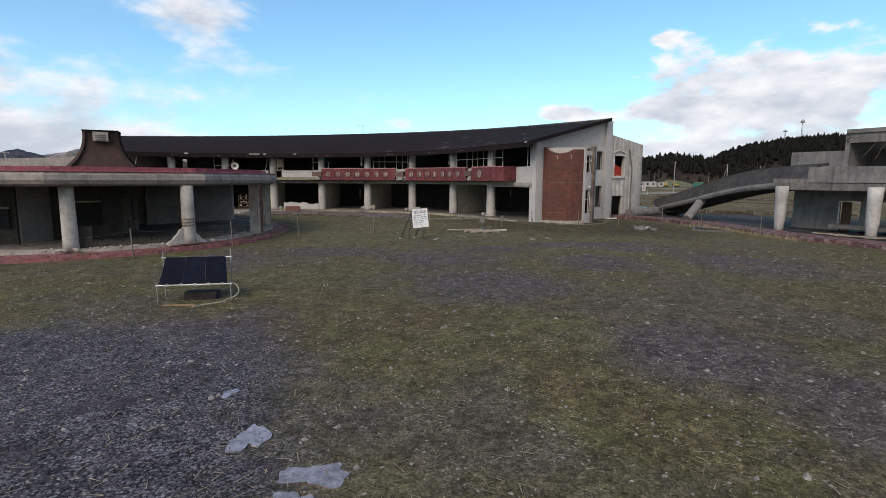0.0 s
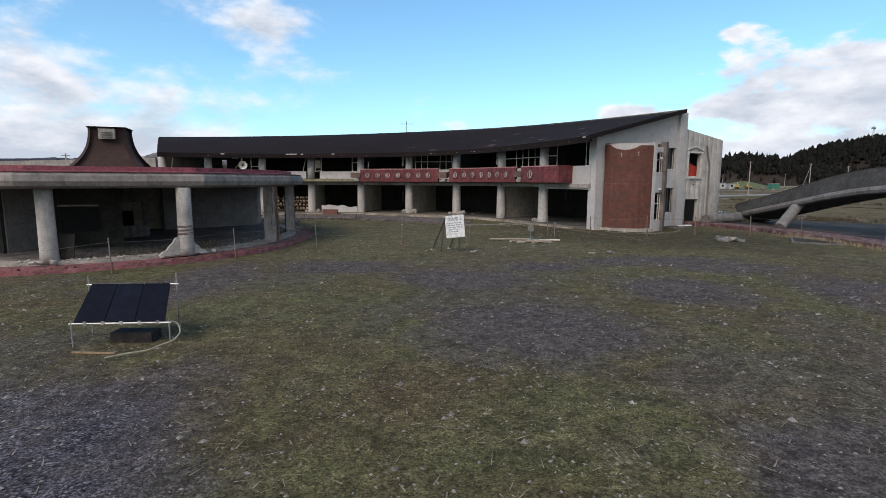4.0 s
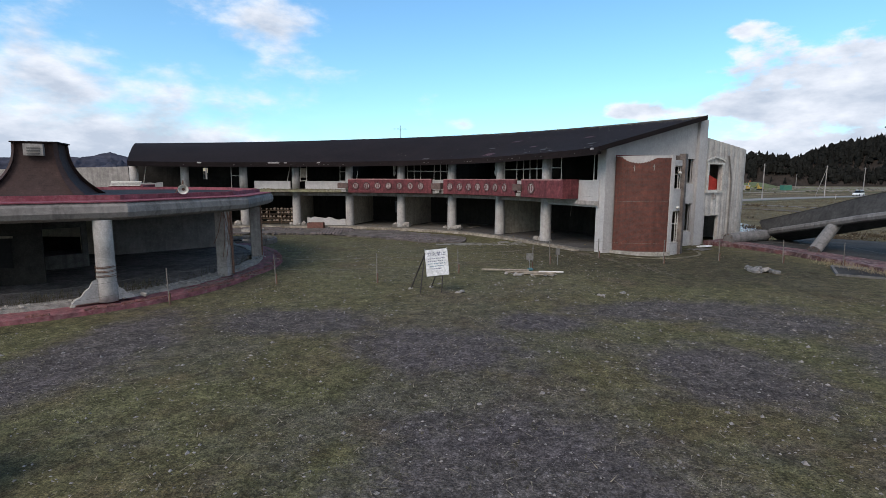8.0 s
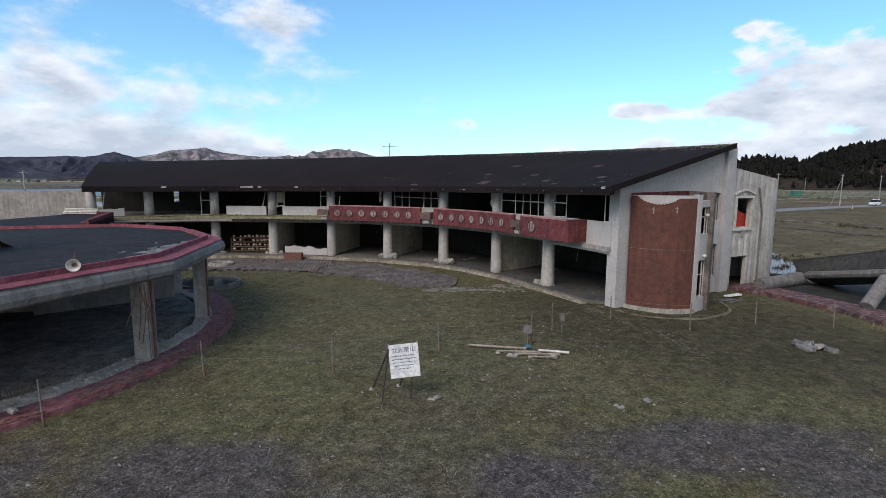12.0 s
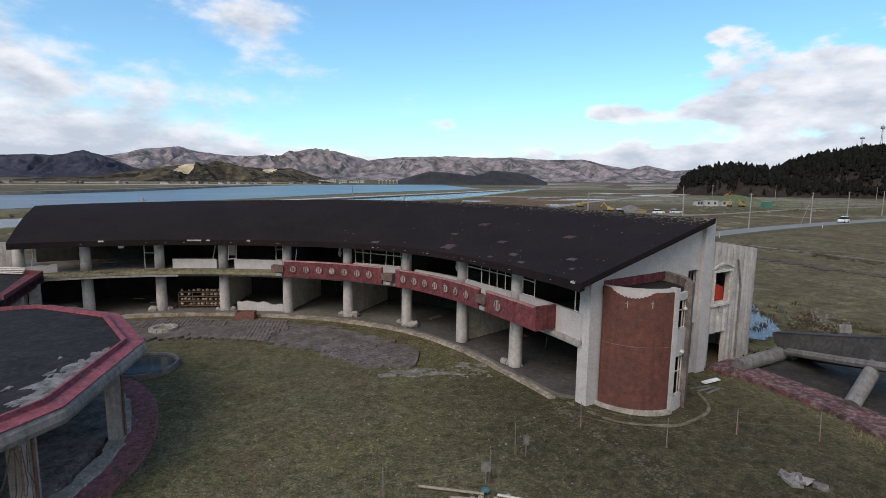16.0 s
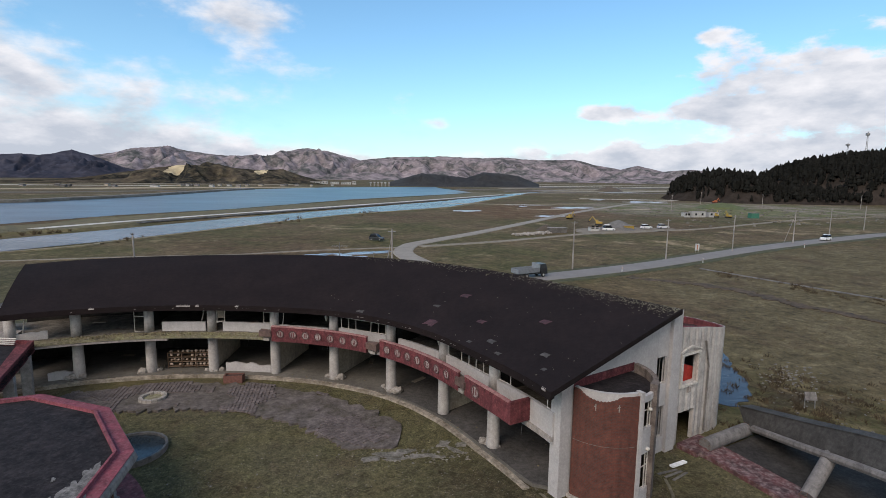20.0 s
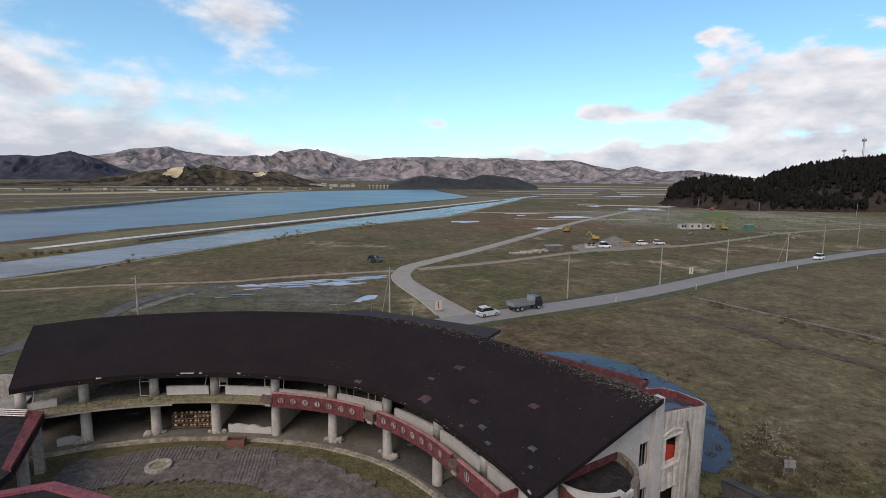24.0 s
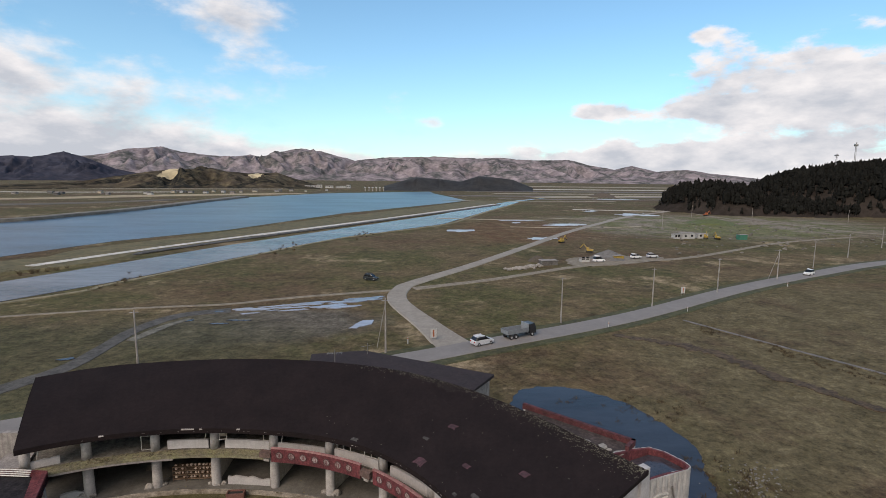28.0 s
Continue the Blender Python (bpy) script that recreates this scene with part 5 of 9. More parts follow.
    for a, w in ((-11.6, 10.45), (24, 10.1), (64, 9.9), (90, 9.5)):
        pier = thing("hall_pier", "flat grooved concrete pier of the hall", "column", "columns of the hall")
        m = Matrix.Translation(hall(a, w, 0)) @ Matrix.Rotation(radians(a), 4, "Z")
        for off in (-0.145, 0.145):
            bm = bm_new()
            box(bm, -0.24, 0.28, off - 0.13, off + 0.13, 0.05, 3.02, m)
            part("shaft", bm, CONCRETE, pier)
        bm = bm_new()
        rod(bm, m @ Vector((0.34, 0.1, 0.1)), m @ Vector((0.34, 0.1, 3.0)), 0.05, 8)
        part("pipe", bm, RUST, pier, "rusty down pipe")
    # bars torn out of the corner pier
    torn = thing("torn_bars", "dark torn reinforcing bars hanging beside a hall pier", "rebar")
    base = hall(-11.6, 10.85, 0)
    for k in range(7):
        p = base + Vector((rng.uniform(-0.15, 0.2), -0.45 + rng.uniform(-0.2, 0.2), 3.02))
        q = p + Vector((rng.uniform(-0.2, 0.2), rng.uniform(-0.25, 0.1), -rng.uniform(0.8, 1.6)))
        e = q + Vector((rng.uniform(-0.2, 0.2), rng.uniform(-0.2, 0.1), -rng.uniform(0.3, 1.0)))
        bm = bm_new()
        rod(bm, p, q, 0.016, 5)
        rod(bm, q, e, 0.014, 5)
        part("bar", bm, RUST, torn)
    for a, size in ((-46.5, 0.72), (-74.5, 0.45)):
        foot = thing("wrecked_footing", "stepped broken masonry round a hall column's foot", "rubble", "wrecked footings")
        for k, (r, z) in enumerate(((0.80, 0.16), (0.60, 0.40)) if a < -50 else ()):
            bm = bm_new()
            lathe(bm, [(r * size, 0), (r * size * 0.95, z * size * 0.6), (r * size * 0.75, z * size)], at=hall(a, 10.85 if a > -50 else 10.1, 0.13), n=9, wob=0.18)
            part("course", bm, RUBBLE, foot)
        for sgn, tall, wide in ((-1, 1.15, 0.85), (1, 0.95, 0.75)) if a > -50 else ():
            # a broken stub of wall either side of the shaft
            bm = bm_new()
            c = hall(a, 10.80 if a > -50 else 10.1, 0.13)
            tang = Vector((-math.sin(radians(a)), math.cos(radians(a)), 0)) * sgn
            out = Vector((math.cos(radians(a)), math.sin(radians(a)), 0)) * 0.14
            sweep(bm, [[c + tang * (0.22 + wide * size * 1.3 * f) - out, c + tang * (0.22 + wide * size * 1.3 * f) + out,
                        c + tang * (0.22 + wide * size * 1.3 * f) + out + Vector((0, 0, tall * size * h)), c + tang * (0.22 + wide * size * 1.3 * f) - out * 0.8 + Vector((0, 0, tall * size * h * 0.93))]
                       for f, h in ((0, 1.0), (0.18, 0.92), (0.3, 0.66), (0.5, 0.5), (0.62, 0.3), (0.85, 0.2), (1.0, 0.05))])
            part("wall_stub", bm, COLUMN, foot)
        for _ in range(8):
            bm = bm_new()
            lump(bm, hall(a + rng.uniform(-8, 8), 10.7 + rng.uniform(-0.5, 0.6), 0.12), rng.uniform(0.08, 0.2), rng)
            part("chunk", bm, RUBBLE, foot)
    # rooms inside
    # the dark walls carry the hall's inner shade in their colour
    for a0, a1, r, mat in ((84, 115, 4.2, BEIGE), (115, 205, 6.8, SHADE_DARK), (205, 262, 7.4, SHADE_DARK), (262, 300, 5.2, SHADE_DARK)):
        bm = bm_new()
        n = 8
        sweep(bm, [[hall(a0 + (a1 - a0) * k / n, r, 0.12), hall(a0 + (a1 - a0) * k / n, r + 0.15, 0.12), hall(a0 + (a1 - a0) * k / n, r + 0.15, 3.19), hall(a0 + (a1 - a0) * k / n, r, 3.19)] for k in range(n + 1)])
        struct("wall_hall", bm, mat, "plaster wall inside the hall", "wall")
    for p, q in ((Vector((-18.2, 30.55, 0)), Vector((-13.6, 34.75, 0))), (hall(262, 7.4), hall(262, 5.2))):
        bm = bm_new()
        d = (q - p).normalized()
        n = Vector((-d.y, d.x, 0)) * 0.07
        sweep(bm, [[e + n + Vector((0, 0, 0.12)), e - n + Vector((0, 0, 0.12)), e - n + Vector((0, 0, 3.19)), e + n + Vector((0, 0, 3.19))] for e in (p, q)])
        struct("wall_hall", bm, HALL_WALL, "plaster wall inside the hall", "wall")
    # a wall with a wide serving hatch, toned dark for the hall's inner shade
    p, q = Vector((-19.6, 24.45, 0)), Vector((-17.1, 26.85, 0))
    d = (q - p).normalized()
    n = Vector((-d.y, d.x, 0)) * 0.08
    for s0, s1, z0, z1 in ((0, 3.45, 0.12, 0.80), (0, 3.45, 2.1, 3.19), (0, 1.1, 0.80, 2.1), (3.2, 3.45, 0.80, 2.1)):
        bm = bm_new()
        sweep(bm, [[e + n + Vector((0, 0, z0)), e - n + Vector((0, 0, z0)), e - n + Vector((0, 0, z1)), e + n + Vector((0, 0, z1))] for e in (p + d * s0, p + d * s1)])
        struct("wall_hall", bm, CONCRETE_DARK, "plaster wall with a wide hatch inside the hall, toned dark for shade", "wall")
    # black panels stand in for the shade of openings in the wall
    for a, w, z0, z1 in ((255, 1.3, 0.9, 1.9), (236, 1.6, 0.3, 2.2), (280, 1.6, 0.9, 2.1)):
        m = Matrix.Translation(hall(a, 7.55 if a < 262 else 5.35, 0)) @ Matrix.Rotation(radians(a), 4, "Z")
        hole = thing("dark_hatch", "black panel for a shaded opening in the hall's inner wall", "hatch", "hatches inside the hall")
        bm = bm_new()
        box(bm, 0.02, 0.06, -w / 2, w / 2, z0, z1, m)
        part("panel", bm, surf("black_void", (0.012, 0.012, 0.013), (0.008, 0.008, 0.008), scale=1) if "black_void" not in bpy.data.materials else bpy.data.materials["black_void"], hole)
        bm = bm_new()
        box(bm, 0.0, 0.08, -w / 2 - 0.07, w / 2 + 0.07, z1, z1 + 0.08, m)
        part("lintel", bm, WOOD, hole)
    # loose things in the hall: a hanging pale panel, a leaning board, wire round a column
    board = thing("ceiling_board", "pale ceiling board hanging loose inside the hall", "board")
    bm = bm_new()
    box(bm, -1.35, 1.35, -0.025, 0.025, 0, 0.82, Matrix.Translation((-18.9, 26.95, 1.6)) @ Matrix.Rotation(radians(12), 4, "Z") @ Matrix.Rotation(radians(2), 4, "Y"))
    part("sheet", bm, BEIGE, board)
    for x, z in ((-19.9, 2.3), (-17.9, 2.3)):
        bm = bm_new()
        rod(bm, Vector((x, 26.95 + 0.21 * (x + 18.9), z)), Vector((x, 26.95 + 0.21 * (x + 18.9), 3.22)), 0.012, 5)
        part("hanger", bm, RUST, board)
    lean = thing("leaning_board", "dark weathered board leaning beside a hall column", "board")
    bm = bm_new()
    box(bm, -0.28, 0.28, -0.02, 0.02, 0, 1.05, Matrix.Translation(hall(-71.6, 10.1, 0.14)) @ Matrix.Rotation(radians(14), 4, "Z") @ Matrix.Rotation(radians(-12), 4, "X"))
    part("sheet", bm, SHADE_DARK, lean)
    coil = thing("wound_wire", "rusty wire wound round a hall column", "wire")
    c = hall(-46.0, 10.85, 0)
    bm = bm_new()
    turns = [c + Vector((0.335 * math.cos(k * 0.5), 0.335 * math.sin(k * 0.5), 0.95 + 0.0062 * k + 0.02 * math.sin(k * 0.23))) for k in range(76)]
    for p, q in zip(turns, turns[1:]):
        rod(bm, p, q, 0.012, 5)
    part("strand", bm, RUST, coil)
    # chimney: square, flaring out to its foot
    ch = thing("flared_chimney", "dark brown shingled chimney flaring out at its foot", "chimney")
    cx, cy = -18.5, 26.25
    prof = []
    for k in range(13):
        t = k / 12
        prof.append((0.89 + 1.22 * (1 - t) ** 2.5, 3.70 + 2.43 * t))
    bm = bm_new()
    m = Matrix.Translation((cx, cy, 0)) @ Matrix.Rotation(radians(20), 4, "Z")
    rings = []
    for r, z in prof:
        ring = []
        c = 0.16
        for sx, sy in ((1, 1), (-1, 1), (-1, -1), (1, -1)):
            e = r * c
            ring += [m @ Vector((sx * r - (sx * e if sx * sy > 0 else 0), sy * r - (0 if sx * sy > 0 else sy * e), z)),
                     m @ Vector((sx * r - (0 if sx * sy > 0 else sx * e), sy * r - (sy * e if sx * sy > 0 else 0), z))]
        rings.append(ring)
    sweep(bm, rings)
    part("shaft", bm, CHIMNEY_BRICK, ch)
    bm = bm_new()
    box(bm, -0.91, 0.91, -0.91, 0.91, 6.11, 6.17, m)
    part("cap", bm, ROOF, ch)
    bm = bm_new()
    box(bm, -0.36, 0.40, -1.06, -0.84, 5.52, 6.05, m)
    vent = part("vent_box", bm, CONCRETE, ch, "white louvred vent box")
    for z in (5.58, 5.70, 5.82):
        bm = bm_new()
        box(bm, -0.22, 0.28, -1.095, -1.065, z, z + 0.06, m)
        part("slat", bm, CONCRETE_DARK, vent)
    # loudspeaker horn on the parapet
    horn = thing("loudspeaker_horn", "white loudspeaker horn fixed to the red parapet", "loudspeaker")
    hp = Vector((-9.85, 22.25, 4.02))
    face = Vector((0.45, -0.9, -0.05)).normalized()
    rot = face.to_track_quat("Z", "Y").to_matrix().to_4x4()
    bm = bm_new()
    lathe(bm, [(0.05, -0.22), (0.055, -0.12), (0.08, 0.0), (0.12, 0.10), (0.185, 0.16), (0.20, 0.18), (0.18, 0.165), (0.06, 0.03)], at=hp + Vector((0, 0, 0.05)), n=18, m=rot)
    part("bell", bm, FRAME, horn, smooth=True)
    bm = bm_new()
    lathe(bm, [(0.05, -0.08), (0.06, 0.10)], at=hp + Vector((0, 0, 0.05)), n=12, m=rot)
    part("driver", bm, RUST, horn)
    bm = bm_new()
    rod(bm, hp + Vector((-0.1, 0.2, -0.1)), hp + Vector((-0.1, 0.2, 0.4)), 0.03)
    rod(bm, hp + Vector((-0.1, 0.2, 0.3)), hp + Vector((-0.5, 0.35, -0.12)), 0.02)
    part("bracket", bm, RUST, horn)
    # covered link from the hall to the left end of the main building
    link = [Vector((-21.7, 37.0, 0)), Vector((-21.8, 40.0, 0)), Vector((-25.4, 48.1, 0)), Vector((-29.5, 48.6, 0)), Vector((-31.0, 37.0, 0))]
    bm = bm_new()
    prism(bm, [tuple(p.xy) for p in link], 3.2, 3.70)
    struct("roof_link", bm, ROOF_FLAT, "flat black roof of the covered link", "roof")
    bm = bm_new()
    edge = [link[1], link[2], link[3]]
    ins = [Vector((-0.8, 0.3, 0)), Vector((-0.9, -0.45, 0)), Vector((0, -0.7, 0))]
    sweep(bm, [[p + Vector((0, 0, 3.1)), p + Vector((0, 0, 3.95)), p + q * 0.35 + Vector((0, 0, 3.95)), p + q * 0.4 + Vector((0, 0, 3.76)), p + q + Vector((0, 0, 3.76)), p + q + Vector((0, 0, 3.1))] for p, q in zip(edge, ins)])
    struct("parapet_link", bm, RED, "red parapet and gutter of the covered link", "parapet")
    for p in (Vector((-23.6, 43.2, 0)), Vector((-25.0, 46.6, 0)), Vector((-29.0, 47.5, 0))):
        post = thing("link_post", "concrete post under the covered link", "column", "posts of the link")
        bm = bm_new()
        box(bm, -0.3, 0.3, -0.3, 0.3, -0.4, 3.2, Matrix.Translation(p) @ Matrix.Rotation(radians(25), 4, "Z"))
        part("shaft", bm, CONCRETE, post)
    bm = bm_new()
    prism(bm, [(-30.3, 48.9), (-27.9, 49.0), (-28.8, 51.6), (-31.0, 51.5)], 3.5, 3.72)
    struct("slab_end", bm, CONCRETE, "pale concrete slab at the end of the main building", "floor")
    stack = thing("white_rail_stack", "stack of white metal rails lying on the link roof", "rails")
    for k in range(4):
        bm = bm_new()
        rod(bm, Vector((-29.3, 47.8 + 0.1 * k, 3.85 + 0.11 * k)), Vector((-26.4, 47.5 + 0.1 * k, 3.85 + 0.11 * k)), 0.05, 6)
        part("rail", bm, FRAME, stack)
    # long wall on the far left
    bm = bm_new()
    prism(bm, [(-62, 54.0), (-29.6, 51.2), (-29.4, 51.6), (-62, 54.4)], -0.4, lambda x, y: 5.6 + 0.02 * (x + 30))
    struct("wall_west", bm, CONCRETE, "long pale concrete wall of the west wing", "wall")
    # the round pool beside the ring of paving
    bm = bm_new()
    c = Vector((-13.8, 39.2, 0))
    sweep(bm, [[c + Vector((r * math.cos(t * 0.2618), r * math.sin(t * 0.2618), z)) for r, z in ((1.86, -0.3), (2.03, -0.3), (2.03, 0.12), (1.88, 0.12))] for t in range(24)], closed=True)
    struct("kerb_pool", bm, CONCRETE_DARK, "grey rim of a small round pool", "kerb")
    bm = bm_new()
    prism(bm, [(c.x + 1.88 * math.cos(t * 0.2618), c.y + 1.88 * math.sin(t * 0.2618)) for t in range(24)], -0.25, -0.02)
    struct("water_pool", bm, surf("still_dark_water", (0.050, 0.056, 0.058), (0.036, 0.042, 0.043), scale=1, rough=0.10, bump=0.0, spec=0.5), "dark still water in the round pool", "water")


build_hall()


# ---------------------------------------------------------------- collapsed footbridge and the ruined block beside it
DECK_DARK = surf("dark_deck_concrete", (0.062, 0.060, 0.058), (0.034, 0.033, 0.032), light=(0.10, 0.096, 0.09), scale=0.9, streak=0.4)


def build_bridge():
    br = thing("fallen_footbridge", "collapsed concrete footbridge, one end on the ground, broken columns under it", "footbridge")
    # stations from the fallen end up to the joint: lower edge, and the lean of the deck
    low = [Vector(p) for p in ((25.3, 40.4, 0.50), (25.8, 35.8, 1.45), (26.25, 31.8, 2.32), (26.6, 28.6, 2.82), (27.0, 24.6, 3.10))]
    top = [Vector(p) for p in ((25.5, 41.4, 1.20), (26.2, 36.8, 2.35), (26.8, 32.6, 3.50), (27.3, 29.2, 4.08), (27.9, 24.6, 4.33))]

    def band(name, mat, lo, hi, thick, label=""):
        bm = bm_new()
        rings = []
        for k in range(17):
            t = k / 4
            a, b = (Vector([smooth_at([p[i] for p in line], t) for i in range(3)]) for line in (lo, hi))
            n = (b - a).cross(Vector((0, 1, 0))).normalized() * thick
            rings.append([a, b, b + n, a + n])
        sweep(bm, rings)
        return part(name, bm, mat, br, label)

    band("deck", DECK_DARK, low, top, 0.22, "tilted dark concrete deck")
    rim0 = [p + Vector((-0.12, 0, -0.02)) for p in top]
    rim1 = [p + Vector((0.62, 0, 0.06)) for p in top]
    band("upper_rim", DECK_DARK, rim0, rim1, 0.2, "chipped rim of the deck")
    bm = bm_new()
    pts = [Vector([smooth_at([p[i] for p in low], k / 4) for i in range(3)]) + Vector((-0.28, 0, 0.0)) for k in range(1, 17)]
    sweep(bm, [[p + Vector((0.24 * math.cos(q * 0.785), 0, 0.24 * math.sin(q * 0.785))) for q in range(8)] for p in pts])
    part("edge_beam", bm, CONCRETE_MID, br, "rounded pale edge beam")
    und0 = [p + Vector((0.05, 0, -0.08)) for p in low]
    und1 = [p + Vector((1.5, 0.3, -0.75 + 0.12 * i)) for i, p in enumerate(low)]
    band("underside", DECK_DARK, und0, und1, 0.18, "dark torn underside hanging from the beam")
    # columns: one lying, one leaning
    for nm, a, b, lab in (("fallen_column", (21.3, 38.4, 0.22), (25.0, 40.1, 0.34), "round concrete column lying on the ground"), ("leaning_column", (23.95, 33.35, 0.1), (26.4, 34.72, 2.0), "round concrete column leaning under the bridge")):
        col = thing(nm, lab, "column", "broken bridge columns")
        bm = bm_new()
        rod(bm, a, b, 0.43 if nm[0] == "f" else 0.36, 16)
        part("shaft", bm, CONCRETE_MID, col, smooth=False)
        d = (Vector(b) - Vector(a)).normalized()
        for end, sgn in ((Vector(a), -1), (Vector(b), 1)):
            for k in range(7):
                bm = bm_new()
                ang = k * 0.9
                q = d.to_track_quat("Z", "Y").to_matrix() @ Vector((0.33 * math.cos(ang), 0.33 * math.sin(ang), 0))
                rod(bm, end + q, end + q * 1.25 + d * sgn * 0.28, 0.018, 4)
                part("rebar", bm, RUST, col)


build_bridge()


def build_right_block():
    # ground storey: paved strip, columns, recessed wall with a doorway
    bm = bm_new()
    prism(bm, [(20.2, 39.0), (21.0, 37.4), (22.6, 33.4), (23.2, 29.0), (23.0, 22.0), (24.6, 16.0), (29, 4), (31, 5), (26.4, 17), (24.9, 22.5), (25.2, 29.5), (24.4, 34.0), (22.6, 38.6), (21.4, 39.6)], -0.4, 0.02)
    struct("pavement_bridge", bm, RED_PAVE, "strip of worn red paving along the fallen footbridge", "pavement")
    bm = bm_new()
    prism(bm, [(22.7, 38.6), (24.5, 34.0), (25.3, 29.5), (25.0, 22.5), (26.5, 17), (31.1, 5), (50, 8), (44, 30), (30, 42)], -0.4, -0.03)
    struct("pavement_dark", bm, STONE_DARK, "dark slab beneath the fallen footbridge", "pavement")
    blk = thing("ruined_block", "ruined two-storey concrete block with open bays", "building")
    D = Vector((0.40, -0.917, 0))    # along its front, towards the camera
    B = Vector((0.917, 0.40, 0))     # into it
    O = Vector((26.6, 23.1, 0))

    def at(s, n, z):
        return O + D * s + B * n + Vector((0, 0, z))

    def slab(name, s0, s1, n0, n1, z0, z1, mat, label=""):
        bm = bm_new()
        sweep(bm, [[at(s, n0, z0), at(s, n1, z0), at(s, n1, z1), at(s, n0, z1)] for s in (s0, s1)])
        return part(name, bm, mat, blk, label)

    slab("balcony_edge", -0.6, 16, -0.35, 0.0, 3.25, 4.25, CONCRETE_MID, "stained concrete balcony edge")
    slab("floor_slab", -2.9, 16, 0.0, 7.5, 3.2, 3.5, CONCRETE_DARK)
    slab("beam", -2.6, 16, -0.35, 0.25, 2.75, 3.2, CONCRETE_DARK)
    slab("roof_slab", 0.9, 16, 0.7, 7.5, 6.35, 6.6, CONCRETE_MID)
    slab("roof_beam", 0.9, 16, 0.8, 1.2, 5.75, 6.35, CONCRETE_DARK)
    slab("end_wall", 0.85, 1.1, 0.8, 7.5, 3.5, 6.35, CONCRETE_MID)
    slab("upper_back_wall", -4.4, 16, 5.2, 5.45, 3.5, 5.5, CONCRETE_MID)
    for s in (4.0, 6.4, 9.0, 11.6):
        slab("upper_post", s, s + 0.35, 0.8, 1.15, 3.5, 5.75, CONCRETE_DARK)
    # recessed ground wall with an opening
    for s0, s1, z0, z1 in ((-2.9, 0.0, -0.3, 3.2), (0.0, 1.2, 2.0, 3.2), (1.2, 1.95, -0.3, 3.2), (1.95, 2.6, 2.0, 3.2), (2.6, 16, -0.3, 3.2)):
        slab("ground_wall", s0, s1, 3.0, 3.2, z0, z1, CONCRETE_MID)
    slab("door_frame", -0.04, 0.04, 2.95, 3.0, -0.1, 2.0, FRAME)
    slab("door_leaf", 0.05, 0.62, 3.25, 3.30, -0.1, 1.95, RUST, "dark door leaf standing ajar")
    slab("low_bench", 0.2, 7.5, 1.2, 2.4, 0.25, 0.5, CONCRETE_DARK)
    for s, n in ((-2.0, -0.55), (3.2, -0.55), (8.4, -0.55)):
        col = thing("block_column", "round concrete column with a frayed foot", "column", "columns of the ruined block")
        bm = bm_new()
        lathe(bm, [(0.30, -0.3), (0.29, 0.45), (0.35, 0.8), (0.37, 2.2), (0.40, 3.0)], at=at(s, n, 0), n=16)
        part("shaft", bm, COLUMN, col, smooth=True)
    for k in range(5):
        plank = thing("loose_plank", "grey plank lying on the paving", "plank", "planks by the ruined block")
        a = at(1.5 + k * 1.3, -1.6 - 0.3 * (k % 2), 0.08)
        bm = bm_new()
        box(bm, -0.9, 0.9, -0.1, 0.1, 0, 0.06, Matrix.Translation(a) @ Matrix.Rotation(radians(-60 + 23 * k), 4, "Z"))
        part("board", bm, WOOD, plank)
    # bent reinforcing bars
    reb = thing("bent_bars", "bent rusty bars sticking out of the block", "rebar")
    for k in range(6):
        bm = bm_new()
        rod(bm, at(2.4 + k * 0.5, 0.9, 5.7), at(2.0 + k * 0.6, 0.5, 4.9 - 0.2 * (k % 3)), 0.02, 4)
        part("bar", bm, RUST, reb)


build_right_block()


def bridge_grass():
    """Pale dry grass standing along the paving beside the fallen bridge."""
    rng = random.Random(71)
    v, f = [], []
    for _ in range(900):
        t = rng.random()
        x, y = 22.6 + 0.5 * t + rng.gauss(0, 0.35), 31.0 - 10.5 * t + rng.gauss(0, 0.3)
        z, h, a = ground_height(x, y), rng.uniform(0.12, 0.42), rng.uniform(0, 6.28)
        k = len(v)
        v.extend([(x - 0.012, y, z - 0.02), (x + 0.012, y, z - 0.02), (x + math.cos(a) * h * 0.5, y + math.sin(a) * h * 0.5, z + h)])
        f.append((k, k + 1, k + 2))
    me = bpy.data.meshes.new("dry_grass")
    me.from_pydata(v, [], f)
    me.materials.append(surf("pale_dry_grass", (0.30, 0.25, 0.16), (0.19, 0.155, 0.095), scale=2))
    tagged(new("dry_grass", me), "pale dry grass along the red paving", "grass", kind="stuff")


bridge_grass()


# ---------------------------------------------------------------- river, roads, hills
FZ = -0.36
ROAD = surf("grey_asphalt_far", (0.212, 0.196, 0.186), (0.178, 0.165, 0.157), light=(0.24, 0.222, 0.21), scale=0.12, fine=3, grime=0.07)
SIDE_ROAD = surf("pale_worn_road", (0.28, 0.252, 0.217), (0.23, 0.205, 0.175), scale=0.15, fine=2, grime=0.1)
TRACK = surf("dull_dirt_track", (0.235, 0.20, 0.155), (0.165, 0.14, 0.105), scale=0.3, fine=2)


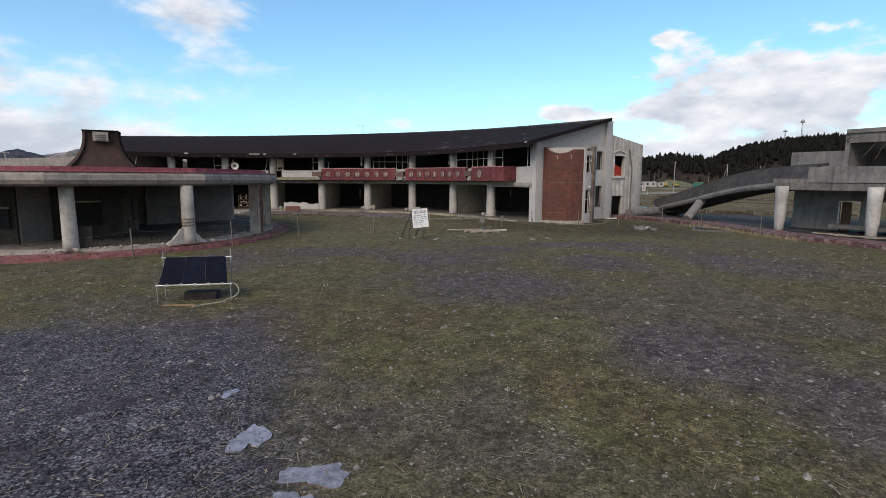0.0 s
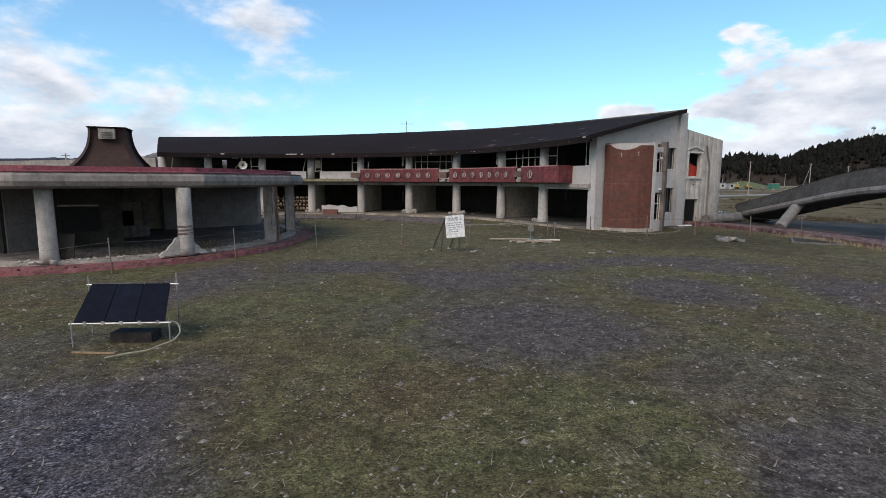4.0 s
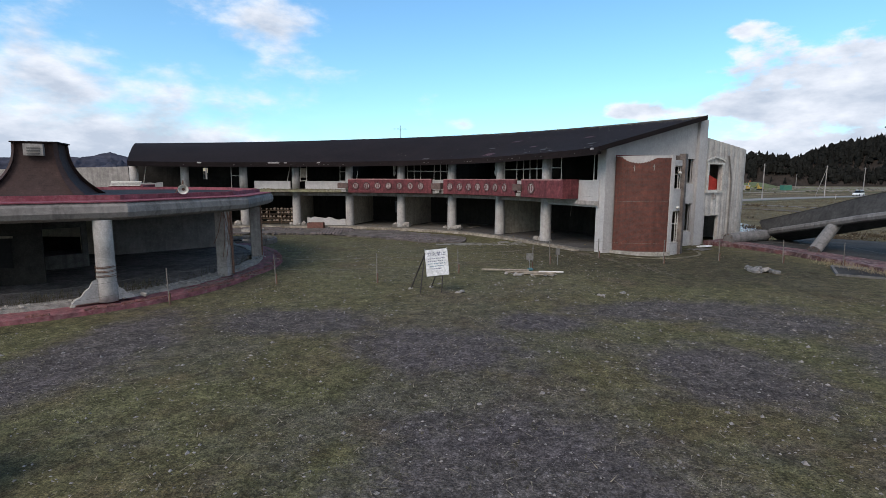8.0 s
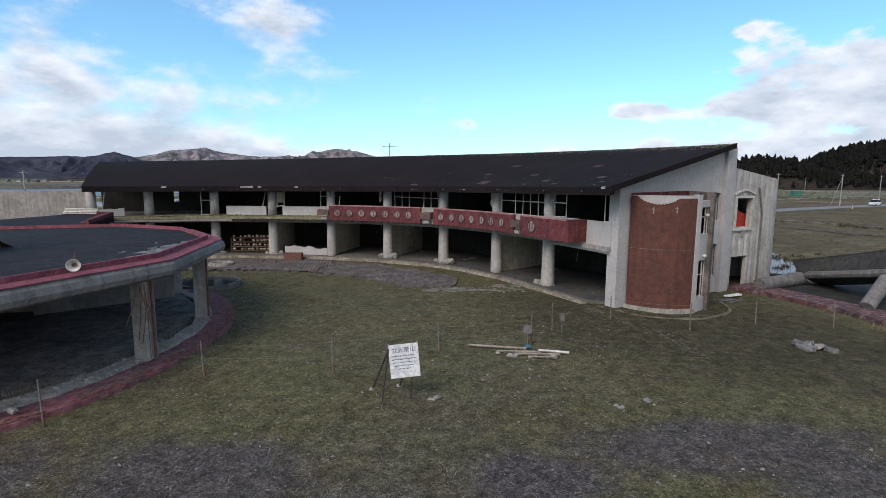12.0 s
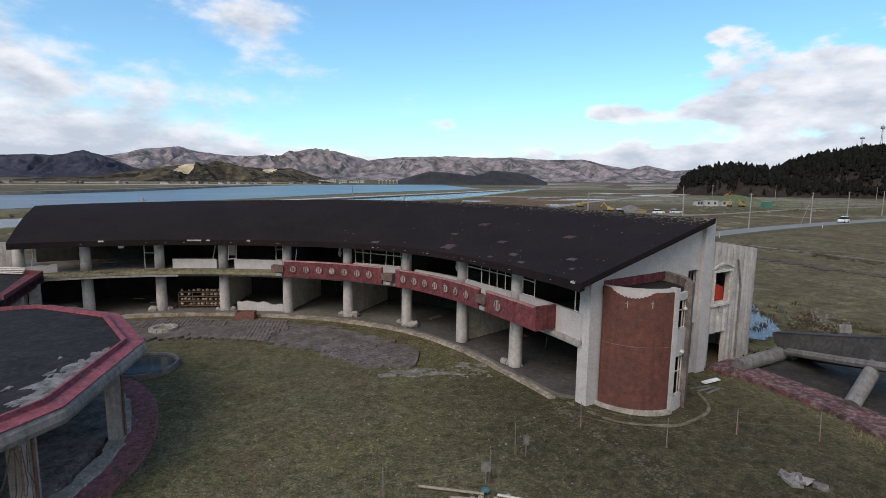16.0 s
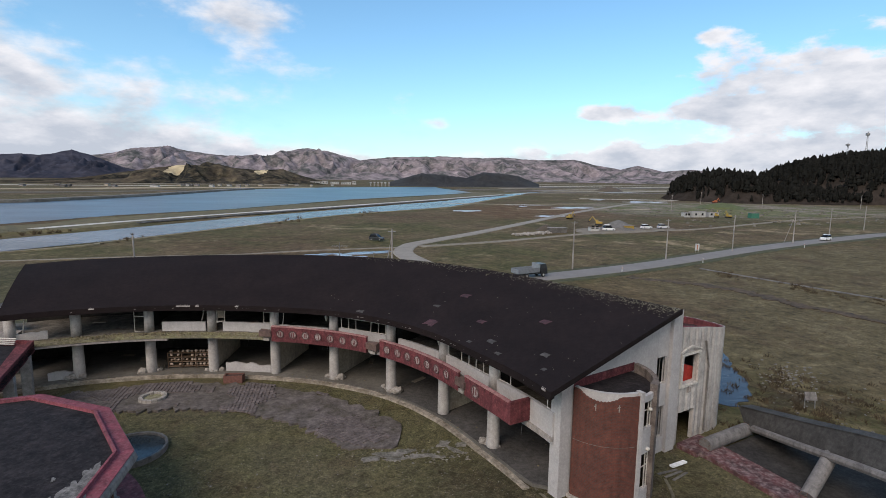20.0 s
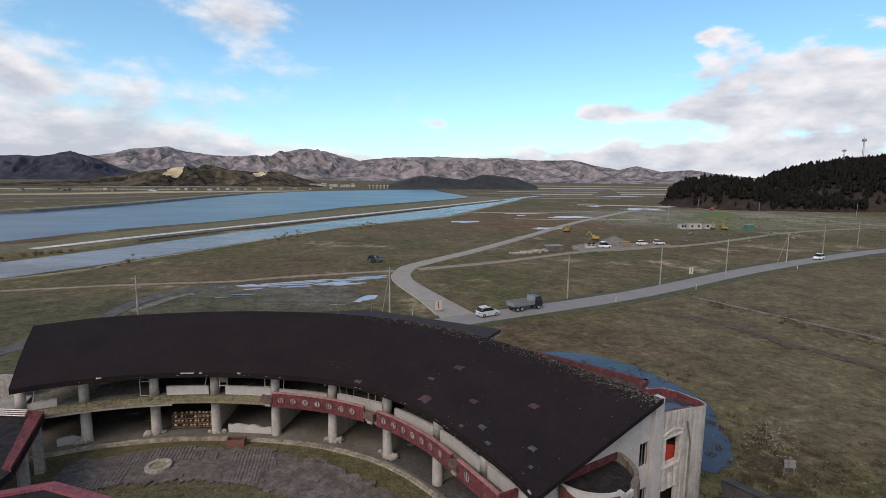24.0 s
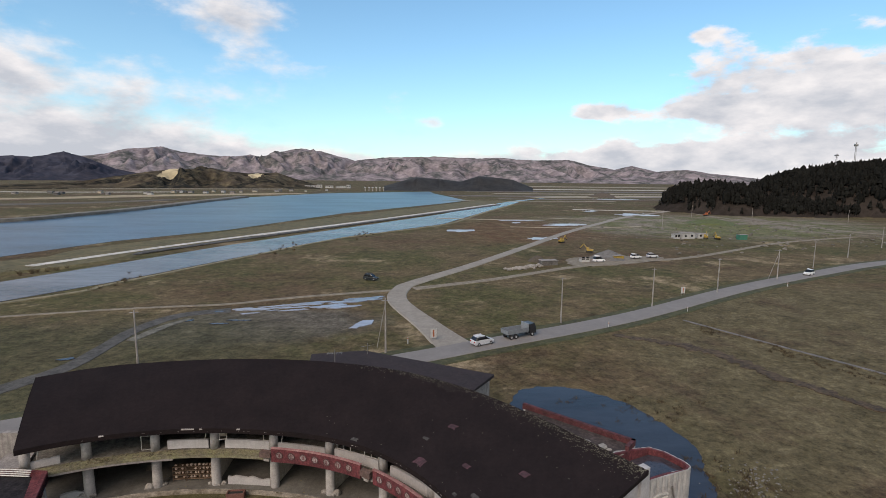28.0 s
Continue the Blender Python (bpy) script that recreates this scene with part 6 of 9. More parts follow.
def water_material(name, deep, rough, scale, waves, ior):
    m = bpy.data.materials.new(name)
    m.use_nodes = True
    nt = m.node_tree
    b = nt.nodes["Principled BSDF"]
    # long gusts and currents, their sheen put into the base colour as streaks
    mp, big, mx = nt.nodes.new("ShaderNodeMapping"), nt.nodes.new("ShaderNodeTexNoise"), nt.nodes.new("ShaderNodeMix")
    mp.inputs["Scale"].default_value = (0.012, 0.035, 1)
    big.inputs["Scale"].default_value, big.inputs["Detail"].default_value, big.inputs["Roughness"].default_value = 1.0, 9, 0.7
    mx.data_type = "RGBA"
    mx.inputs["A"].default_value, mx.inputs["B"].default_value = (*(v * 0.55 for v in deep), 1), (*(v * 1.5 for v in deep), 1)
    span = nt.nodes.new("ShaderNodeMapRange")
    span.inputs[1].default_value, span.inputs[2].default_value = 0.38, 0.62
    nt.links.new(mp.outputs[0], big.inputs["Vector"])
    nt.links.new(big.outputs["Fac"], span.inputs[0])
    nt.links.new(span.outputs[0], mx.inputs["Factor"])
    nt.links.new(mx.outputs["Result"], b.inputs["Base Color"])
    b.inputs["Roughness"].default_value, b.inputs["IOR"].default_value = rough, ior
    geo, n, bp = nt.nodes.new("ShaderNodeNewGeometry"), nt.nodes.new("ShaderNodeTexNoise"), nt.nodes.new("ShaderNodeBump")
    n.inputs["Scale"].default_value, n.inputs["Detail"].default_value = scale, 7
    n.inputs["Roughness"].default_value = 0.65
    bp.inputs["Strength"].default_value, bp.inputs["Distance"].default_value = waves, 0.12
    nt.links.new(geo.outputs["Position"], n.inputs["Vector"])
    nt.links.new(geo.outputs["Position"], mp.inputs[0])
    nt.links.new(n.outputs["Fac"], bp.inputs["Height"])
    nt.links.new(bp.outputs[0], b.inputs["Normal"])
    return m


# river, canal and shallows carry the sky's reflection in their base colour
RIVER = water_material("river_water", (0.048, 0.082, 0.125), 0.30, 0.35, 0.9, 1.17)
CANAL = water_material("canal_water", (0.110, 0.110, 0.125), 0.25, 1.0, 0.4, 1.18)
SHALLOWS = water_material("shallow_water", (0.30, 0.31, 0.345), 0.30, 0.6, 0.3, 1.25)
POND = water_material("pond_water", (0.034, 0.040, 0.054), 0.08, 1.2, 0.3, 1.25)


def sheet(name, pts, z, mat, label, category, wig=0.0, seed=0, sub=6):
    """A thin flat plate with a wandering outline."""
    rng = random.Random(seed)
    out = []
    n = len(pts)
    for i in range(n):
        p = [Vector(pts[(i + k) % n]) for k in (-1, 0, 1, 2)]
        for s in range(sub):
            t = s / sub
            q = 0.5 * (2 * p[1] + (p[2] - p[0]) * t + (2 * p[0] - 5 * p[1] + 4 * p[2] - p[3]) * t * t + (3 * p[1] - p[0] - 3 * p[2] + p[3]) * t ** 3) if wig else p[1].lerp(p[2], t)
            out.append((q.x + rng.uniform(-wig, wig), q.y + rng.uniform(-wig, wig)))
    bm = bm_new()
    vs = [bm.verts.new((x, y, z)) for x, y in out]
    bm.faces.new(vs)
    lo = [bm.verts.new((x, y, z - 0.25)) for x, y in out]
    for i in range(len(out)):
        bm.faces.new((vs[i], lo[i], lo[(i + 1) % len(out)], vs[(i + 1) % len(out)]))
    bmesh.ops.triangulate(bm, faces=bm.faces)
    return struct(name, bm, mat, label, category)


def strip(name, line, width, z, mat, label, category, height=0.0):
    """A road or bank along a line of (x, y); widths may differ along it."""
    bm = bm_new()
    rings = []
    n = len(line)
    fine = [(Vector((smooth_at([p[0] for p in line], k / 6), smooth_at([p[1] for p in line], k / 6), 0)), width if isinstance(width, (int, float)) else smooth_at(width, k / 6)) for k in range((n - 1) * 6 + 1)]
    for i, (p, w) in enumerate(fine):
        d = (fine[min(i + 1, len(fine) - 1)][0] - fine[max(i - 1, 0)][0]).normalized()
        s = Vector((-d.y, d.x, 0)) * w / 2
        rings.append([p + s * 1.15 + Vector((0, 0, z - 0.3)), p + s + Vector((0, 0, z + height)), p - s + Vector((0, 0, z + height)), p - s * 1.15 + Vector((0, 0, z - 0.3))])
    sweep(bm, rings)
    return struct(name, bm, mat, label, category)


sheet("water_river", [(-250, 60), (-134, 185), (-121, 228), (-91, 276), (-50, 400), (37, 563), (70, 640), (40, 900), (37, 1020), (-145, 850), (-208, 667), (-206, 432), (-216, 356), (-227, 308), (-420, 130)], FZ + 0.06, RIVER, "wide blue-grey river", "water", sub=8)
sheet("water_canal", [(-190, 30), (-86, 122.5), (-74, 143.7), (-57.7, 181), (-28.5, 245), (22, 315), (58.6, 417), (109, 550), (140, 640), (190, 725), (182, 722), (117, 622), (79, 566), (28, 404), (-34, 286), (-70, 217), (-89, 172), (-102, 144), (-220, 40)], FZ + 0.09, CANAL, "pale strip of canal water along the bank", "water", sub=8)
BANK = surf("bank_grass", (0.14, 0.115, 0.055), (0.095, 0.085, 0.04), light=(0.20, 0.16, 0.085), scale=0.08, fine=0.9, mix=0.8)
strip("bank_river", ((-240, 82), (-117, 163), (-104, 200), (-80, 248), (-40, 340), (32, 480), (98, 620)), (24, 24, 24, 24, 28, 34, 36), FZ + 0.2, BANK, "low grassy bank between river and canal", "bank", 0.5)
strip("road_bank", ((-109.3, 164), (-85.2, 217), (-30, 318), (28.7, 427.6), (90, 545)), (3.6, 3.6, 3.8, 4.2, 5), FZ + 0.72, surf("pale_bank_concrete", (0.56, 0.53, 0.49), (0.42, 0.40, 0.36), scale=0.1, fine=1.5), "pale concrete track along the bank", "road", 0.05)
strip("bank_canal", ((-180, 22), (-85, 120), (-72.5, 141.5), (-56, 179.5), (-27, 243.5), (23.5, 313.5), (60, 415.5), (110, 549)), (2.5, 1.6, 1.6, 1.6, 1.8, 2.2, 2.6, 3), FZ + 0.12, surf("reed_edge", (0.24, 0.20, 0.125), (0.15, 0.13, 0.075), scale=0.2, fine=1.2), "pale reedy edge of the canal", "bank", 0.12)
strip("bank_far", ((-300, 265), (-232, 312), (-221, 358), (-213, 434), (-214, 560), (-210, 670)), (9, 9, 9, 10, 12, 14), FZ + 0.2, surf("far_embankment", (0.20, 0.185, 0.16), (0.12, 0.105, 0.085), scale=0.05, fine=0.6), "long stone embankment on the far shore", "bank", 1.6)
strip("field_far", ((-620, 560), (-430, 590), (-330, 715), (-170, 840)), (30, 40, 60, 40), FZ + 0.1, surf("tan_stubble", (0.33, 0.265, 0.17), (0.24, 0.19, 0.12), scale=0.02, fine=0.3), "pale tan stubble field on the far shore", "field", 0.1)
strip("field_far", ((-700, 430), (-480, 430), (-330, 500), (-262, 600)), (24, 30, 30, 20), FZ + 0.1, surf("dark_paddy", (0.105, 0.085, 0.065), (0.07, 0.06, 0.05), scale=0.03, fine=0.3), "dark ploughed paddy beyond the river", "field", 0.1)
strip("field_tan", ((180, 760), (330, 820), (520, 860), (760, 900)), (30, 60, 60, 40), FZ + 0.1, surf("tan_works_ground", (0.36, 0.31, 0.23), (0.25, 0.21, 0.15), scale=0.02, fine=0.3), "pale levelled ground far off", "field", 0.1)
FLAT_TAN, FLAT_MUD, FLAT_PALE = surf("tan_flat", (0.30, 0.255, 0.19), (0.20, 0.165, 0.115), scale=0.015, fine=0.2), surf("purple_mud_flat", (0.155, 0.130, 0.128), (0.095, 0.08, 0.078), scale=0.02, fine=0.2), surf("pale_sand_flat", (0.50, 0.46, 0.40), (0.36, 0.32, 0.26), scale=0.02, fine=0.2)
for line, wide, mat, lab in ((((120, 700), (260, 690), (420, 720)), 16, FLAT_MUD, "purple-brown mud flat"), (((60, 800), (240, 810), (480, 800), (700, 830)), 34, FLAT_MUD, "purple-brown mud flat"), (((150, 930), (420, 940), (760, 960)), 40, FLAT_TAN, "tan stubble flat"),
                             (((110, 1080), (400, 1100), (800, 1120)), 60, FLAT_MUD, "purple-brown mud flat"), (((300, 1300), (620, 1320), (1000, 1300)), 70, FLAT_PALE, "pale sandy flat"), (((90, 1280), (220, 1290), (300, 1300)), 50, FLAT_TAN, "tan stubble flat"),
                             (((100, 1700), (600, 1750), (1200, 1700)), 150, FLAT_TAN, "tan stubble flat"), (((-900, 1000), (-640, 1010), (-420, 1060), (-260, 1120)), 46, FLAT_TAN, "tan stubble flat"), (((-820, 800), (-560, 800), (-380, 860)), 30, FLAT_PALE, "pale sandy flat"),
                             (((40, 640), (150, 620), (260, 650)), 9, FLAT_TAN, "tan stubble flat"), (((150, 470), (230, 455), (300, 470)), 7, FLAT_PALE, "pale sandy flat"), (((20, 360), (70, 352), (130, 372)), 3.5, FLAT_TAN, "tan stubble flat"), (((60, 300), (100, 296), (140, 306)), 2.5, FLAT_TAN, "tan stubble flat")):
    strip("field_flat", line, wide, FZ + 0.1, mat, lab + " far out on the plain", "field", 0.06)
strip("bank_stones", ((-105.5, 162.3), (-81.4, 215.3), (-26.2, 316.3), (32.5, 425.9), (93.8, 543.3)), (3.4, 3.4, 3.8, 4.4, 5), FZ + 0.52, surf("dark_revetment_stone", (0.105, 0.098, 0.090), (0.05, 0.047, 0.043), scale=0.3, fine=1.2, grime=0.4), "dark stone revetment below the bank track", "bank", 0.05)
MUD_TRACK = surf("wet_mud_track", (0.082, 0.076, 0.068), (0.050, 0.047, 0.043), light=(0.13, 0.122, 0.108), scale=0.4, fine=2.5, grime=0.4)
strip("track_mud", ((-56, 62), (-49.3, 75.6), (-46.3, 82.6), (-46.2, 92), (-46.2, 101), (-42.6, 110.5), (-34, 114.5)), (3.4, 3.2, 2.8, 2.6, 2.8, 3.2, 3.8), FZ + 0.03, MUD_TRACK, "grey muddy wheel track across the field", "road", 0.04)
strip("track_pale", ((-43.8, 94.5), (-42.8, 99.5), (-41.6, 104), (-39.5, 108)), (1.6, 1.9, 1.6, 1.0), FZ + 0.05, surf("pale_rutted_mud", (0.155, 0.145, 0.12), (0.085, 0.078, 0.062), scale=0.6, fine=3, grime=0.4), "pale rutted mud beside the wheel track", "road", 0.06)
strip("verge_road", ((-90, 42), (-40, 64), (2.3, 84.0), (15.2, 90.5), (47.5, 107), (88.6, 133.8), (128.6, 156), (172.5, 176.8), (260, 205)), 9.0, FZ + 0.05, surf("green_verge", (0.058, 0.062, 0.024), (0.040, 0.040, 0.018), light=(0.11, 0.095, 0.05), scale=0.15, fine=1.5, mix=0.8), "grassy green verge along the asphalt road", "verge", 0.06)
strip("road_main", ((-90, 42), (-40, 64), (2.3, 84.0), (15.2, 90.5), (47.5, 107), (88.6, 133.8), (128.6, 156), (172.5, 176.8), (260, 205)), 5.0, FZ + 0.14, ROAD, "grey asphalt road across the fields", "road", 0.06)
strip("road_side", ((11, 90), (7, 102), (0.5, 122), (1.0, 135), (5, 143.6), (23, 170), (50, 214), (85, 272), (125, 330), (168, 388), (260, 480)), (6.5, 5, 4.4, 4.2, 4, 3.8, 3.6, 3.6, 3.8, 4, 4), FZ + 0.12, SIDE_ROAD, "side road bending away towards the river", "road", 0.05)
strip("road_yard", ((-1, 133), (-5, 132), (-24, 125.5), (-36, 119.8), (-48, 117.6), (-61, 114.8), (-77, 110)), (1.8, 1.8, 1.6, 1.5, 1.3, 1.2, 1.2), FZ + 0.06, TRACK, "faint gravel track past the flooded ground", "road", 0.03)
strip("road_depot", ((4, 135), (12, 139), (28, 148), (54, 166), (76, 178), (105, 187), (172, 231), (226, 254)), (3, 2.8, 2.6, 2.8, 4, 2.6, 2.4, 2.4), FZ + 0.08, TRACK, "pale track to the depot", "road", 0.03)
sheet("pavement_depot", [(56, 171), (62, 168), (75, 172), (90, 180), (94, 187), (80, 190), (66, 188), (58, 182)], FZ + 0.08, TRACK, "pale gravelled ground of the depot", "pavement", wig=0.8, seed=30)
strip("road_works", ((300, 560), (268, 520), (236, 400), (246, 327), (258, 268), (330, 240)), 4, FZ + 0.08, TRACK, "dirt track round the works ground", "road", 0.04)
for nm, pts, sd in (("water_pond", [(18, 72), (24, 73), (29.5, 69), (32, 64), (33.2, 59.5), (33.2, 56), (31.6, 51), (30.2, 47.5), (27.4, 44.8), (25.5, 46.5), (24.2, 52), (20, 60), (16, 66)], 3),):
    sheet(nm, pts, FZ + 0.10, POND, "shallow flood water lying on the field", "water", wig=0.3, seed=sd)
# the pale base colour stands in for bright sky mirrored in the flood
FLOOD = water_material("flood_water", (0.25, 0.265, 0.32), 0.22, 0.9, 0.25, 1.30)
rng = random.Random(52)
for k in range(30):
    # ragged streaks of flood water, thickest towards the track
    f = (k + rng.random()) / 30
    cx, cy = -33 + 29 * f, 113.0 + 10.5 * f + rng.gauss(0, 2.6) * (0.6 + 0.5 * f)
    if cy > 115.5 + 11 * f:
        cy = 115.0 + 11 * f
    half, deep = rng.uniform(1.5, 4.2) * (0.7 + 0.5 * f), rng.uniform(0.35, 1.0) * (0.7 + 0.8 * f)
    half = min(half, -2.9 - cx) if cx + half > -2.9 else half
    if half < 0.8:
        continue
    pts = [(cx + half * math.cos(q * 0.449) * rng.uniform(0.8, 1.1) + 0.6 * deep * math.sin(q * 0.449), cy + 0.22 * half * math.cos(q * 0.449) + deep * math.sin(q * 0.449) * rng.uniform(0.45, 1.2)) for q in range(14)]
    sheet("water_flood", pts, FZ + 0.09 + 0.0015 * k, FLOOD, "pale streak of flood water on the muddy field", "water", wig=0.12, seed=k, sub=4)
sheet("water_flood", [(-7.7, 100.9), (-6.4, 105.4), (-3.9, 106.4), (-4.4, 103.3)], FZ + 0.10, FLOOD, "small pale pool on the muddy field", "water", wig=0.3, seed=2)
# shallow pools lying in streaks: centre, half length, half depth
for x, y, half, deep, sd in ((31, 278, 9.5, 9, 4), (69, 328, 3, 5, 8), (97, 315, 15, 8, 5), (64.5, 244, 7.5, 6.5, 6), (180, 407, 21, 20, 7), (159, 448, 8, 11, 14), (75, 345, 15, 3.2, 15), (290, 712, 40, 20, 9),
                             (-39.4, 106.8, 1.1, 0.8, 12), (-48.7, 85.8, 1.4, 0.8, 13), (-36, 113.5, 1.6, 0.6, 16), (-33, 104.5, 2.2, 0.5, 17), (-30, 106.8, 3.0, 0.5, 18)):
    rng = random.Random(sd)
    pts = []
    for k in range(14):
        q = 2 * math.pi * k / 14
        f = rng.uniform(0.45, 1.1)
        pts.append((x + half * f * math.cos(q) + deep * 0.25 * math.sin(q), y + deep * f * math.sin(q)))
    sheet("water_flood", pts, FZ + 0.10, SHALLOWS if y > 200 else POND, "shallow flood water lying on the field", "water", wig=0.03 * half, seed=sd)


def hills():
    def ridge_mesh(name, mat, label, pts, depth, rough, seed, nx=220, ny=18, kind="structure", bare=()):
        """A range seen from afar: a line of (x, y, height) with slopes before and behind it."""
        n = len(pts) - 1
        verts, faces = [], []
        for i in range(nx + 1):
            t = i / nx * n
            k = min(int(t), n - 1)
            f = t - k
            f = f * f * (3 - 2 * f)
            p = [pts[k][c] + (pts[k + 1][c] - pts[k][c]) * f for c in range(3)]
            away = Vector((p[0], p[1], 0)).normalized()
            for j in range(ny + 1):
                v = j / ny * 1.5
                h = p[2] * (v if v < 1 else 1 - (v - 1) * 1.2)
                q = Vector((p[0], p[1], 0)) - away * depth * (1 - v)
                r = noise.fractal(Vector((q.x / depth * 2.2 + seed, q.y / depth * 2.2, seed)), 1.1, 2.1, 5)
                g = 0.5 - abs(noise.noise(Vector((q.x / depth * 5.5 + seed + 1.2 * r, q.y / depth * 2.2, seed)))) * 2.4
                s_ = noise.fractal(Vector((q.x / depth * 16 + seed, q.y / depth * 16, 4.0)), 1.0, 2.0, 3)
                g += (0.22 - abs(noise.noise(Vector((q.x / depth * 12 + seed + 0.8 * r, q.y / depth * 4, seed + 3))))) * (1.0 if v < 0.8 else 0.25)
                crest = 1 - 0.95 * math.exp(-((v - 1) / 0.24) ** 2)
                h += p[2] * rough * ((r * 0.5 + g * 0.5) * min(1, v * 1.7) * crest + s_ * 0.035 * min(1, v * 2))
                verts.append((q.x, q.y, max(h, -1.5 if v < 0.05 else -0.3) + FZ))
        for i in range(nx):
            for j in range(ny):
                a = i * (ny + 1) + j
                faces.append((a, a + ny + 1, a + ny + 2, a + 1))
        me = bpy.data.meshes.new(name)
        me.from_pydata(verts, [], faces)
        me.materials.append(mat)
        for q in me.polygons:
            q.use_smooth = True
        for bx, by, br in bare:
            me.materials.append(CUT) if len(me.materials) < 2 else None
            for q in me.polygons:
                c = q.center
                if math.hypot((c.x - bx) / br, (c.y - by) / (br * 2.2)) < 1 + 0.5 * noise.noise(c * 0.05):
                    q.material_index = 1
        return tagged(new(name, me), label, "hills", kind=kind)

    CUT = surf("bare_hillside_cut", (0.55, 0.45, 0.28), (0.40, 0.33, 0.20), scale=0.02, fine=0.1, rough=1, bump=0)
    # distance haze is put into the pale mauve colour of the far woods
    far = surf("hazy_hill_wood", (0.245, 0.210, 0.222), (0.085, 0.089, 0.088), light=(0.36, 0.31, 0.31), scale=0.0085, fine=0.028, rough=1, bump=0, mix=0.75, spec=0, grime=0.4, patch=(0.42, 0.56))
    # headland woods, their colour darkened further for cloud shade
    mid = surf("mid_hill_wood", (0.072, 0.060, 0.046), (0.022, 0.023, 0.022), light=(0.15, 0.125, 0.078), scale=0.009, fine=0.07, rough=1, bump=0, mix=0.8, spec=0, grime=0.5, patch=(0.45, 0.55))
    # cloud shadow is put into this dark blue tone
    blue = surf("shadow_blue_hill", (0.060, 0.062, 0.082), (0.034, 0.038, 0.054), light=(0.10, 0.09, 0.105), scale=0.006, fine=0.03, rough=1, bump=0, spec=0)
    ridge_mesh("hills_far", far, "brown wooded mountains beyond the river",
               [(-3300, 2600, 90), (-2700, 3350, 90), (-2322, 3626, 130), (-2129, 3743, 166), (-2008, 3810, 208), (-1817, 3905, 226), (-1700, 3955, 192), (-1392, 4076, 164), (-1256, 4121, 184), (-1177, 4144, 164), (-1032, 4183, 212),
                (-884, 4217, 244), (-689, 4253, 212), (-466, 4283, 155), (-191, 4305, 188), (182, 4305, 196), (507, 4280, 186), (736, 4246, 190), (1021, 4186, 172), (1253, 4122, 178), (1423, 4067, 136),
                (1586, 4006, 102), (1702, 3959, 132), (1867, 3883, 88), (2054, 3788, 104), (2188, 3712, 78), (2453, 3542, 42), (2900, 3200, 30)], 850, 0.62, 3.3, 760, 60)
    ridge_mesh("hills_blue", blue, "hills at the river's far side, toned blue for cloud shadow", [(-2600, 1500, 60), (-2023, 2084, 84), (-1775, 2300, 96), (-1714, 2346, 104), (-1660, 2385, 98), (-1565, 2448, 126), (-1503, 2487, 104), (-1399, 2547, 52), (-1276, 2612, 20), (-1180, 2650, 2)], 420, 0.7, 8.1, 240, 40)
    ridge_mesh("hills_mid", mid, "low wooded headland by the river", [(-860, 1120, 2), (-740, 1195, 10), (-694, 1223, 19), (-613, 1266, 35), (-558, 1292, 43), (-477, 1324, 38), (-414, 1345, 33), (-348, 1364, 36), (-294, 1377, 18), (-240, 1387, 2)], 240, 0.85, 5.7, 260, 40, bare=((-568, 1255, 17), (-384, 1312, 13)))
    ridge_mesh("hills_mid_dark", surf("dark_pine_hill", (0.034, 0.034, 0.034), (0.020, 0.021, 0.023), scale=0.02, fine=0.1, rough=1, bump=0), "small dark wooded knolls on the far bank", [(-60, 1150, 8), (10, 1150, 30), (60, 1150, 26), (110, 1160, 20), (150, 1160, 34), (230, 1170, 26), (280, 1180, 6)], 90, 0.4, 2.2, 80, 10)
    return ridge_mesh


ridge_mesh = hills()


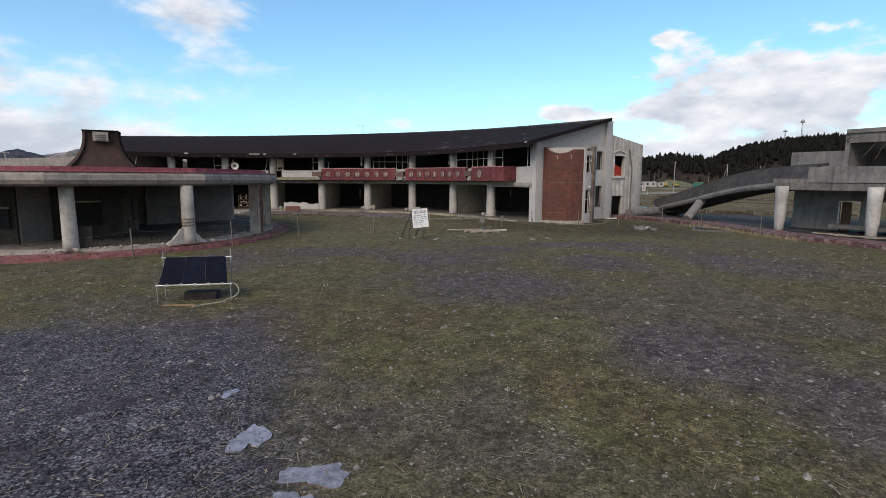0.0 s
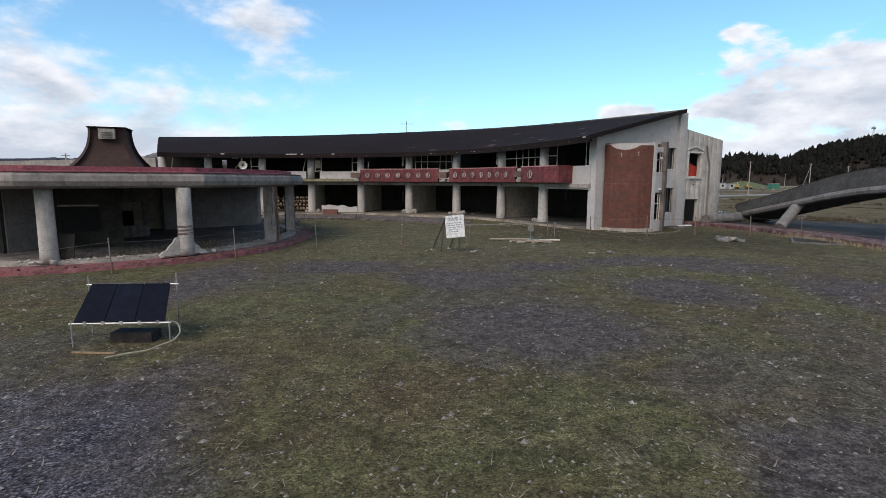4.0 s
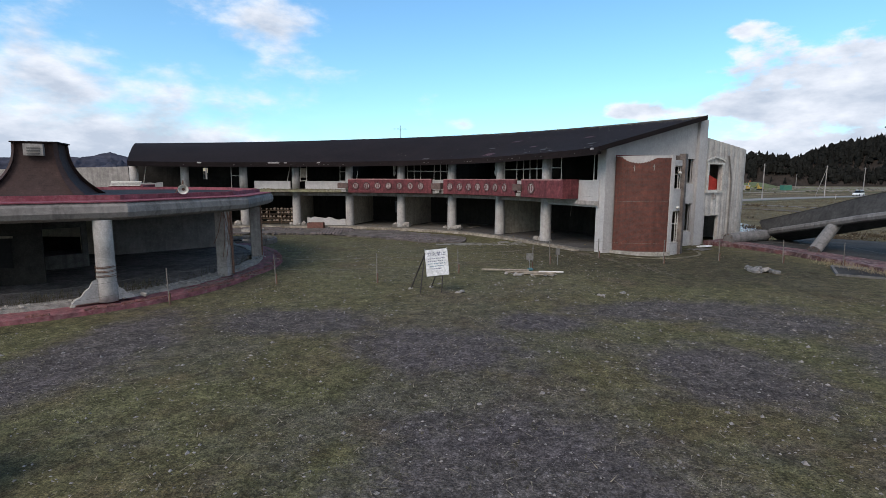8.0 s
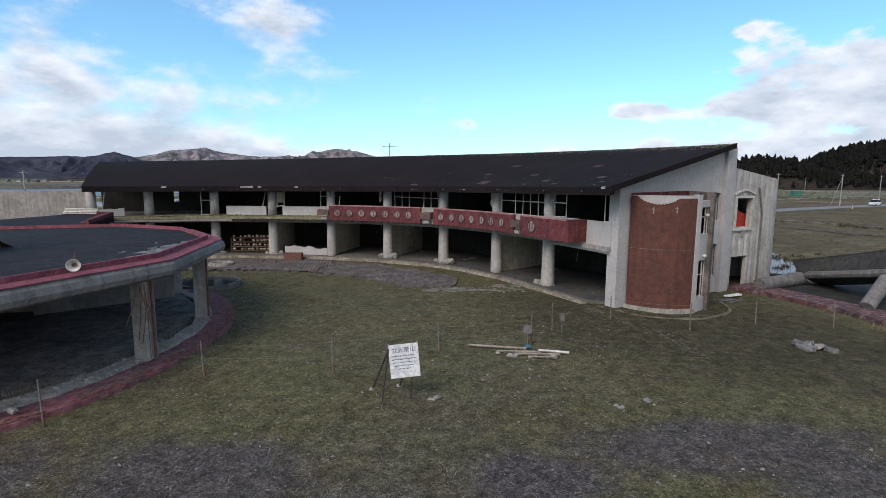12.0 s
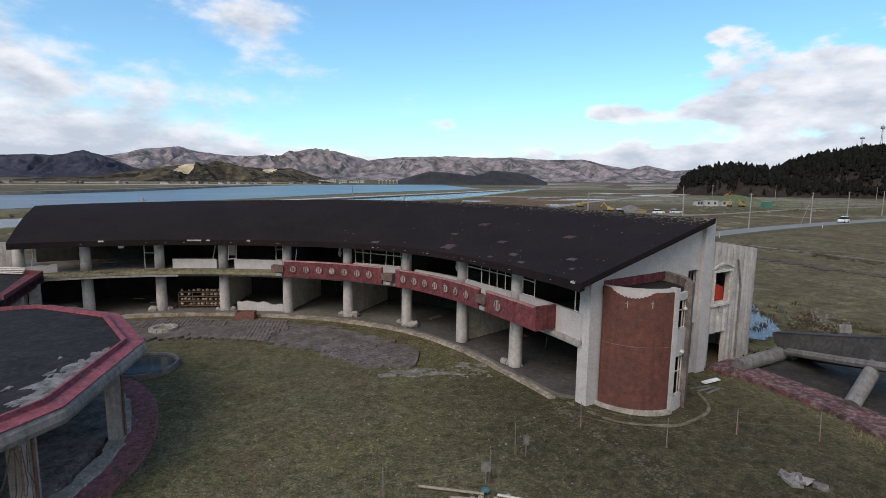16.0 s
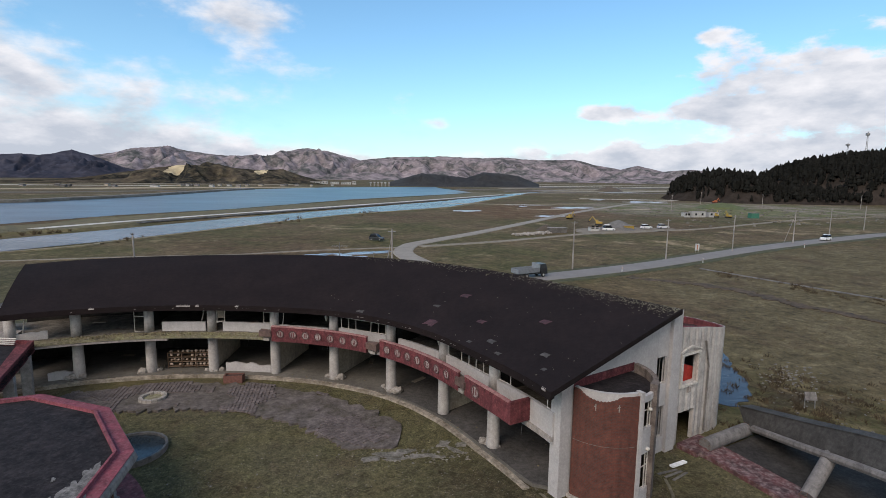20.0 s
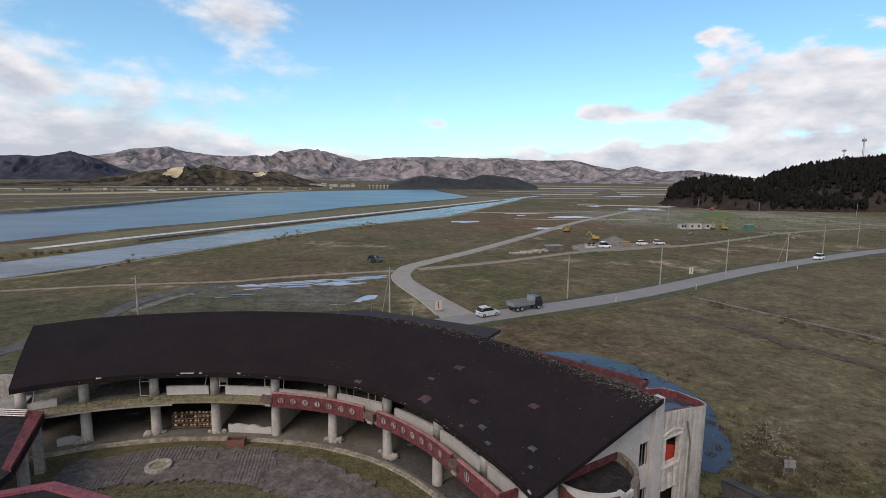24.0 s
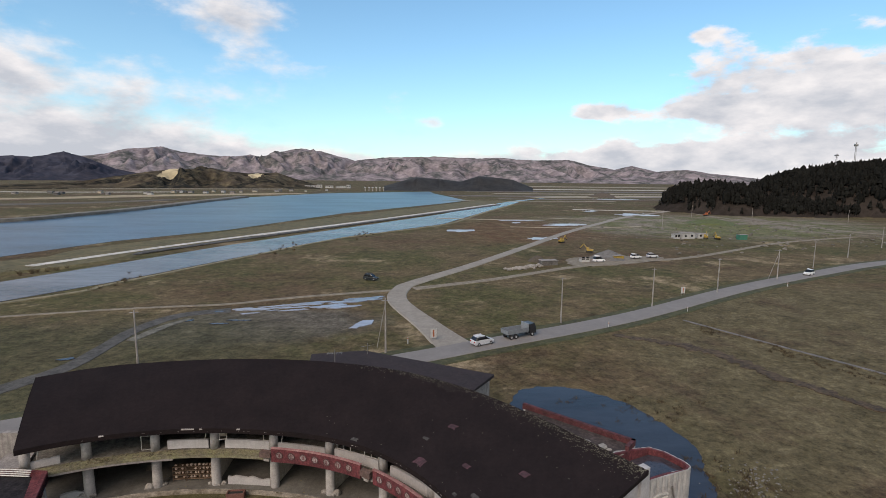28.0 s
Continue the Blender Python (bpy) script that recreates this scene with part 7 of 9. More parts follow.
# ---- the pine-covered hill on the right: ground form, then many trees
def pine_hill():
    def hill_h(x, y):
        """Two humps with a saddle between them."""
        h = 0.0
        for cx, cy, rx, ry, top in ((274, 462, 37, 60, 20), (470, 470, 152, 95, 41), (600, 520, 170, 120, 50), (330, 452, 70, 60, 8)):
            d = ((x - cx) / rx) ** 2 + ((y - cy) / ry) ** 2
            h = max(h, top * max(0, 1 - d) ** 0.45)
        return h

    bm = bm_new()
    n = 60
    x0, x1, y0, y1 = 205, 720, 355, 640
    grid = [[bm.verts.new((x0 + (x1 - x0) * i / n, y0 + (y1 - y0) * j / n, hill_h(x0 + (x1 - x0) * i / n, y0 + (y1 - y0) * j / n) + FZ - 0.2)) for i in range(n + 1)] for j in range(n + 1)]
    for j in range(n):
        for i in range(n):
            bm.faces.new((grid[j][i], grid[j][i + 1], grid[j + 1][i + 1], grid[j + 1][i]))
    struct("hill_pine", bm, surf("pine_floor", (0.040, 0.033, 0.029), (0.026, 0.022, 0.019), scale=0.05, fine=0.5, rough=1, spec=0), "dark wooded hill rising beside the fields", "hill", smooth=True)
    rng = random.Random(77)
    verts, faces, tv, tf = [], [], [], []
    count = 0
    for _ in range(60000):
        if count >= 8500:
            break
        x, y = rng.uniform(x0, x1), rng.uniform(y0, y1)
        h = hill_h(x, y)
        if h < 0.8 or (y > 520 and rng.random() < 0.6):
            continue
        count += 1
        tall = (rng.uniform(5.0, 9.5) if rng.random() < 0.9 else rng.uniform(9.5, 12)) * (0.8 if h < 6 else 1.0)
        base = h + FZ - 0.3
        wid = tall * rng.uniform(0.16, 0.27)
        lean = rng.uniform(-0.4, 0.4)
        tiers = 3
        if rng.random() < 0.35:
            # a round-headed crown, its outline uneven
            k0, m = len(verts), 6
            for fz, fr in ((0.18, 0.75), (0.48, 1.15), (0.76, 0.85)):
                for q in range(m):
                    rr = wid * 1.05 * fr * rng.uniform(0.7, 1.25)
                    a = 6.283 * (q + 0.5 * rng.random()) / m
                    verts.append((x + rr * math.cos(a), y + rr * math.sin(a), base + tall * (fz + rng.uniform(-0.06, 0.06))))
            verts.append((x + lean, y, base + tall * 0.93))
            for lv in range(2):
                faces += [(k0 + lv * m + q, k0 + lv * m + (q + 1) % m, k0 + lv * m + m + (q + 1) % m, k0 + lv * m + m + q) for q in range(m)]
            faces += [(k0 + 2 * m + q, k0 + 2 * m + (q + 1) % m, k0 + 3 * m) for q in range(m)]
            tiers = 0
        for t in range(tiers):
            zb, zt = base + tall * (0.22 + 0.24 * t), base + tall * (0.22 + 0.24 * t + 0.36)
            zt = min(zt, base + tall)
            r = wid * (1.0 - 0.2 * t) * rng.uniform(0.8, 1.15)
            k0 = len(verts)
            m = 6
            ph = rng.uniform(0, 1)
            for q in range(m):
                rr = r * rng.uniform(0.65, 1.2)
                verts.append((x + rr * math.cos(6.283 * (q + ph) / m), y + rr * math.sin(6.283 * (q + ph) / m), zb + rng.uniform(-0.5, 0.5)))
            verts.append((x + lean * t / tiers, y, zt))
            faces += [(k0 + q, k0 + (q + 1) % m, k0 + m) for q in range(m)]
        k0 = len(tv)
        for z, r in ((base, 0.22), (base + tall * 0.6, 0.12)):
            tv += [(x + r, y, z), (x - r * 0.5, y + r * 0.8, z), (x - r * 0.5, y - r * 0.8, z)]
        tf += [(k0 + q, k0 + (q + 1) % 3, k0 + 3 + (q + 1) % 3, k0 + 3 + q) for q in range(3)]
    wood = tagged(thing("pine_wood", "dense dark pine wood covering the hill", "wood", kind="stuff"))
    for nm, v, f, mat in (("crowns", verts, faces, surf("pine_needles", (0.016, 0.0165, 0.0145), (0.0085, 0.0092, 0.0085), light=(0.036, 0.031, 0.028), scale=0.15, fine=1.5, rough=1, bump=0, spec=0)), ("trunks", tv, tf, surf("pine_bark", (0.10, 0.085, 0.07), (0.06, 0.05, 0.045), scale=1))):
        me = bpy.data.meshes.new(nm)
        me.from_pydata(v, [], f)
        me.materials.append(mat)
        ob = new(nm, me)
        ob.parent = wood
        tagged(ob, kind="stuff")
    return hill_h


hill_h = pine_hill()


# ---------------------------------------------------------------- things in the yard
def gz(x, y):
    return ground_height(x, y)


def solar_panel():
    sp = thing("solar_panel", "dark blue folding solar panel leaning on a pipe frame", "solar panel")
    tl, tr, bl, br_ = Vector((-8.30, 8.60, 1.02)), Vector((-6.60, 8.70, 1.02)), Vector((-8.22, 7.80, 0.36)), Vector((-6.36, 7.92, 0.36))
    mat = surf("solar_cells", (0.006, 0.008, 0.016), (0.005, 0.006, 0.011), scale=2, rough=0.6, bump=0.05, spec=0.06)
    for k in range(3):
        a, b = k / 3 + 0.004, (k + 1) / 3 - 0.004
        q = [bl.lerp(br_, a), bl.lerp(br_, b), tl.lerp(tr, b), tl.lerp(tr, a)]
        n = (q[1] - q[0]).cross(q[3] - q[0]).normalized() * 0.03
        bm = bm_new()
        sweep(bm, [[q[0], q[1], q[1] + n, q[0] + n], [q[3], q[2], q[2] + n, q[3] + n]])
        part("panel", bm, mat, sp)
    for a, b in ((tl - Vector((0.12, 0, 0)), tr + Vector((0.18, 0, 0))), (bl - Vector((0.1, 0, 0.02)), br_ + Vector((0.12, 0, -0.02)))):
        bm = bm_new()
        rod(bm, a, b, 0.022, 8)
        part("pipe", bm, surf("aluminium_pipe", (0.45, 0.45, 0.46), (0.35, 0.35, 0.36), scale=3, rough=0.4, metal=0.7) if "aluminium_pipe" not in bpy.data.materials else bpy.data.materials["aluminium_pipe"], sp)
    for p in (tl + Vector((-0.08, 0, 0.2)), tr + Vector((0.14, 0, 0.25)), bl + Vector((-0.06, 0, 0.05)), br_ + Vector((0.08, 0, 0.05))):
        bm = bm_new()
        rod(bm, (p.x, p.y, gz(p.x, p.y) - 0.1), p, 0.02, 6)
        part("leg", bm, STEEL, sp)
    for k in range(5):
        bm = bm_new()
        p = bl.lerp(br_, 0.12 + 0.2 * k)
        box(bm, -0.03, 0.03, -0.03, 0.03, -0.05, 0.03, Matrix.Translation(p))
        part("clip", bm, bpy.data.materials["aluminium_pipe"], sp)
    case = thing("battery_case", "dark box lying under the solar panel", "box")
    bm = bm_new()
    box(bm, -0.45, 0.45, -0.2, 0.2, -0.04, 0.22, Matrix.Translation((-7.2, 8.25, gz(-7.2, 8.25))))
    part("case", bm, ROOF_FLAT, case)
    hose = thing("hose", "pale plastic hose curling from the panel over the ground", "hose")
    pts = [(-6.28, 7.95, 0.36), (-6.15, 8.0, 0.3), (-6.05, 7.9, 0.14), (-6.1, 7.7, 0.02), (-6.25, 7.5, -0.02), (-6.4, 7.25, -0.05), (-6.75, 7.05, -0.06), (-7.0, 6.85, -0.07)]
    bm = bm_new()
    rings = []
    for k in range(36):
        p = Vector([smooth_at([q[i] for q in pts], k / 35 * 7) for i in range(3)])
        n = Vector([smooth_at([q[i] for q in pts], k / 35 * 7 + 0.05) for i in range(3)]) - p
        q = n.to_track_quat("Z", "Y").to_matrix()
        rings.append([p + q @ Vector((0.02 * math.cos(j * 1.047), 0.02 * math.sin(j * 1.047), 0)) for j in range(6)])
    sweep(bm, rings)
    part("tube", bm, surf("cream_plastic", (0.30, 0.28, 0.20), (0.22, 0.20, 0.15), scale=3, rough=0.6), hose, smooth=True)
    st = thing("wooden_stick", "thin wooden lath lying before the panel", "stick")
    bm = bm_new()
    box(bm, -0.45, 0.45, -0.02, 0.02, 0.0, 0.03, Matrix.Translation((-7.55, 7.35, gz(-7.5, 7.3) + 0.01)) @ Matrix.Rotation(radians(-3), 4, "Z"))
    part("lath", bm, surf("tan_lath", (0.33, 0.23, 0.14), (0.25, 0.17, 0.10), scale=4), st)
    for ob in (sp, case, hose, st):
        ob.location.x = 0.05


solar_panel()


def warning_sign():
    sg = thing("warning_sign", "white board on two dark legs, lettered in Japanese", "sign")
    m = Matrix.Translation((0.48, 21.95, 0)) @ Matrix.Rotation(radians(6), 4, "Z") @ Matrix.Rotation(radians(-5), 4, "Y") @ Matrix.Translation((0, 0, 0.62))
    white = surf("enamel_white", (0.74, 0.74, 0.76), (0.66, 0.66, 0.68), scale=2, rough=0.4, bump=0.05)
    bm = bm_new()
    box(bm, -0.46, 0.46, 0.0, 0.02, 0.0, 1.08, m)
    part("board", bm, white, sg)
    ink = surf("navy_ink", (0.03, 0.035, 0.12), (0.02, 0.025, 0.09), scale=3, bump=0)
    cu = bpy.data.curves.new("title", "FONT")
    cu.body, cu.size, cu.align_x = "\u7acb\u5165\u7981\u6b62", 0.185, "CENTER"
    tmp = bpy.data.objects.new("title", cu)
    scene.collection.objects.link(tmp)
    me = bpy.data.meshes.new_from_object(tmp.evaluated_get(bpy.context.evaluated_depsgraph_get()))
    bpy.data.objects.remove(tmp)
    me.transform(m @ Matrix.Translation((0, -0.006, 0.83)) @ Matrix.Rotation(radians(90), 4, "X"))
    me.materials.clear()
    me.materials.append(ink)
    new("title", me).parent = sg
    teal = surf("teal_ink", (0.04, 0.16, 0.22), (0.03, 0.12, 0.18), scale=3, bump=0)
    for k, (w, mat) in enumerate(((0.36, ink), (0.37, ink), (0.36, teal), (0.30, teal), (0.20, ink))):
        n = 9
        z = 0.69 - k * 0.105
        for q in range(n):
            x0 = -w + 2 * w * q / n
            bm = bm_new()
            box(bm, x0, x0 + 2 * w / n * (0.55 + 0.25 * ((q * 7 + k * 3) % 5) / 4), -0.005, -0.001, z + 0.006 * (q % 3), z + 0.030 + 0.005 * (q % 2), m)
            part("text_bar", bm, mat, sg)
    dark = surf("dark_iron", (0.045, 0.038, 0.035), (0.03, 0.026, 0.025), scale=4, rough=0.6)
    for x0, bx, by in ((-0.42, -0.75, 23.0), (0.34, 0.12, 23.25)):
        a = m @ Vector((x0, 0.03, 1.0))
        bm = bm_new()
        rod(bm, a, (bx, by - 0.35, gz(bx, by) - 0.02), 0.028, 6)
        part("leg", bm, dark, sg)
        bm = bm_new()
        rod(bm, m @ Vector((x0, 0.03, 1.08)), (bx + 0.45, by - 1.25, gz(bx, by) - 0.02), 0.025, 6)
        part("prop", bm, dark, sg)
        bm = bm_new()
        lump(bm, (bx, by - 0.35, gz(bx, by)), 0.12, random.Random(int(by * 10)), 0.5)
        part("weight", bm, RUBBLE, sg, "stone weighing down a leg")
    for x0 in (-0.44, 0.44):
        bm = bm_new()
        rod(bm, m @ Vector((x0, -0.01, 1.09)), m @ Vector((x0, 0.04, 1.09)), 0.03, 8)
        part("bolt", bm, STEEL, sg)


warning_sign()


def fence():
    spots = ((-17.5, 12.8), (-12.7, 16.3), (-9.55, 20.1), (-6.75, 23.7), (-2.33, 24.0), (1.38, 26.6), (5.2, 27.5), (6.5, 29.4), (9.9, 31.7), (13.0, 29.9), (16.7, 31.0), (20.05, 30.4), (22.5, 29.1), (23.4, 24.0))
    tops = []
    rng = random.Random(9)
    wood = surf("weathered_stake", (0.17, 0.155, 0.14), (0.10, 0.09, 0.082), scale=5)
    for x, y in spots:
        post = thing("fence_post", "thin weathered fence stake with an iron shoe", "fence post", "rope fence")
        z = gz(x, y)
        h = rng.uniform(1.15, 1.4)
        t = Vector((x + rng.uniform(-0.05, 0.05), y + rng.uniform(-0.05, 0.05), z + h))
        bm = bm_new()
        rod(bm, (x, y, z - 0.1), t, 0.028, 6, 0.022)
        part("stake", bm, wood, post)
        bm = bm_new()
        rod(bm, (x + 0.03, y - 0.02, z - 0.05), (x + 0.035, y - 0.02, z + 0.45), 0.035, 5)
        part("shoe", bm, RUST, post)
        bm = bm_new()
        rod(bm, t - Vector((0.03, 0, 0.15)), t - Vector((-0.03, 0, 0.15)), 0.012, 5)
        part("hook", bm, STEEL, post)
        tops.append(t)
    for a, b in zip(tops, tops[1:]):
        for dz in (0.16, 0.62):
            rp = thing("fence_rope", "thin pale rope strung between the fence stakes", "rope", "rope fence")
            bm = bm_new()
            rings = []
            sag = 0.02 * (b - a).length
            for k in range(9):
                f = k / 8
                p = a.lerp(b, f) - Vector((0, 0, dz + sag * 4 * f * (1 - f)))
                rings.append([p + Vector((0, 0.004 * math.cos(j * 1.571), 0.004 * math.sin(j * 1.571))) for j in range(4)])
            sweep(bm, rings)
            part("strand", bm, ROPE, rp)
    for x, y, w in ((5.05, 27.3, 0.35), (6.9, 29.2, 0.22)):
        tag = thing("fence_reel", "dark reel hung on the fence", "reel", "reels on the fence")
        bm = bm_new()
        box(bm, -w / 2, w / 2, -0.05, 0.05, 0.55, 0.9, Matrix.Translation((x, y, gz(x, y))))
        part("drum", bm, CONCRETE_DARK, tag)
        bm = bm_new()
        rod(bm, (x, y, gz(x, y) - 0.05), (x, y, gz(x, y) + 0.6), 0.02, 5)
        part("stem", bm, STEEL, tag)


fence()


def debris():
    rng = random.Random(31)
    pile = thing("debris_pile", "small heap of pale planks, pipe and rubble on the grass", "debris")
    for a, b, r, mat in (((2.6, 27.15), (4.9, 26.55), 0.05, WOOD), ((3.7, 26.5), (5.3, 26.2), 0.04, WOOD), ((4.6, 26.2), (6.1, 25.9), 0.045, WOOD), ((5.4, 26.6), (6.5, 26.1), 0.05, FRAME), ((5.0, 25.9), (5.9, 25.6), 0.035, WOOD)):
        bm = bm_new()
        rod(bm, (*a, gz(*a) + r + 0.05), (*b, gz(*b) + r + 0.12), r, 6)
        part("plank", bm, mat, pile)
    for _ in range(26):
        x, y = 4.9 + rng.gauss(0, 0.7), 26.2 + rng.gauss(0, 0.32)
        bm = bm_new()
        lump(bm, (x, y, gz(x, y)), rng.uniform(0.05, 0.19), rng)
        part("chunk", bm, RUBBLE, pile)
    bm = bm_new()
    lump(bm, (5.0, 26.75, gz(5, 26.7) + 0.1), 0.22, rng)
    part("cloth", bm, surf("teal_cloth", (0.06, 0.14, 0.15), (0.04, 0.09, 0.10), scale=4), pile, "crumpled teal cloth")
    for cx, cy, n, s0, s1, lab in ((17.0, 27.2, 8, 0.12, 0.41, "heap of broken concrete slabs on the grass"), (6.9, 21.4, 3, 0.06, 0.14, "few pale stones on the grass"), (8.0, 22.0, 4, 0.06, 0.15, "few pale stones on the grass"), (1.3, 22.0, 3, 0.08, 0.16, "few pale stones on the grass")):
        hp = thing("stone_heap", lab, "rubble")
        for _ in range(n):
            x, y = cx + rng.gauss(0, s1 * 0.7), cy + rng.gauss(0, s1 * 0.5)
            bm = bm_new()
            if s1 > 0.4:
                m = Matrix.Translation((x, y, gz(x, y) + 0.1)) @ Euler((rng.uniform(-.4, .4), rng.uniform(-.4, .4), rng.uniform(0, 3))).to_matrix().to_4x4()
                box(bm, -rng.uniform(.12, .4), rng.uniform(.12, .4), -0.15, 0.15, -0.07, 0.07, m)
            else:
                lump(bm, (x, y, gz(x, y)), rng.uniform(s0, s1), rng)
            part("piece", bm, RUBBLE_GREY if rng.random() < 0.6 else CONCRETE, hp)
    # flat broken slabs near the building
    sunk = surf("sunk_slab", (0.20, 0.185, 0.165), (0.085, 0.08, 0.062), light=(0.30, 0.28, 0.25), scale=1.6, fine=8, grime=0.4)
    for x, y, w, d, a in ((0.7, 38.0, 0.7, 0.3, 10), (1.8, 38.5, 1.0, 0.32, -5), (2.7, 38.9, 0.7, 0.3, 12), (3.5, 38.3, 0.9, 0.28, 8), (4.5, 38.25, 0.7, 0.22, -12), (2.2, 38.0, 0.8, 0.2, 6), (5.1, 39.7, 0.6, 0.4, 40), (5.8, 39.0, 0.7, 0.25, -40), (6.2, 39.6, 0.45, 0.3, 20)):
        sl = thing("broken_slab", "thin pale broken concrete slab flush with the grass", "slab", "broken slabs in the yard")
        bm = bm_new()
        pts = [(w * math.cos(t) * rng.uniform(0.5, 1.15), d * math.sin(t) * rng.uniform(0.5, 1.2)) for t in [q * 0.3696 for q in range(17)]]
        m = Matrix.Translation((x, y, 0)) @ Matrix.Rotation(radians(a), 4, "Z")
        prism(bm, [tuple((m @ Vector((px, py, 0))).xy) for px, py in pts], -0.3, gz(x, y) + 0.045)
        part("slab", bm, sunk, sl)
    crumbs = thing("slab_crumbs", "pale crumbs of concrete round the broken slabs", "rubble", kind="stuff")
    bm = bm_new()
    for _ in range(150):
        x, y = rng.uniform(0.2, 6.6), 38.4 + rng.gauss(0, 0.45)
        lump(bm, (x, y, gz(x, y) - 0.02), rng.uniform(0.03, 0.12), rng, 0.4)
    part("pieces", bm, sunk, crumbs)
    # planter box, white board, timber bed, tower kerb
    pb = thing("planter_box", "red-brown concrete planter before the building", "planter")
    m = Matrix.Translation((-11.5, 50.2, gz(-11.5, 50.2))) @ Matrix.Rotation(radians(2), 4, "Z")
    for x0, x1, y0, y1 in ((-0.75, 0.75, -0.35, -0.25), (-0.75, 0.75, 0.25, 0.35), (-0.75, -0.65, -0.25, 0.25), (0.65, 0.75, -0.25, 0.25)):
        bm = bm_new()
        box(bm, x0, x1, y0, y1, -0.1, 0.62, m)
        part("side", bm, surf("terracotta", (0.16, 0.075, 0.06), (0.11, 0.055, 0.045), scale=2) if "terracotta" not in bpy.data.materials else bpy.data.materials["terracotta"], pb)
    bm = bm_new()
    box(bm, -0.65, 0.65, -0.25, 0.25, 0.0, 0.5, m)
    part("soil", bm, STONE_DARK, pb)
    wb = thing("white_board", "long white board lying by the tower", "board")
    bm = bm_new()
    box(bm, -0.62, 0.62, -0.13, 0.13, 0.0, 0.08, Matrix.Translation((18.85, 36.9, gz(18.7, 36.4) + 0.12)) @ Matrix.Rotation(radians(24), 4, "Z"))
    part("board", bm, surf("clean_white_board", (0.75, 0.76, 0.76), (0.66, 0.67, 0.67), scale=2, rough=0.5, bump=0.05), wb)
    pl = thing("loose_plank", "grey planks lying under the white board", "plank")
    for k in range(3):
        bm = bm_new()
        box(bm, -0.7, 0.7, -0.07, 0.07, 0, 0.04, Matrix.Translation((17.9 + 0.25 * k, 36.3 - 0.25 * k, gz(18, 36) + 0.01 + 0.01 * k)) @ Matrix.Rotation(radians(18 + 7 * k), 4, "Z"))
        part("board", bm, CONCRETE_DARK, pl)
    bed = thing("timber_bed", "timber-edged bed of dark soil", "bed")
    m = Matrix.Translation((22.0, 27.2, gz(22, 27.2))) @ Matrix.Rotation(radians(-33), 4, "Z")
    for x0, x1, y0, y1 in ((-1.2, 1.2, -1.6, -1.48), (-1.2, 1.2, 1.48, 1.6), (-1.2, -1.08, -1.48, 1.48), (1.08, 1.2, -1.48, 1.48)):
        bm = bm_new()
        box(bm, x0, x1, y0, y1, -0.1, 0.13, m)
        part("edge", bm, CONCRETE_DARK, bed)
    bm = bm_new()
    box(bm, -1.07, 1.07, -1.47, 1.47, -0.1, 0.05, m)
    part("soil", bm, STONE_DARK, bed)
    bm = bm_new()
    rings = []
    for k in range(29):
        a = radians(205 - 175 * k / 28)
        r = 3.7 + 0.06 * math.sin(k * 0.9)
        c = gab(2.9, 0.15)
        q = GDIR * math.cos(a) + GOUT * math.sin(a)
        h = gz(c.x, c.y) + 0.06 + rng.uniform(-0.05, 0.05)
        rings.append([c + q * r + Vector((0, 0, -0.4)), c + q * (r + 0.18) + Vector((0, 0, -0.4)), c + q * (r + 0.16) + Vector((0, 0, h)), c + q * r + Vector((0, 0, h))])
    sweep(bm, rings)
    struct("kerb_tower", bm, surf("dark_mossy_kerb", (0.15, 0.135, 0.10), (0.07, 0.062, 0.04), scale=0.9, fine=7, grime=0.4), "low broken curved kerb round the stair tower", "kerb")
    # trail of rubble towards the camera from the tower
    trail = thing("rubble_trail", "trail of broken paving running out over the grass", "rubble", kind="stuff")
    bm = bm_new()
    for _ in range(230):
        t = rng.random() ** 1.4
        x, y = 9.4 + 2.9 * t + rng.gauss(0, 0.3), 33.6 - 7.4 * t + rng.gauss(0, 0.3)
        lump(bm, (x, y, gz(x, y) - 0.03), rng.uniform(0.04, 0.12), rng, 0.4)
    part("pieces", bm, surf("mossy_broken_paver", (0.095, 0.080, 0.062), (0.055, 0.048, 0.032), scale=1.2), trail)
    for cx, cy, r in ((-16.25, 46.75, 0.95),):
        wl = thing("well_ring", "round pale concrete well ring set in the paving", "well", "well rings")
        n = 16
        for k in range(n):
            bm = bm_new()
            a0, a1 = 2 * math.pi * k / n + 0.02, 2 * math.pi * (k + 1) / n - 0.02
            h = 0.08 + rng.uniform(-0.03, 0.03)
            sweep(bm, [[Vector((cx + q * math.cos(a), cy + q * math.sin(a), z)) for q, z in ((r - 0.28, -0.2), (r + 0.02, -0.2), (r, h), (r - 0.26, h))] for a in (a0, a1)])
            part("stone", bm, RUBBLE, wl)
        bm = bm_new()
        prism(bm, [(cx + (r - 0.27) * math.cos(k * 0.3927), cy + (r - 0.27) * math.sin(k * 0.3927)) for k in range(16)], -0.3, -0.08)
        part("fill", bm, MOSS, wl)


debris()


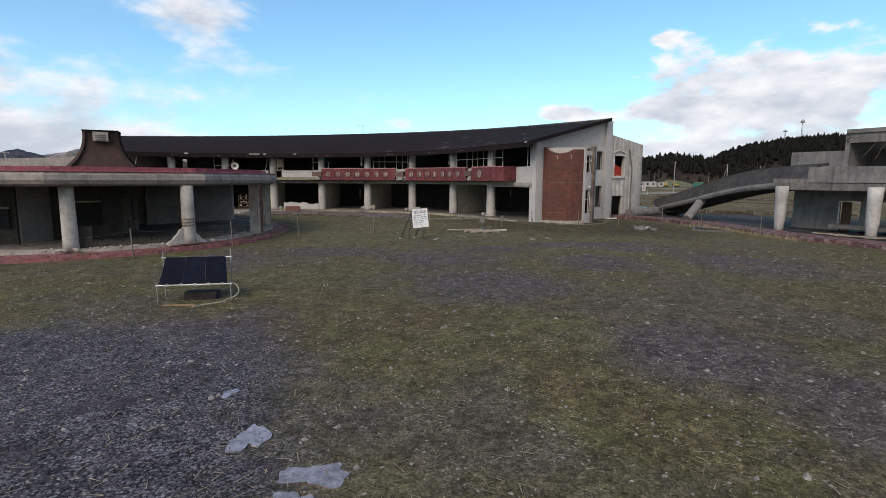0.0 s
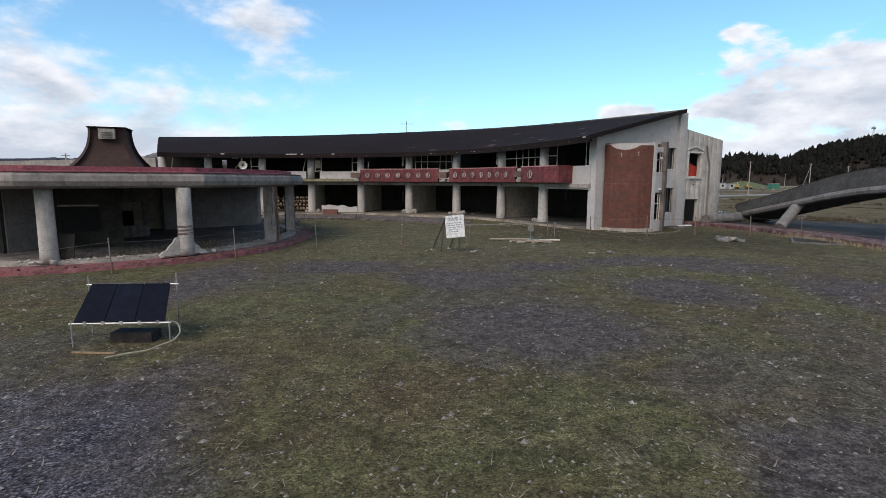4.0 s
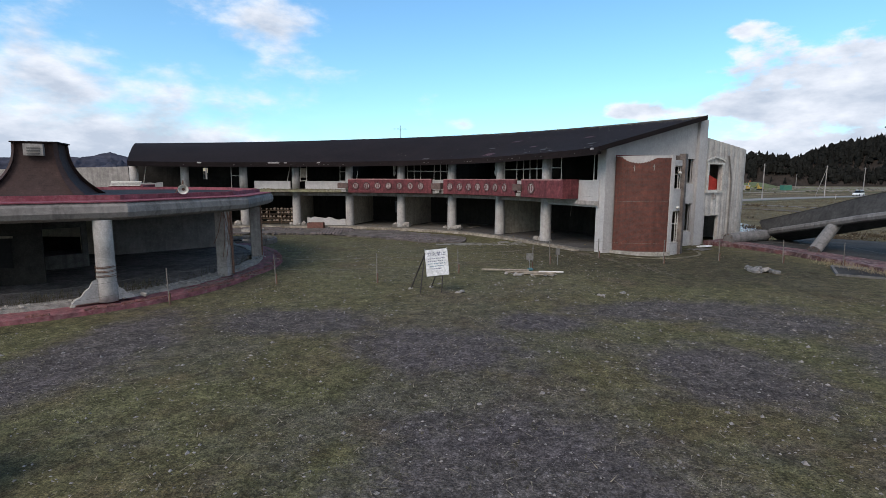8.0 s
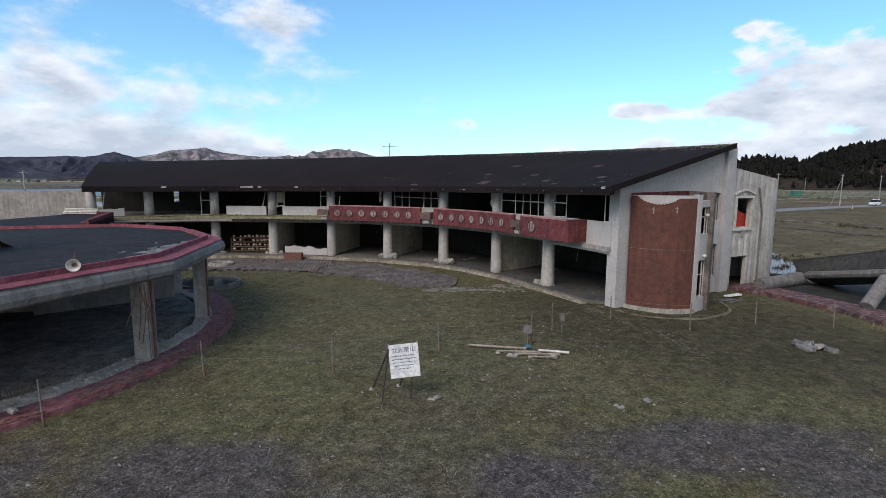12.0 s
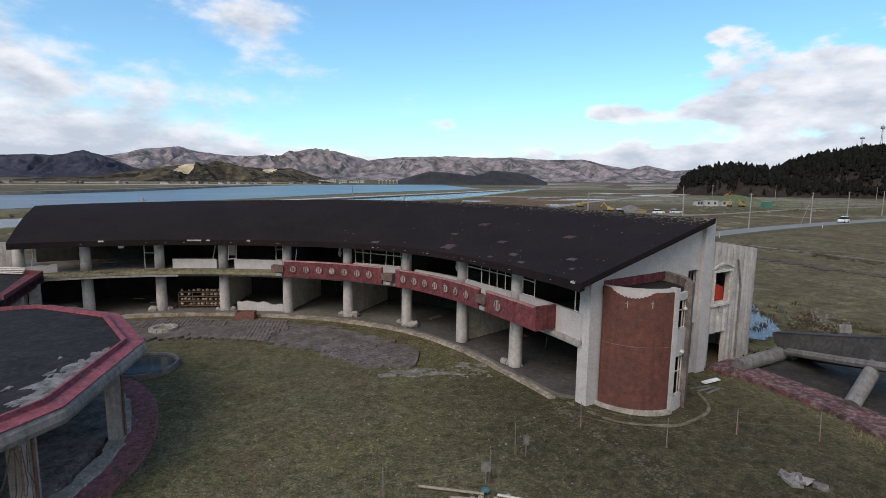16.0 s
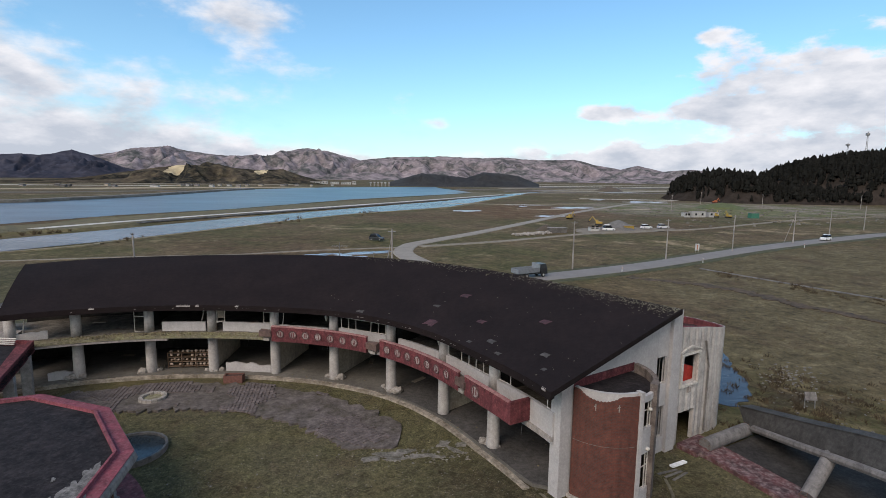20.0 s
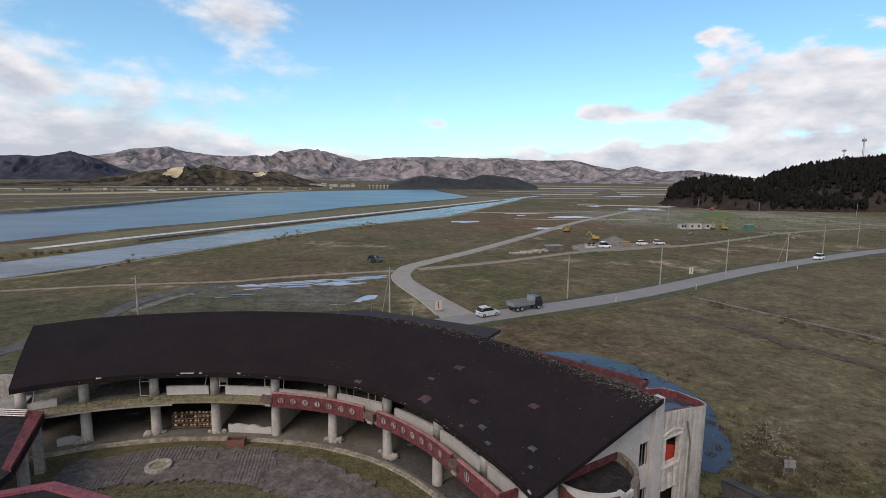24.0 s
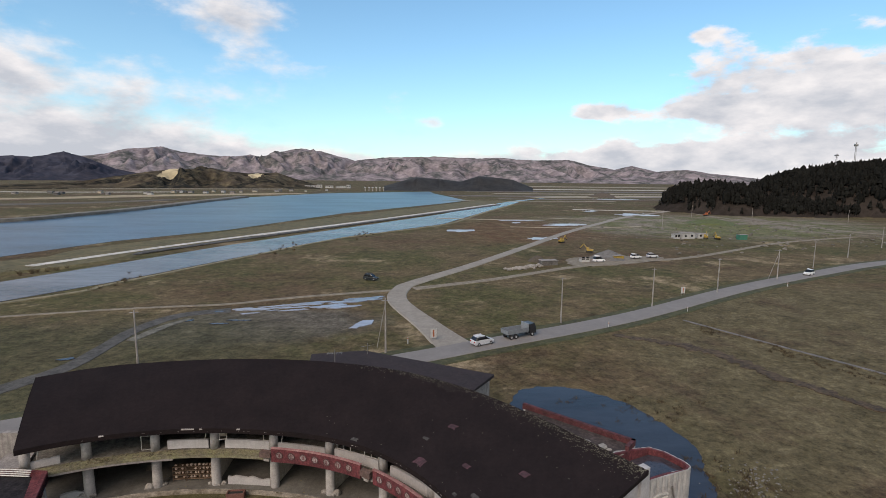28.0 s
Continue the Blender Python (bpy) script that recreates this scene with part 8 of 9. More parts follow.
# shelf of stones inside the third bay, small things in the bays
def inside():
    rng = random.Random(17)
    sh = thing("stone_shelf", "rough timber shelf holding rows of round pale stones", "shelf")
    SHELF_STONE = surf("tan_shelf_stone", (0.50, 0.41, 0.33), (0.28, 0.21, 0.16), scale=6)
    shelf_wood = surf("brown_shelf_timber", (0.17, 0.115, 0.075), (0.10, 0.07, 0.05), scale=3)
    a, b = front(1.22, 0.55), front(1.90, 0.55)
    d = b - a
    n = Vector((-d.y, d.x, 0)).normalized()
    for z in (0.15, 0.55, 0.95, 1.32):
        bm = bm_new()
        sweep(bm, [[p + Vector((0, 0, z)), p + n * 0.55 + Vector((0, 0, z)), p + n * 0.55 + Vector((0, 0, z + 0.05)), p + Vector((0, 0, z + 0.05))] for p in (a, b)])
        part("board", bm, shelf_wood, sh)
    for f in (0.0, 0.33, 0.66, 1.0):
        bm = bm_new()
        rod(bm, a + d * f, a + d * f + Vector((0, 0, 1.4)), 0.035, 4)
        part("upright", bm, shelf_wood, sh)
    for z in (0.28, 0.68, 1.08, 1.44):
        for k in range(10):
            if rng.random() < 0.12:
                continue
            st = thing("shelf_stone", "round pale stone lying on the timber shelf", "stone", "stones on the shelf")
            bm = bm_new()
            p = a + d * ((k + 0.5 + rng.uniform(-.2, .2)) / 10) + n * 0.12 + Vector((0, 0, z))
            lump(bm, p, rng.uniform(0.12, 0.18), rng, 0.8)
            part("stone", bm, SHELF_STONE, st)
    # rubble strewn on the upper ledge and in the bays
    led = thing("ledge_rubble", "rubble and dead weeds strewn along the balcony ledge", "rubble", kind="stuff")
    bm = bm_new()
    for _ in range(230):
        u = rng.uniform(-0.3, 3.0)
        lump(bm, front(u, rng.uniform(-1.25, -0.3), 3.42), rng.uniform(0.03, 0.14) * (1.3 if u < 1.6 else 0.6), rng, 0.6)
    for _ in range(120):
        u = rng.uniform(0.0, 7.8)
        lump(bm, front(u, rng.uniform(-1.0, 4.5), 0.0), rng.uniform(0.03, 0.10), rng, 0.5)
    part("pieces", bm, surf("mossy_rubble", (0.17, 0.145, 0.085), (0.08, 0.07, 0.04), light=(0.34, 0.30, 0.25), scale=1.5, fine=5), led)
    mat = MOSS
    weeds = thing("ledge_weeds", "dead grass hanging over the balcony ledge", "weeds", kind="stuff")
    bm = bm_new()
    for _ in range(420):
        u = rng.uniform(-0.2, 3.0)
        p = front(u, -1.25 + rng.uniform(0, 0.3), 3.42)
        q = p + Vector((rng.uniform(-.15, .15), rng.uniform(-.25, .1), rng.uniform(-0.15, 0.25)))
        w = Vector((0.02, 0.01, 0))
        bm.faces.new([bm.verts.new(v) for v in (p - w, p + w, q)])
    part("blades", bm, surf("dry_weed", (0.17, 0.15, 0.07), (0.10, 0.10, 0.04), scale=3), weeds)
    for u, z0, z1 in ((0.50, 4.6, 5.4), (0.88, 4.6, 5.4)):
        nt = thing("wall_notice", "white sheet fixed in an upper classroom", "notice", "sheets in the classroom")
        bm = bm_new()
        arc_box(bm, u - 0.045, u + 0.045, 6.16, 6.205, 5.75, 6.35)
        part("sheet", bm, FRAME, nt)
    # hanging wires in the front bays
    for k in range(16):
        u = rng.uniform(0.1, 7.9)
        up = rng.random() < 0.5
        wr = thing("hanging_wire", "thin wire hanging from the slab edge", "wire", "hanging wires")
        kk = (u + 0.88) / 9.16
        lo_, hi_ = eave(kk), ridge(kk)
        zt = lo_.z + (hi_.z - lo_.z) * 1.55 / (hi_ - lo_).xy.length - 0.06 if up else 3.1
        p = front(u, 0.1, zt)
        bm = bm_new()
        q = p + Vector((rng.uniform(-.2, .2), rng.uniform(-.2, .2), -rng.uniform(0.4, 1.2)))
        rod(bm, p, q, 0.012, 4)
        part("wire", bm, CONCRETE_DARK, wr)
    # desks, boards left in the rooms
    for k in range(12):
        u, off = rng.uniform(0.2, 7.0), rng.uniform(2.0, 4.8)
        z = FLOOR1 if rng.random() < 0.6 else FLOOR2
        jn = thing("broken_board", "broken board lying in an open classroom", "board", "broken boards in the rooms")
        bm = bm_new()
        m = radial(u, off, z + 0.05, rng.uniform(0, 3))
        box(bm, -rng.uniform(.4, .9), rng.uniform(.4, .9), -0.2, 0.2, -0.04, 0.02, m)
        part("board", bm, WOOD, jn)


inside()


# ---- puddles by the drive
for sd, (x, y, rx, ry) in enumerate(((-4.37, 1.10, 0.10, 0.16), (-3.66, -0.42, 0.20, 0.40), (-2.62, -1.42, 0.34, 0.28), (-2.80, -1.95, 0.22, 0.18))):
    rng = random.Random(40 + sd)
    bm = bm_new()
    pts = []
    for k in range(44):
        a = 2 * math.pi * k / 44
        r = 1 + 0.28 * math.sin(2 * a + sd) + 0.20 * math.sin(3 * a + 2.3 * sd) + 0.10 * math.sin(7 * a + sd) + rng.uniform(-0.07, 0.07)
        pts.append((x + rx * r * math.cos(a), y + ry * r * math.sin(a)))
    prism(bm, pts, GZ - 0.3, ground_height(x, y) + 0.014)
    # clouds mirrored in the puddles are put into this pale lavender base
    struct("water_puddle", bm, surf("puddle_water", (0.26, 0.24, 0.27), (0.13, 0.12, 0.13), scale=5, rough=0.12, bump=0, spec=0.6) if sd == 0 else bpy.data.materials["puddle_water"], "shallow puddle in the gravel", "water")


# ---- pebbles, chips, moss tufts and dead stems over the yard
def litter():
    rng = random.Random(4)
    peb, stem, tuft = bm_new(), bm_new(), bm_new()
    sets = {"pebbles": ([], []), "stems": ([], []), "tufts": ([], [])}

    def hidden(x, y):
        return math.hypot(x - HX, y - HY) < 11.9 or (y > 22 and math.hypot(x - CX, y - CY) > 23.2) or x > 22

    def put(kind, vs, fs):
        v, f = sets[kind]
        k = len(v)
        v.extend(vs)
        f.extend(tuple(i + k for i in q) for q in fs)

    for _ in range(24000):
        x, y = rng.uniform(-24, 22), -9 + 48 * rng.random() ** 1.6
        if hidden(x, y):
            continue
        z = ground_height(x, y)
        s = rng.uniform(0.012, 0.042) if rng.random() < 0.95 else rng.uniform(0.045, 0.085)
        a = rng.uniform(0, 6.28)
        c, sn = math.cos(a) * s, math.sin(a) * s
        e = rng.uniform(0.4, 0.9)
        put("pebbles", [(x + c, y + sn, z), (x - sn * e, y + c * e, z), (x - c, y - sn, z), (x + sn * e, y - c * e, z), (x + c * .2, y + sn * .2, z + s * rng.uniform(0.4, 0.8))], [(0, 1, 4), (1, 2, 4), (2, 3, 4), (3, 0, 4)])
    for _ in range(11000):
        x, y = rng.uniform(-24, 22), -9 + 42 * rng.random() ** 1.6
        if hidden(x, y):
            continue
        z = ground_height(x, y) + 0.012
        l, a, w = rng.uniform(0.04, 0.15), rng.uniform(0, 6.28), rng.uniform(0.006, 0.013)
        c, sn = math.cos(a), math.sin(a)
        put("stems", [(x - c * l - sn * w, y - sn * l + c * w, z), (x - c * l + sn * w, y - sn * l - c * w, z), (x + c * l, y + sn * l, z + rng.uniform(0, 0.04))], [(0, 1, 2)])
    for _ in range(12000):
        x, y = rng.uniform(-24, 22), -9 + 55 * rng.random() ** 1.3
        if hidden(x, y) or noise.noise(Vector((x * 0.23, y * 0.23, 5))) < -0.02:
            continue
        z = ground_height(x, y)
        for _b in range(4):
            a, h = rng.uniform(0, 6.28), rng.uniform(0.02, 0.065)
            px, py = x + rng.gauss(0, 0.04), y + rng.gauss(0, 0.04)
            put("tufts", [(px - 0.008, py, z - 0.01), (px + 0.008, py, z - 0.01), (px + math.cos(a) * h, py + math.sin(a) * h, z + h)], [(0, 1, 2)])
    for kind, mat, lab, cat in (("pebbles", surf("grey_pebble", (0.27, 0.245, 0.23), (0.09, 0.083, 0.08), scale=6), "grey pebbles and chips strewn over the yard", "pebbles"), ("stems", surf("dead_stem", (0.30, 0.25, 0.18), (0.15, 0.125, 0.09), scale=4), "dead pale stems lying on the yard", "stems"),
                                ("tufts", surf("short_moss_grass", (0.060, 0.055, 0.024), (0.038, 0.035, 0.016), light=(0.088, 0.074, 0.038), scale=1.5, fine=6), "short mossy grass tufts over the yard", "grass")):
        v, f = sets[kind]
        me = bpy.data.meshes.new(kind)
        me.from_pydata(v, [], f)
        me.materials.append(mat)
        tagged(new("yard_" + kind, me), lab, cat, kind="stuff")


litter()


# ---------------------------------------------------------------- buildings behind the roof, and things out in the fields
def back_buildings():
    b = thing("rear_hall", "low rear hall with a dark purple-brown roof", "building")
    pts = [(-8.0, 66.5), (-1.9, 67.5), (12.5, 60.1), (9.7, 56.1), (-7.5, 61.4)]
    bm = bm_new()
    prism(bm, pts, 6.45, lambda x, y: 6.78 + 0.03 * (y - 60))
    part("roof", bm, surf("purple_roof", (0.030, 0.021, 0.022), (0.020, 0.015, 0.016), light=(0.045, 0.033, 0.033), scale=0.8), b)
    bm = bm_new()
    prism(bm, [(-7.5, 66), (-1.9, 67), (12.0, 59.9), (9.6, 56.6), (-7, 61.8)], -0.5, 6.45)
    part("wall", bm, CONCRETE, b)
    bm = bm_new()
    rod(bm, (-1.5, 66.5, 6.9), (-1.5, 66.5, 8.2), 0.03, 5)
    rod(bm, (-2.2, 66.4, 7.8), (-0.8, 66.6, 8.0), 0.02, 5)
    part("aerial", bm, STEEL, b)
    RIM = surf("weathered_red_rim", (0.105, 0.030, 0.034), (0.055, 0.021, 0.024), light=(0.17, 0.085, 0.085), scale=1.2, fine=7, grime=0.4)
    r = thing("rear_wing", "flat-roofed rear wing with a red parapet, rubble on its roof", "building")
    outer = [Vector((13.9, 51.6, 0)), Vector((21.2, 44.7, 0)), Vector((20.2, 43.6, 0)), Vector((17.6, 42.6, 0)), Vector((12.6, 48.6, 0))]
    bm = bm_new()
    prism(bm, [tuple(p.xy) for p in outer], -0.5, 7.0)
    part("wall", bm, WHITE, r)
    for a, c in zip(outer[:2], outer[1:3]):
        d = (c - a).normalized()
        n = Vector((d.y, -d.x, 0)) * -0.3
        bm = bm_new()
        sweep(bm, [[p + Vector((0, 0, 7.0)), p + n * -1 + Vector((0, 0, 7.0)), p + n * -1 + Vector((0, 0, 7.5)), p + Vector((0, 0, 7.5))] for p in (a, c)])
        part("parapet", bm, RIM, r)
    bm = bm_new()
    prism(bm, [tuple((p + (Vector((16.8, 46.8, 0)) - p) * 0.05).xy) for p in outer], 6.9, 7.05)
    part("roof_deck", bm, surf("rusty_roof_deck", (0.060, 0.045, 0.040), (0.030, 0.024, 0.023), light=(0.14, 0.11, 0.10), scale=0.8, fine=5, grime=0.4), r)
    rng = random.Random(8)
    for _ in range(14):
        t = rng.random()
        p = outer[0].lerp(outer[1], t) + Vector((-1.2 - rng.random(), -1.2 - rng.random(), 7.0))
        bm = bm_new()
        lump(bm, p, rng.uniform(0.15, 0.5), rng, 0.4)
        part("chunk", bm, RUBBLE, r)


back_buildings()


def pole(x, y, h=9.0, guy=None, arms=1):
    p = thing("utility_pole", "grey concrete utility pole beside the road", "pole", "utility poles")
    bm = bm_new()
    rod(bm, (x, y, FZ - 0.5), (x, y, FZ + h), 0.16, 8, 0.10)
    part("shaft", bm, CONCRETE, p)
    for k in range(arms):
        bm = bm_new()
        rod(bm, (x - 0.6, y - 0.1, FZ + h - 0.35 - 0.6 * k), (x + 0.6, y + 0.1, FZ + h - 0.35 - 0.6 * k), 0.05, 4)
        part("crossarm", bm, STEEL, p)
    if guy:
        bm = bm_new()
        rod(bm, (x + guy[0], y + guy[1], FZ - 0.3), (x, y, FZ + h * 0.92), 0.07, 6)
        part("strut", bm, CONCRETE, p)


for x, y, h, g in ((-37, 83.7, 8.2, None), (-0.5, 87.2, 9.0, (-1.6, 3.0)), (32.6, 103.4, 9.2, None), (56.8, 116, 8.8, None), (80, 129.6, 8.8, None), (107.6, 146, 8.8, (-2, 1)), (134.6, 166, 8.8, None), (165, 187, 8.8, None),
                   (205, 215, 9, None), (150, 300, 9, None), (240, 352, 9, None), (300, 340, 9, None), (215, 385, 9, None), (-150, 70, 8, None), (-62, 84, 8, None)):
    pole(x, y, h, g)


PAINT = {}


def paint(name, col, rough=0.35):
    if name not in PAINT:
        PAINT[name] = surf(name, col, tuple(v * 0.8 for v in col), scale=2, rough=rough, bump=0.03, spec=0.5)
    return PAINT[name]


def tyre_rubber():
    return paint("tyre_rubber", (0.02, 0.02, 0.021), 0.8)


def wheel(parent, m, r, w):
    bm = bm_new()
    lathe(bm, [(r * 0.6, -w / 2), (r * 0.95, -w / 2), (r, -w * 0.3), (r, w * 0.3), (r * 0.95, w / 2), (r * 0.6, w / 2)], n=14, m=m @ Matrix.Rotation(radians(90), 4, "X"))
    t = part("wheel", bm, tyre_rubber(), parent)
    bm = bm_new()
    lathe(bm, [(r * 0.58, -w * 0.45), (r * 0.5, w * 0.52), (r * 0.1, w * 0.55)], n=10, m=m @ Matrix.Rotation(radians(90), 4, "X"))
    part("rim", bm, paint("steel_rim", (0.35, 0.35, 0.35)), t)


def loft(bm, sections, m):
    """A body skinned over cross sections (x, half width, low, high, top half width)."""
    rings = []
    for x, w, lo, hi, tw in sections:
        rings.append([m @ Vector(q) for q in ((x, -w, lo), (x, w, lo), (x, w, (lo + hi) * 0.55), (x, tw, hi), (x, -tw, hi), (x, -w, (lo + hi) * 0.55))])
    sweep(bm, rings)


def car(x, y, turn, body_col, label, tall=1.5, z=FZ + 0.2):
    c = thing("car", label, "car", "vehicles on the roads")
    m = Matrix.Translation((x, y, z)) @ Matrix.Rotation(radians(turn), 4, "Z")
    bm = bm_new()
    loft(bm, [(-2.0, 0.72, 0.35, 0.85, 0.70), (-1.9, 0.82, 0.25, 0.98, 0.78), (-0.9, 0.84, 0.22, 1.0, 0.80), (0.8, 0.84, 0.22, 0.98, 0.80), (1.7, 0.80, 0.25, 0.82, 0.72), (2.0, 0.68, 0.35, 0.68, 0.60)], m)
    part("body", bm, paint(*body_col), c)
    bm = bm_new()
    loft(bm, [(-1.85, 0.76, 0.95, 1.02, 0.72), (-1.5, 0.74, 0.95, tall - 0.02, 0.60), (0.2, 0.74, 0.95, tall, 0.60), (1.0, 0.74, 0.95, 1.0, 0.72)], m)
    part("cabin_glass", bm, paint("tinted_glass", (0.015, 0.017, 0.02), 0.08), c)
    bm = bm_new()
    loft(bm, [(-1.45, 0.60, tall - 0.02, tall + 0.03, 0.55), (0.15, 0.60, tall, tall + 0.04, 0.55)], m)
    part("roof_panel", bm, paint(*body_col), c)
    for wx in (-1.25, 1.25):
        for wy in (-0.76, 0.76):
            wheel(c, m @ Matrix.Translation((wx, wy, 0.31)), 0.31, 0.2)
    for wy in (-0.55, 0.55):
        bm = bm_new()
        box(bm, 1.90, 2.0, wy - 0.14, wy + 0.14, 0.55, 0.68, m)
        part("headlight", bm, paint("lamp_glass", (0.6, 0.6, 0.6), 0.1), c)
        bm = bm_new()
        box(bm, -2.02, -1.93, wy - 0.14, wy + 0.14, 0.65, 0.85, m)
        part("tail_light", bm, paint("red_lamp", (0.35, 0.02, 0.02), 0.2), c)


car(15.5, 90.9, 29, ("silver_paint", (0.50, 0.51, 0.53)), "silver hatchback on the asphalt road")
car(122.2, 152.4, 210, ("white_paint", (0.70, 0.70, 0.70)), "white small car far along the road", 1.65)
car(-7.5, 145.5, -25, ("black_paint", (0.015, 0.016, 0.018)), "black car standing in the field", 1.65)
car(66.8, 176.2, 10, ("white_paint", (0.70, 0.70, 0.70)), "white van at the depot", 1.9)
car(83, 184, 15, ("white_paint", (0.70, 0.70, 0.70)), "white car at the depot")
car(90, 186, 5, ("silver_paint", (0.50, 0.51, 0.53)), "pale car at the depot")


def dump_truck(x, y, turn):
    t = thing("dump_truck", "dark dump truck with a grey tipper on the road", "truck", "vehicles on the roads")
    m = Matrix.Translation((x, y, FZ + 0.2)) @ Matrix.Rotation(radians(turn), 4, "Z") @ Matrix.Scale(0.82, 4)
    dark, grey = paint("truck_black", (0.02, 0.02, 0.024)), paint("tipper_grey", (0.20, 0.22, 0.24), 0.5)
    bm = bm_new()
    box(bm, -3.8, 3.6, -0.55, 0.55, 0.75, 1.05, m)
    part("chassis", bm, dark, t)
    bm = bm_new()
    loft(bm, [(2.0, 1.2, 0.7, 2.75, 1.1), (3.3, 1.2, 0.6, 2.8, 1.1), (3.75, 1.18, 0.6, 1.9, 1.12)], m)
    part("cab", bm, dark, t)
    bm = bm_new()
    loft(bm, [(3.32, 1.05, 1.7, 2.6, 0.98), (3.62, 1.05, 1.7, 2.0, 1.0)], m)
    part("windscreen", bm, paint("tinted_glass", (0.015, 0.017, 0.02), 0.08), t)
    for nm, a in (("tipper_floor", (-3.9, 1.6, -1.2, 1.2, 1.1, 1.22)), ("tipper_side", (-3.9, 1.6, -1.25, -1.15, 1.22, 2.1)), ("tipper_side", (-3.9, 1.6, 1.15, 1.25, 1.22, 2.1)), ("tipper_front", (1.5, 1.7, -1.25, 1.25, 1.22, 2.9)), ("tailgate", (-4.0, -3.9, -1.25, 1.25, 1.22, 2.0))):
        bm = bm_new()
        box(bm, *a, m)
        part(nm, bm, grey, t)
    for k in range(5):
        bm = bm_new()
        box(bm, -3.6 + k * 1.1, -3.5 + k * 1.1, -1.30, -1.25, 1.22, 2.1, m)
        part("rib", bm, grey, t)
    for wx in (-2.9, -1.7, 2.7):
        for wy in (-1.05, 1.05):
            wheel(t, m @ Matrix.Translation((wx, wy, 0.5)), 0.5, 0.36)


dump_truck(22.6, 94.9, 27)


def site():
    rng = random.Random(61)
    yellow, white = paint("machine_yellow", (0.34, 0.23, 0.04), 0.5), paint("hut_white", (0.42, 0.42, 0.41), 0.6)
    orange = paint("machine_orange", (0.32, 0.09, 0.03), 0.5)

    def excavator(x, y, turn, mat, s=1.0):
        e = thing("excavator", "excavator standing on the far works ground", "excavator", "machines on the works ground")
        m = Matrix.Translation((x, y, FZ)) @ Matrix.Rotation(radians(turn), 4, "Z") @ Matrix.Scale(s, 4)
        for wy in (-1.1, 1.1):
            bm = bm_new()
            loft(bm, [(-1.8, 0.3, 0.2, 0.7, 0.3), (-1.4, 0.3, 0.0, 0.9, 0.3), (1.4, 0.3, 0.0, 0.9, 0.3), (1.8, 0.3, 0.2, 0.7, 0.3)], m @ Matrix.Translation((0, wy, 0)))
            part("track", bm, tyre_rubber(), e)
        bm = bm_new()
        loft(bm, [(-1.9, 1.2, 1.0, 1.9, 1.1), (1.2, 1.3, 0.95, 2.1, 1.2)], m)
        part("body", bm, mat, e)
        bm = bm_new()
        loft(bm, [(0.2, 0.5, 1.9, 3.0, 0.45), (1.5, 0.5, 1.4, 2.9, 0.45)], m @ Matrix.Translation((0, 0.7, 0)))
        part("cab", bm, mat, e)
        bm = bm_new()
        rod(bm, m @ Vector((1.2, -0.2, 1.8)), m @ Vector((3.4, -0.2, 4.6)), 0.25 * s, 6)
        part("boom", bm, mat, e)
        bm = bm_new()
        rod(bm, m @ Vector((3.4, -0.2, 4.6)), m @ Vector((5.2, -0.2, 2.2)), 0.2 * s, 6)
        part("arm", bm, mat, e)
        bm = bm_new()
        lump(bm, m @ Vector((5.2, -0.2, 1.5)), 0.6 * s, rng)
        part("bucket", bm, tyre_rubber(), e)

    excavator(71.5, 199, 150, yellow, 0.7)
    excavator(69, 228, 40, yellow, 0.7)
    excavator(262, 436, 200, orange, 1.0)
    excavator(235, 400, 20, orange, 0.9)
    excavator(149, 243, 90, yellow, 0.7)
    excavator(145, 246, 60, yellow, 0.7)

    def cone(x, y, r, h, mat, lab):
        bm = bm_new()
        prof = [(r, FZ - 0.2), (r * 0.75, FZ + h * 0.3), (r * 0.4, FZ + h * 0.72), (r * 0.06, FZ + h)]
        lathe(bm, prof, at=(x, y, 0), n=18, wob=0.12)
        p = thing("spoil_heap", lab, "heap", "heaps on the works ground")
        part("mound", bm, mat, p)

    grey = surf("grey_spoil", (0.15, 0.145, 0.14), (0.11, 0.105, 0.10), scale=0.6)
    earth = surf("brown_spoil", (0.10, 0.08, 0.06), (0.065, 0.055, 0.045), scale=0.6)
    cone(73, 184, 6.5, 3.2, grey, "cone of grey gravel at the depot")
    cone(46, 178, 3.2, 2.0, earth, "small dark heap of earth")
    cone(297, 790, 22, 8, earth, "distant dark heap of earth")
    cone(198, 330, 16, 3.5, surf("green_spoil", (0.11, 0.13, 0.05), (0.08, 0.09, 0.04), scale=0.4), "long grassy mound on the works ground")
    rp = thing("rubble_bank", "bank of pale broken stone by the track", "rubble")
    for _ in range(60):
        t = rng.random()
        x, y = 33 + 13 * t + rng.gauss(0, 0.7), 161 + 8 * t + rng.gauss(0, 0.8)
        bm = bm_new()
        lump(bm, (x, y, FZ), rng.uniform(0.3, 0.9), rng, 0.7)
        part("stone", bm, RUBBLE, rp)
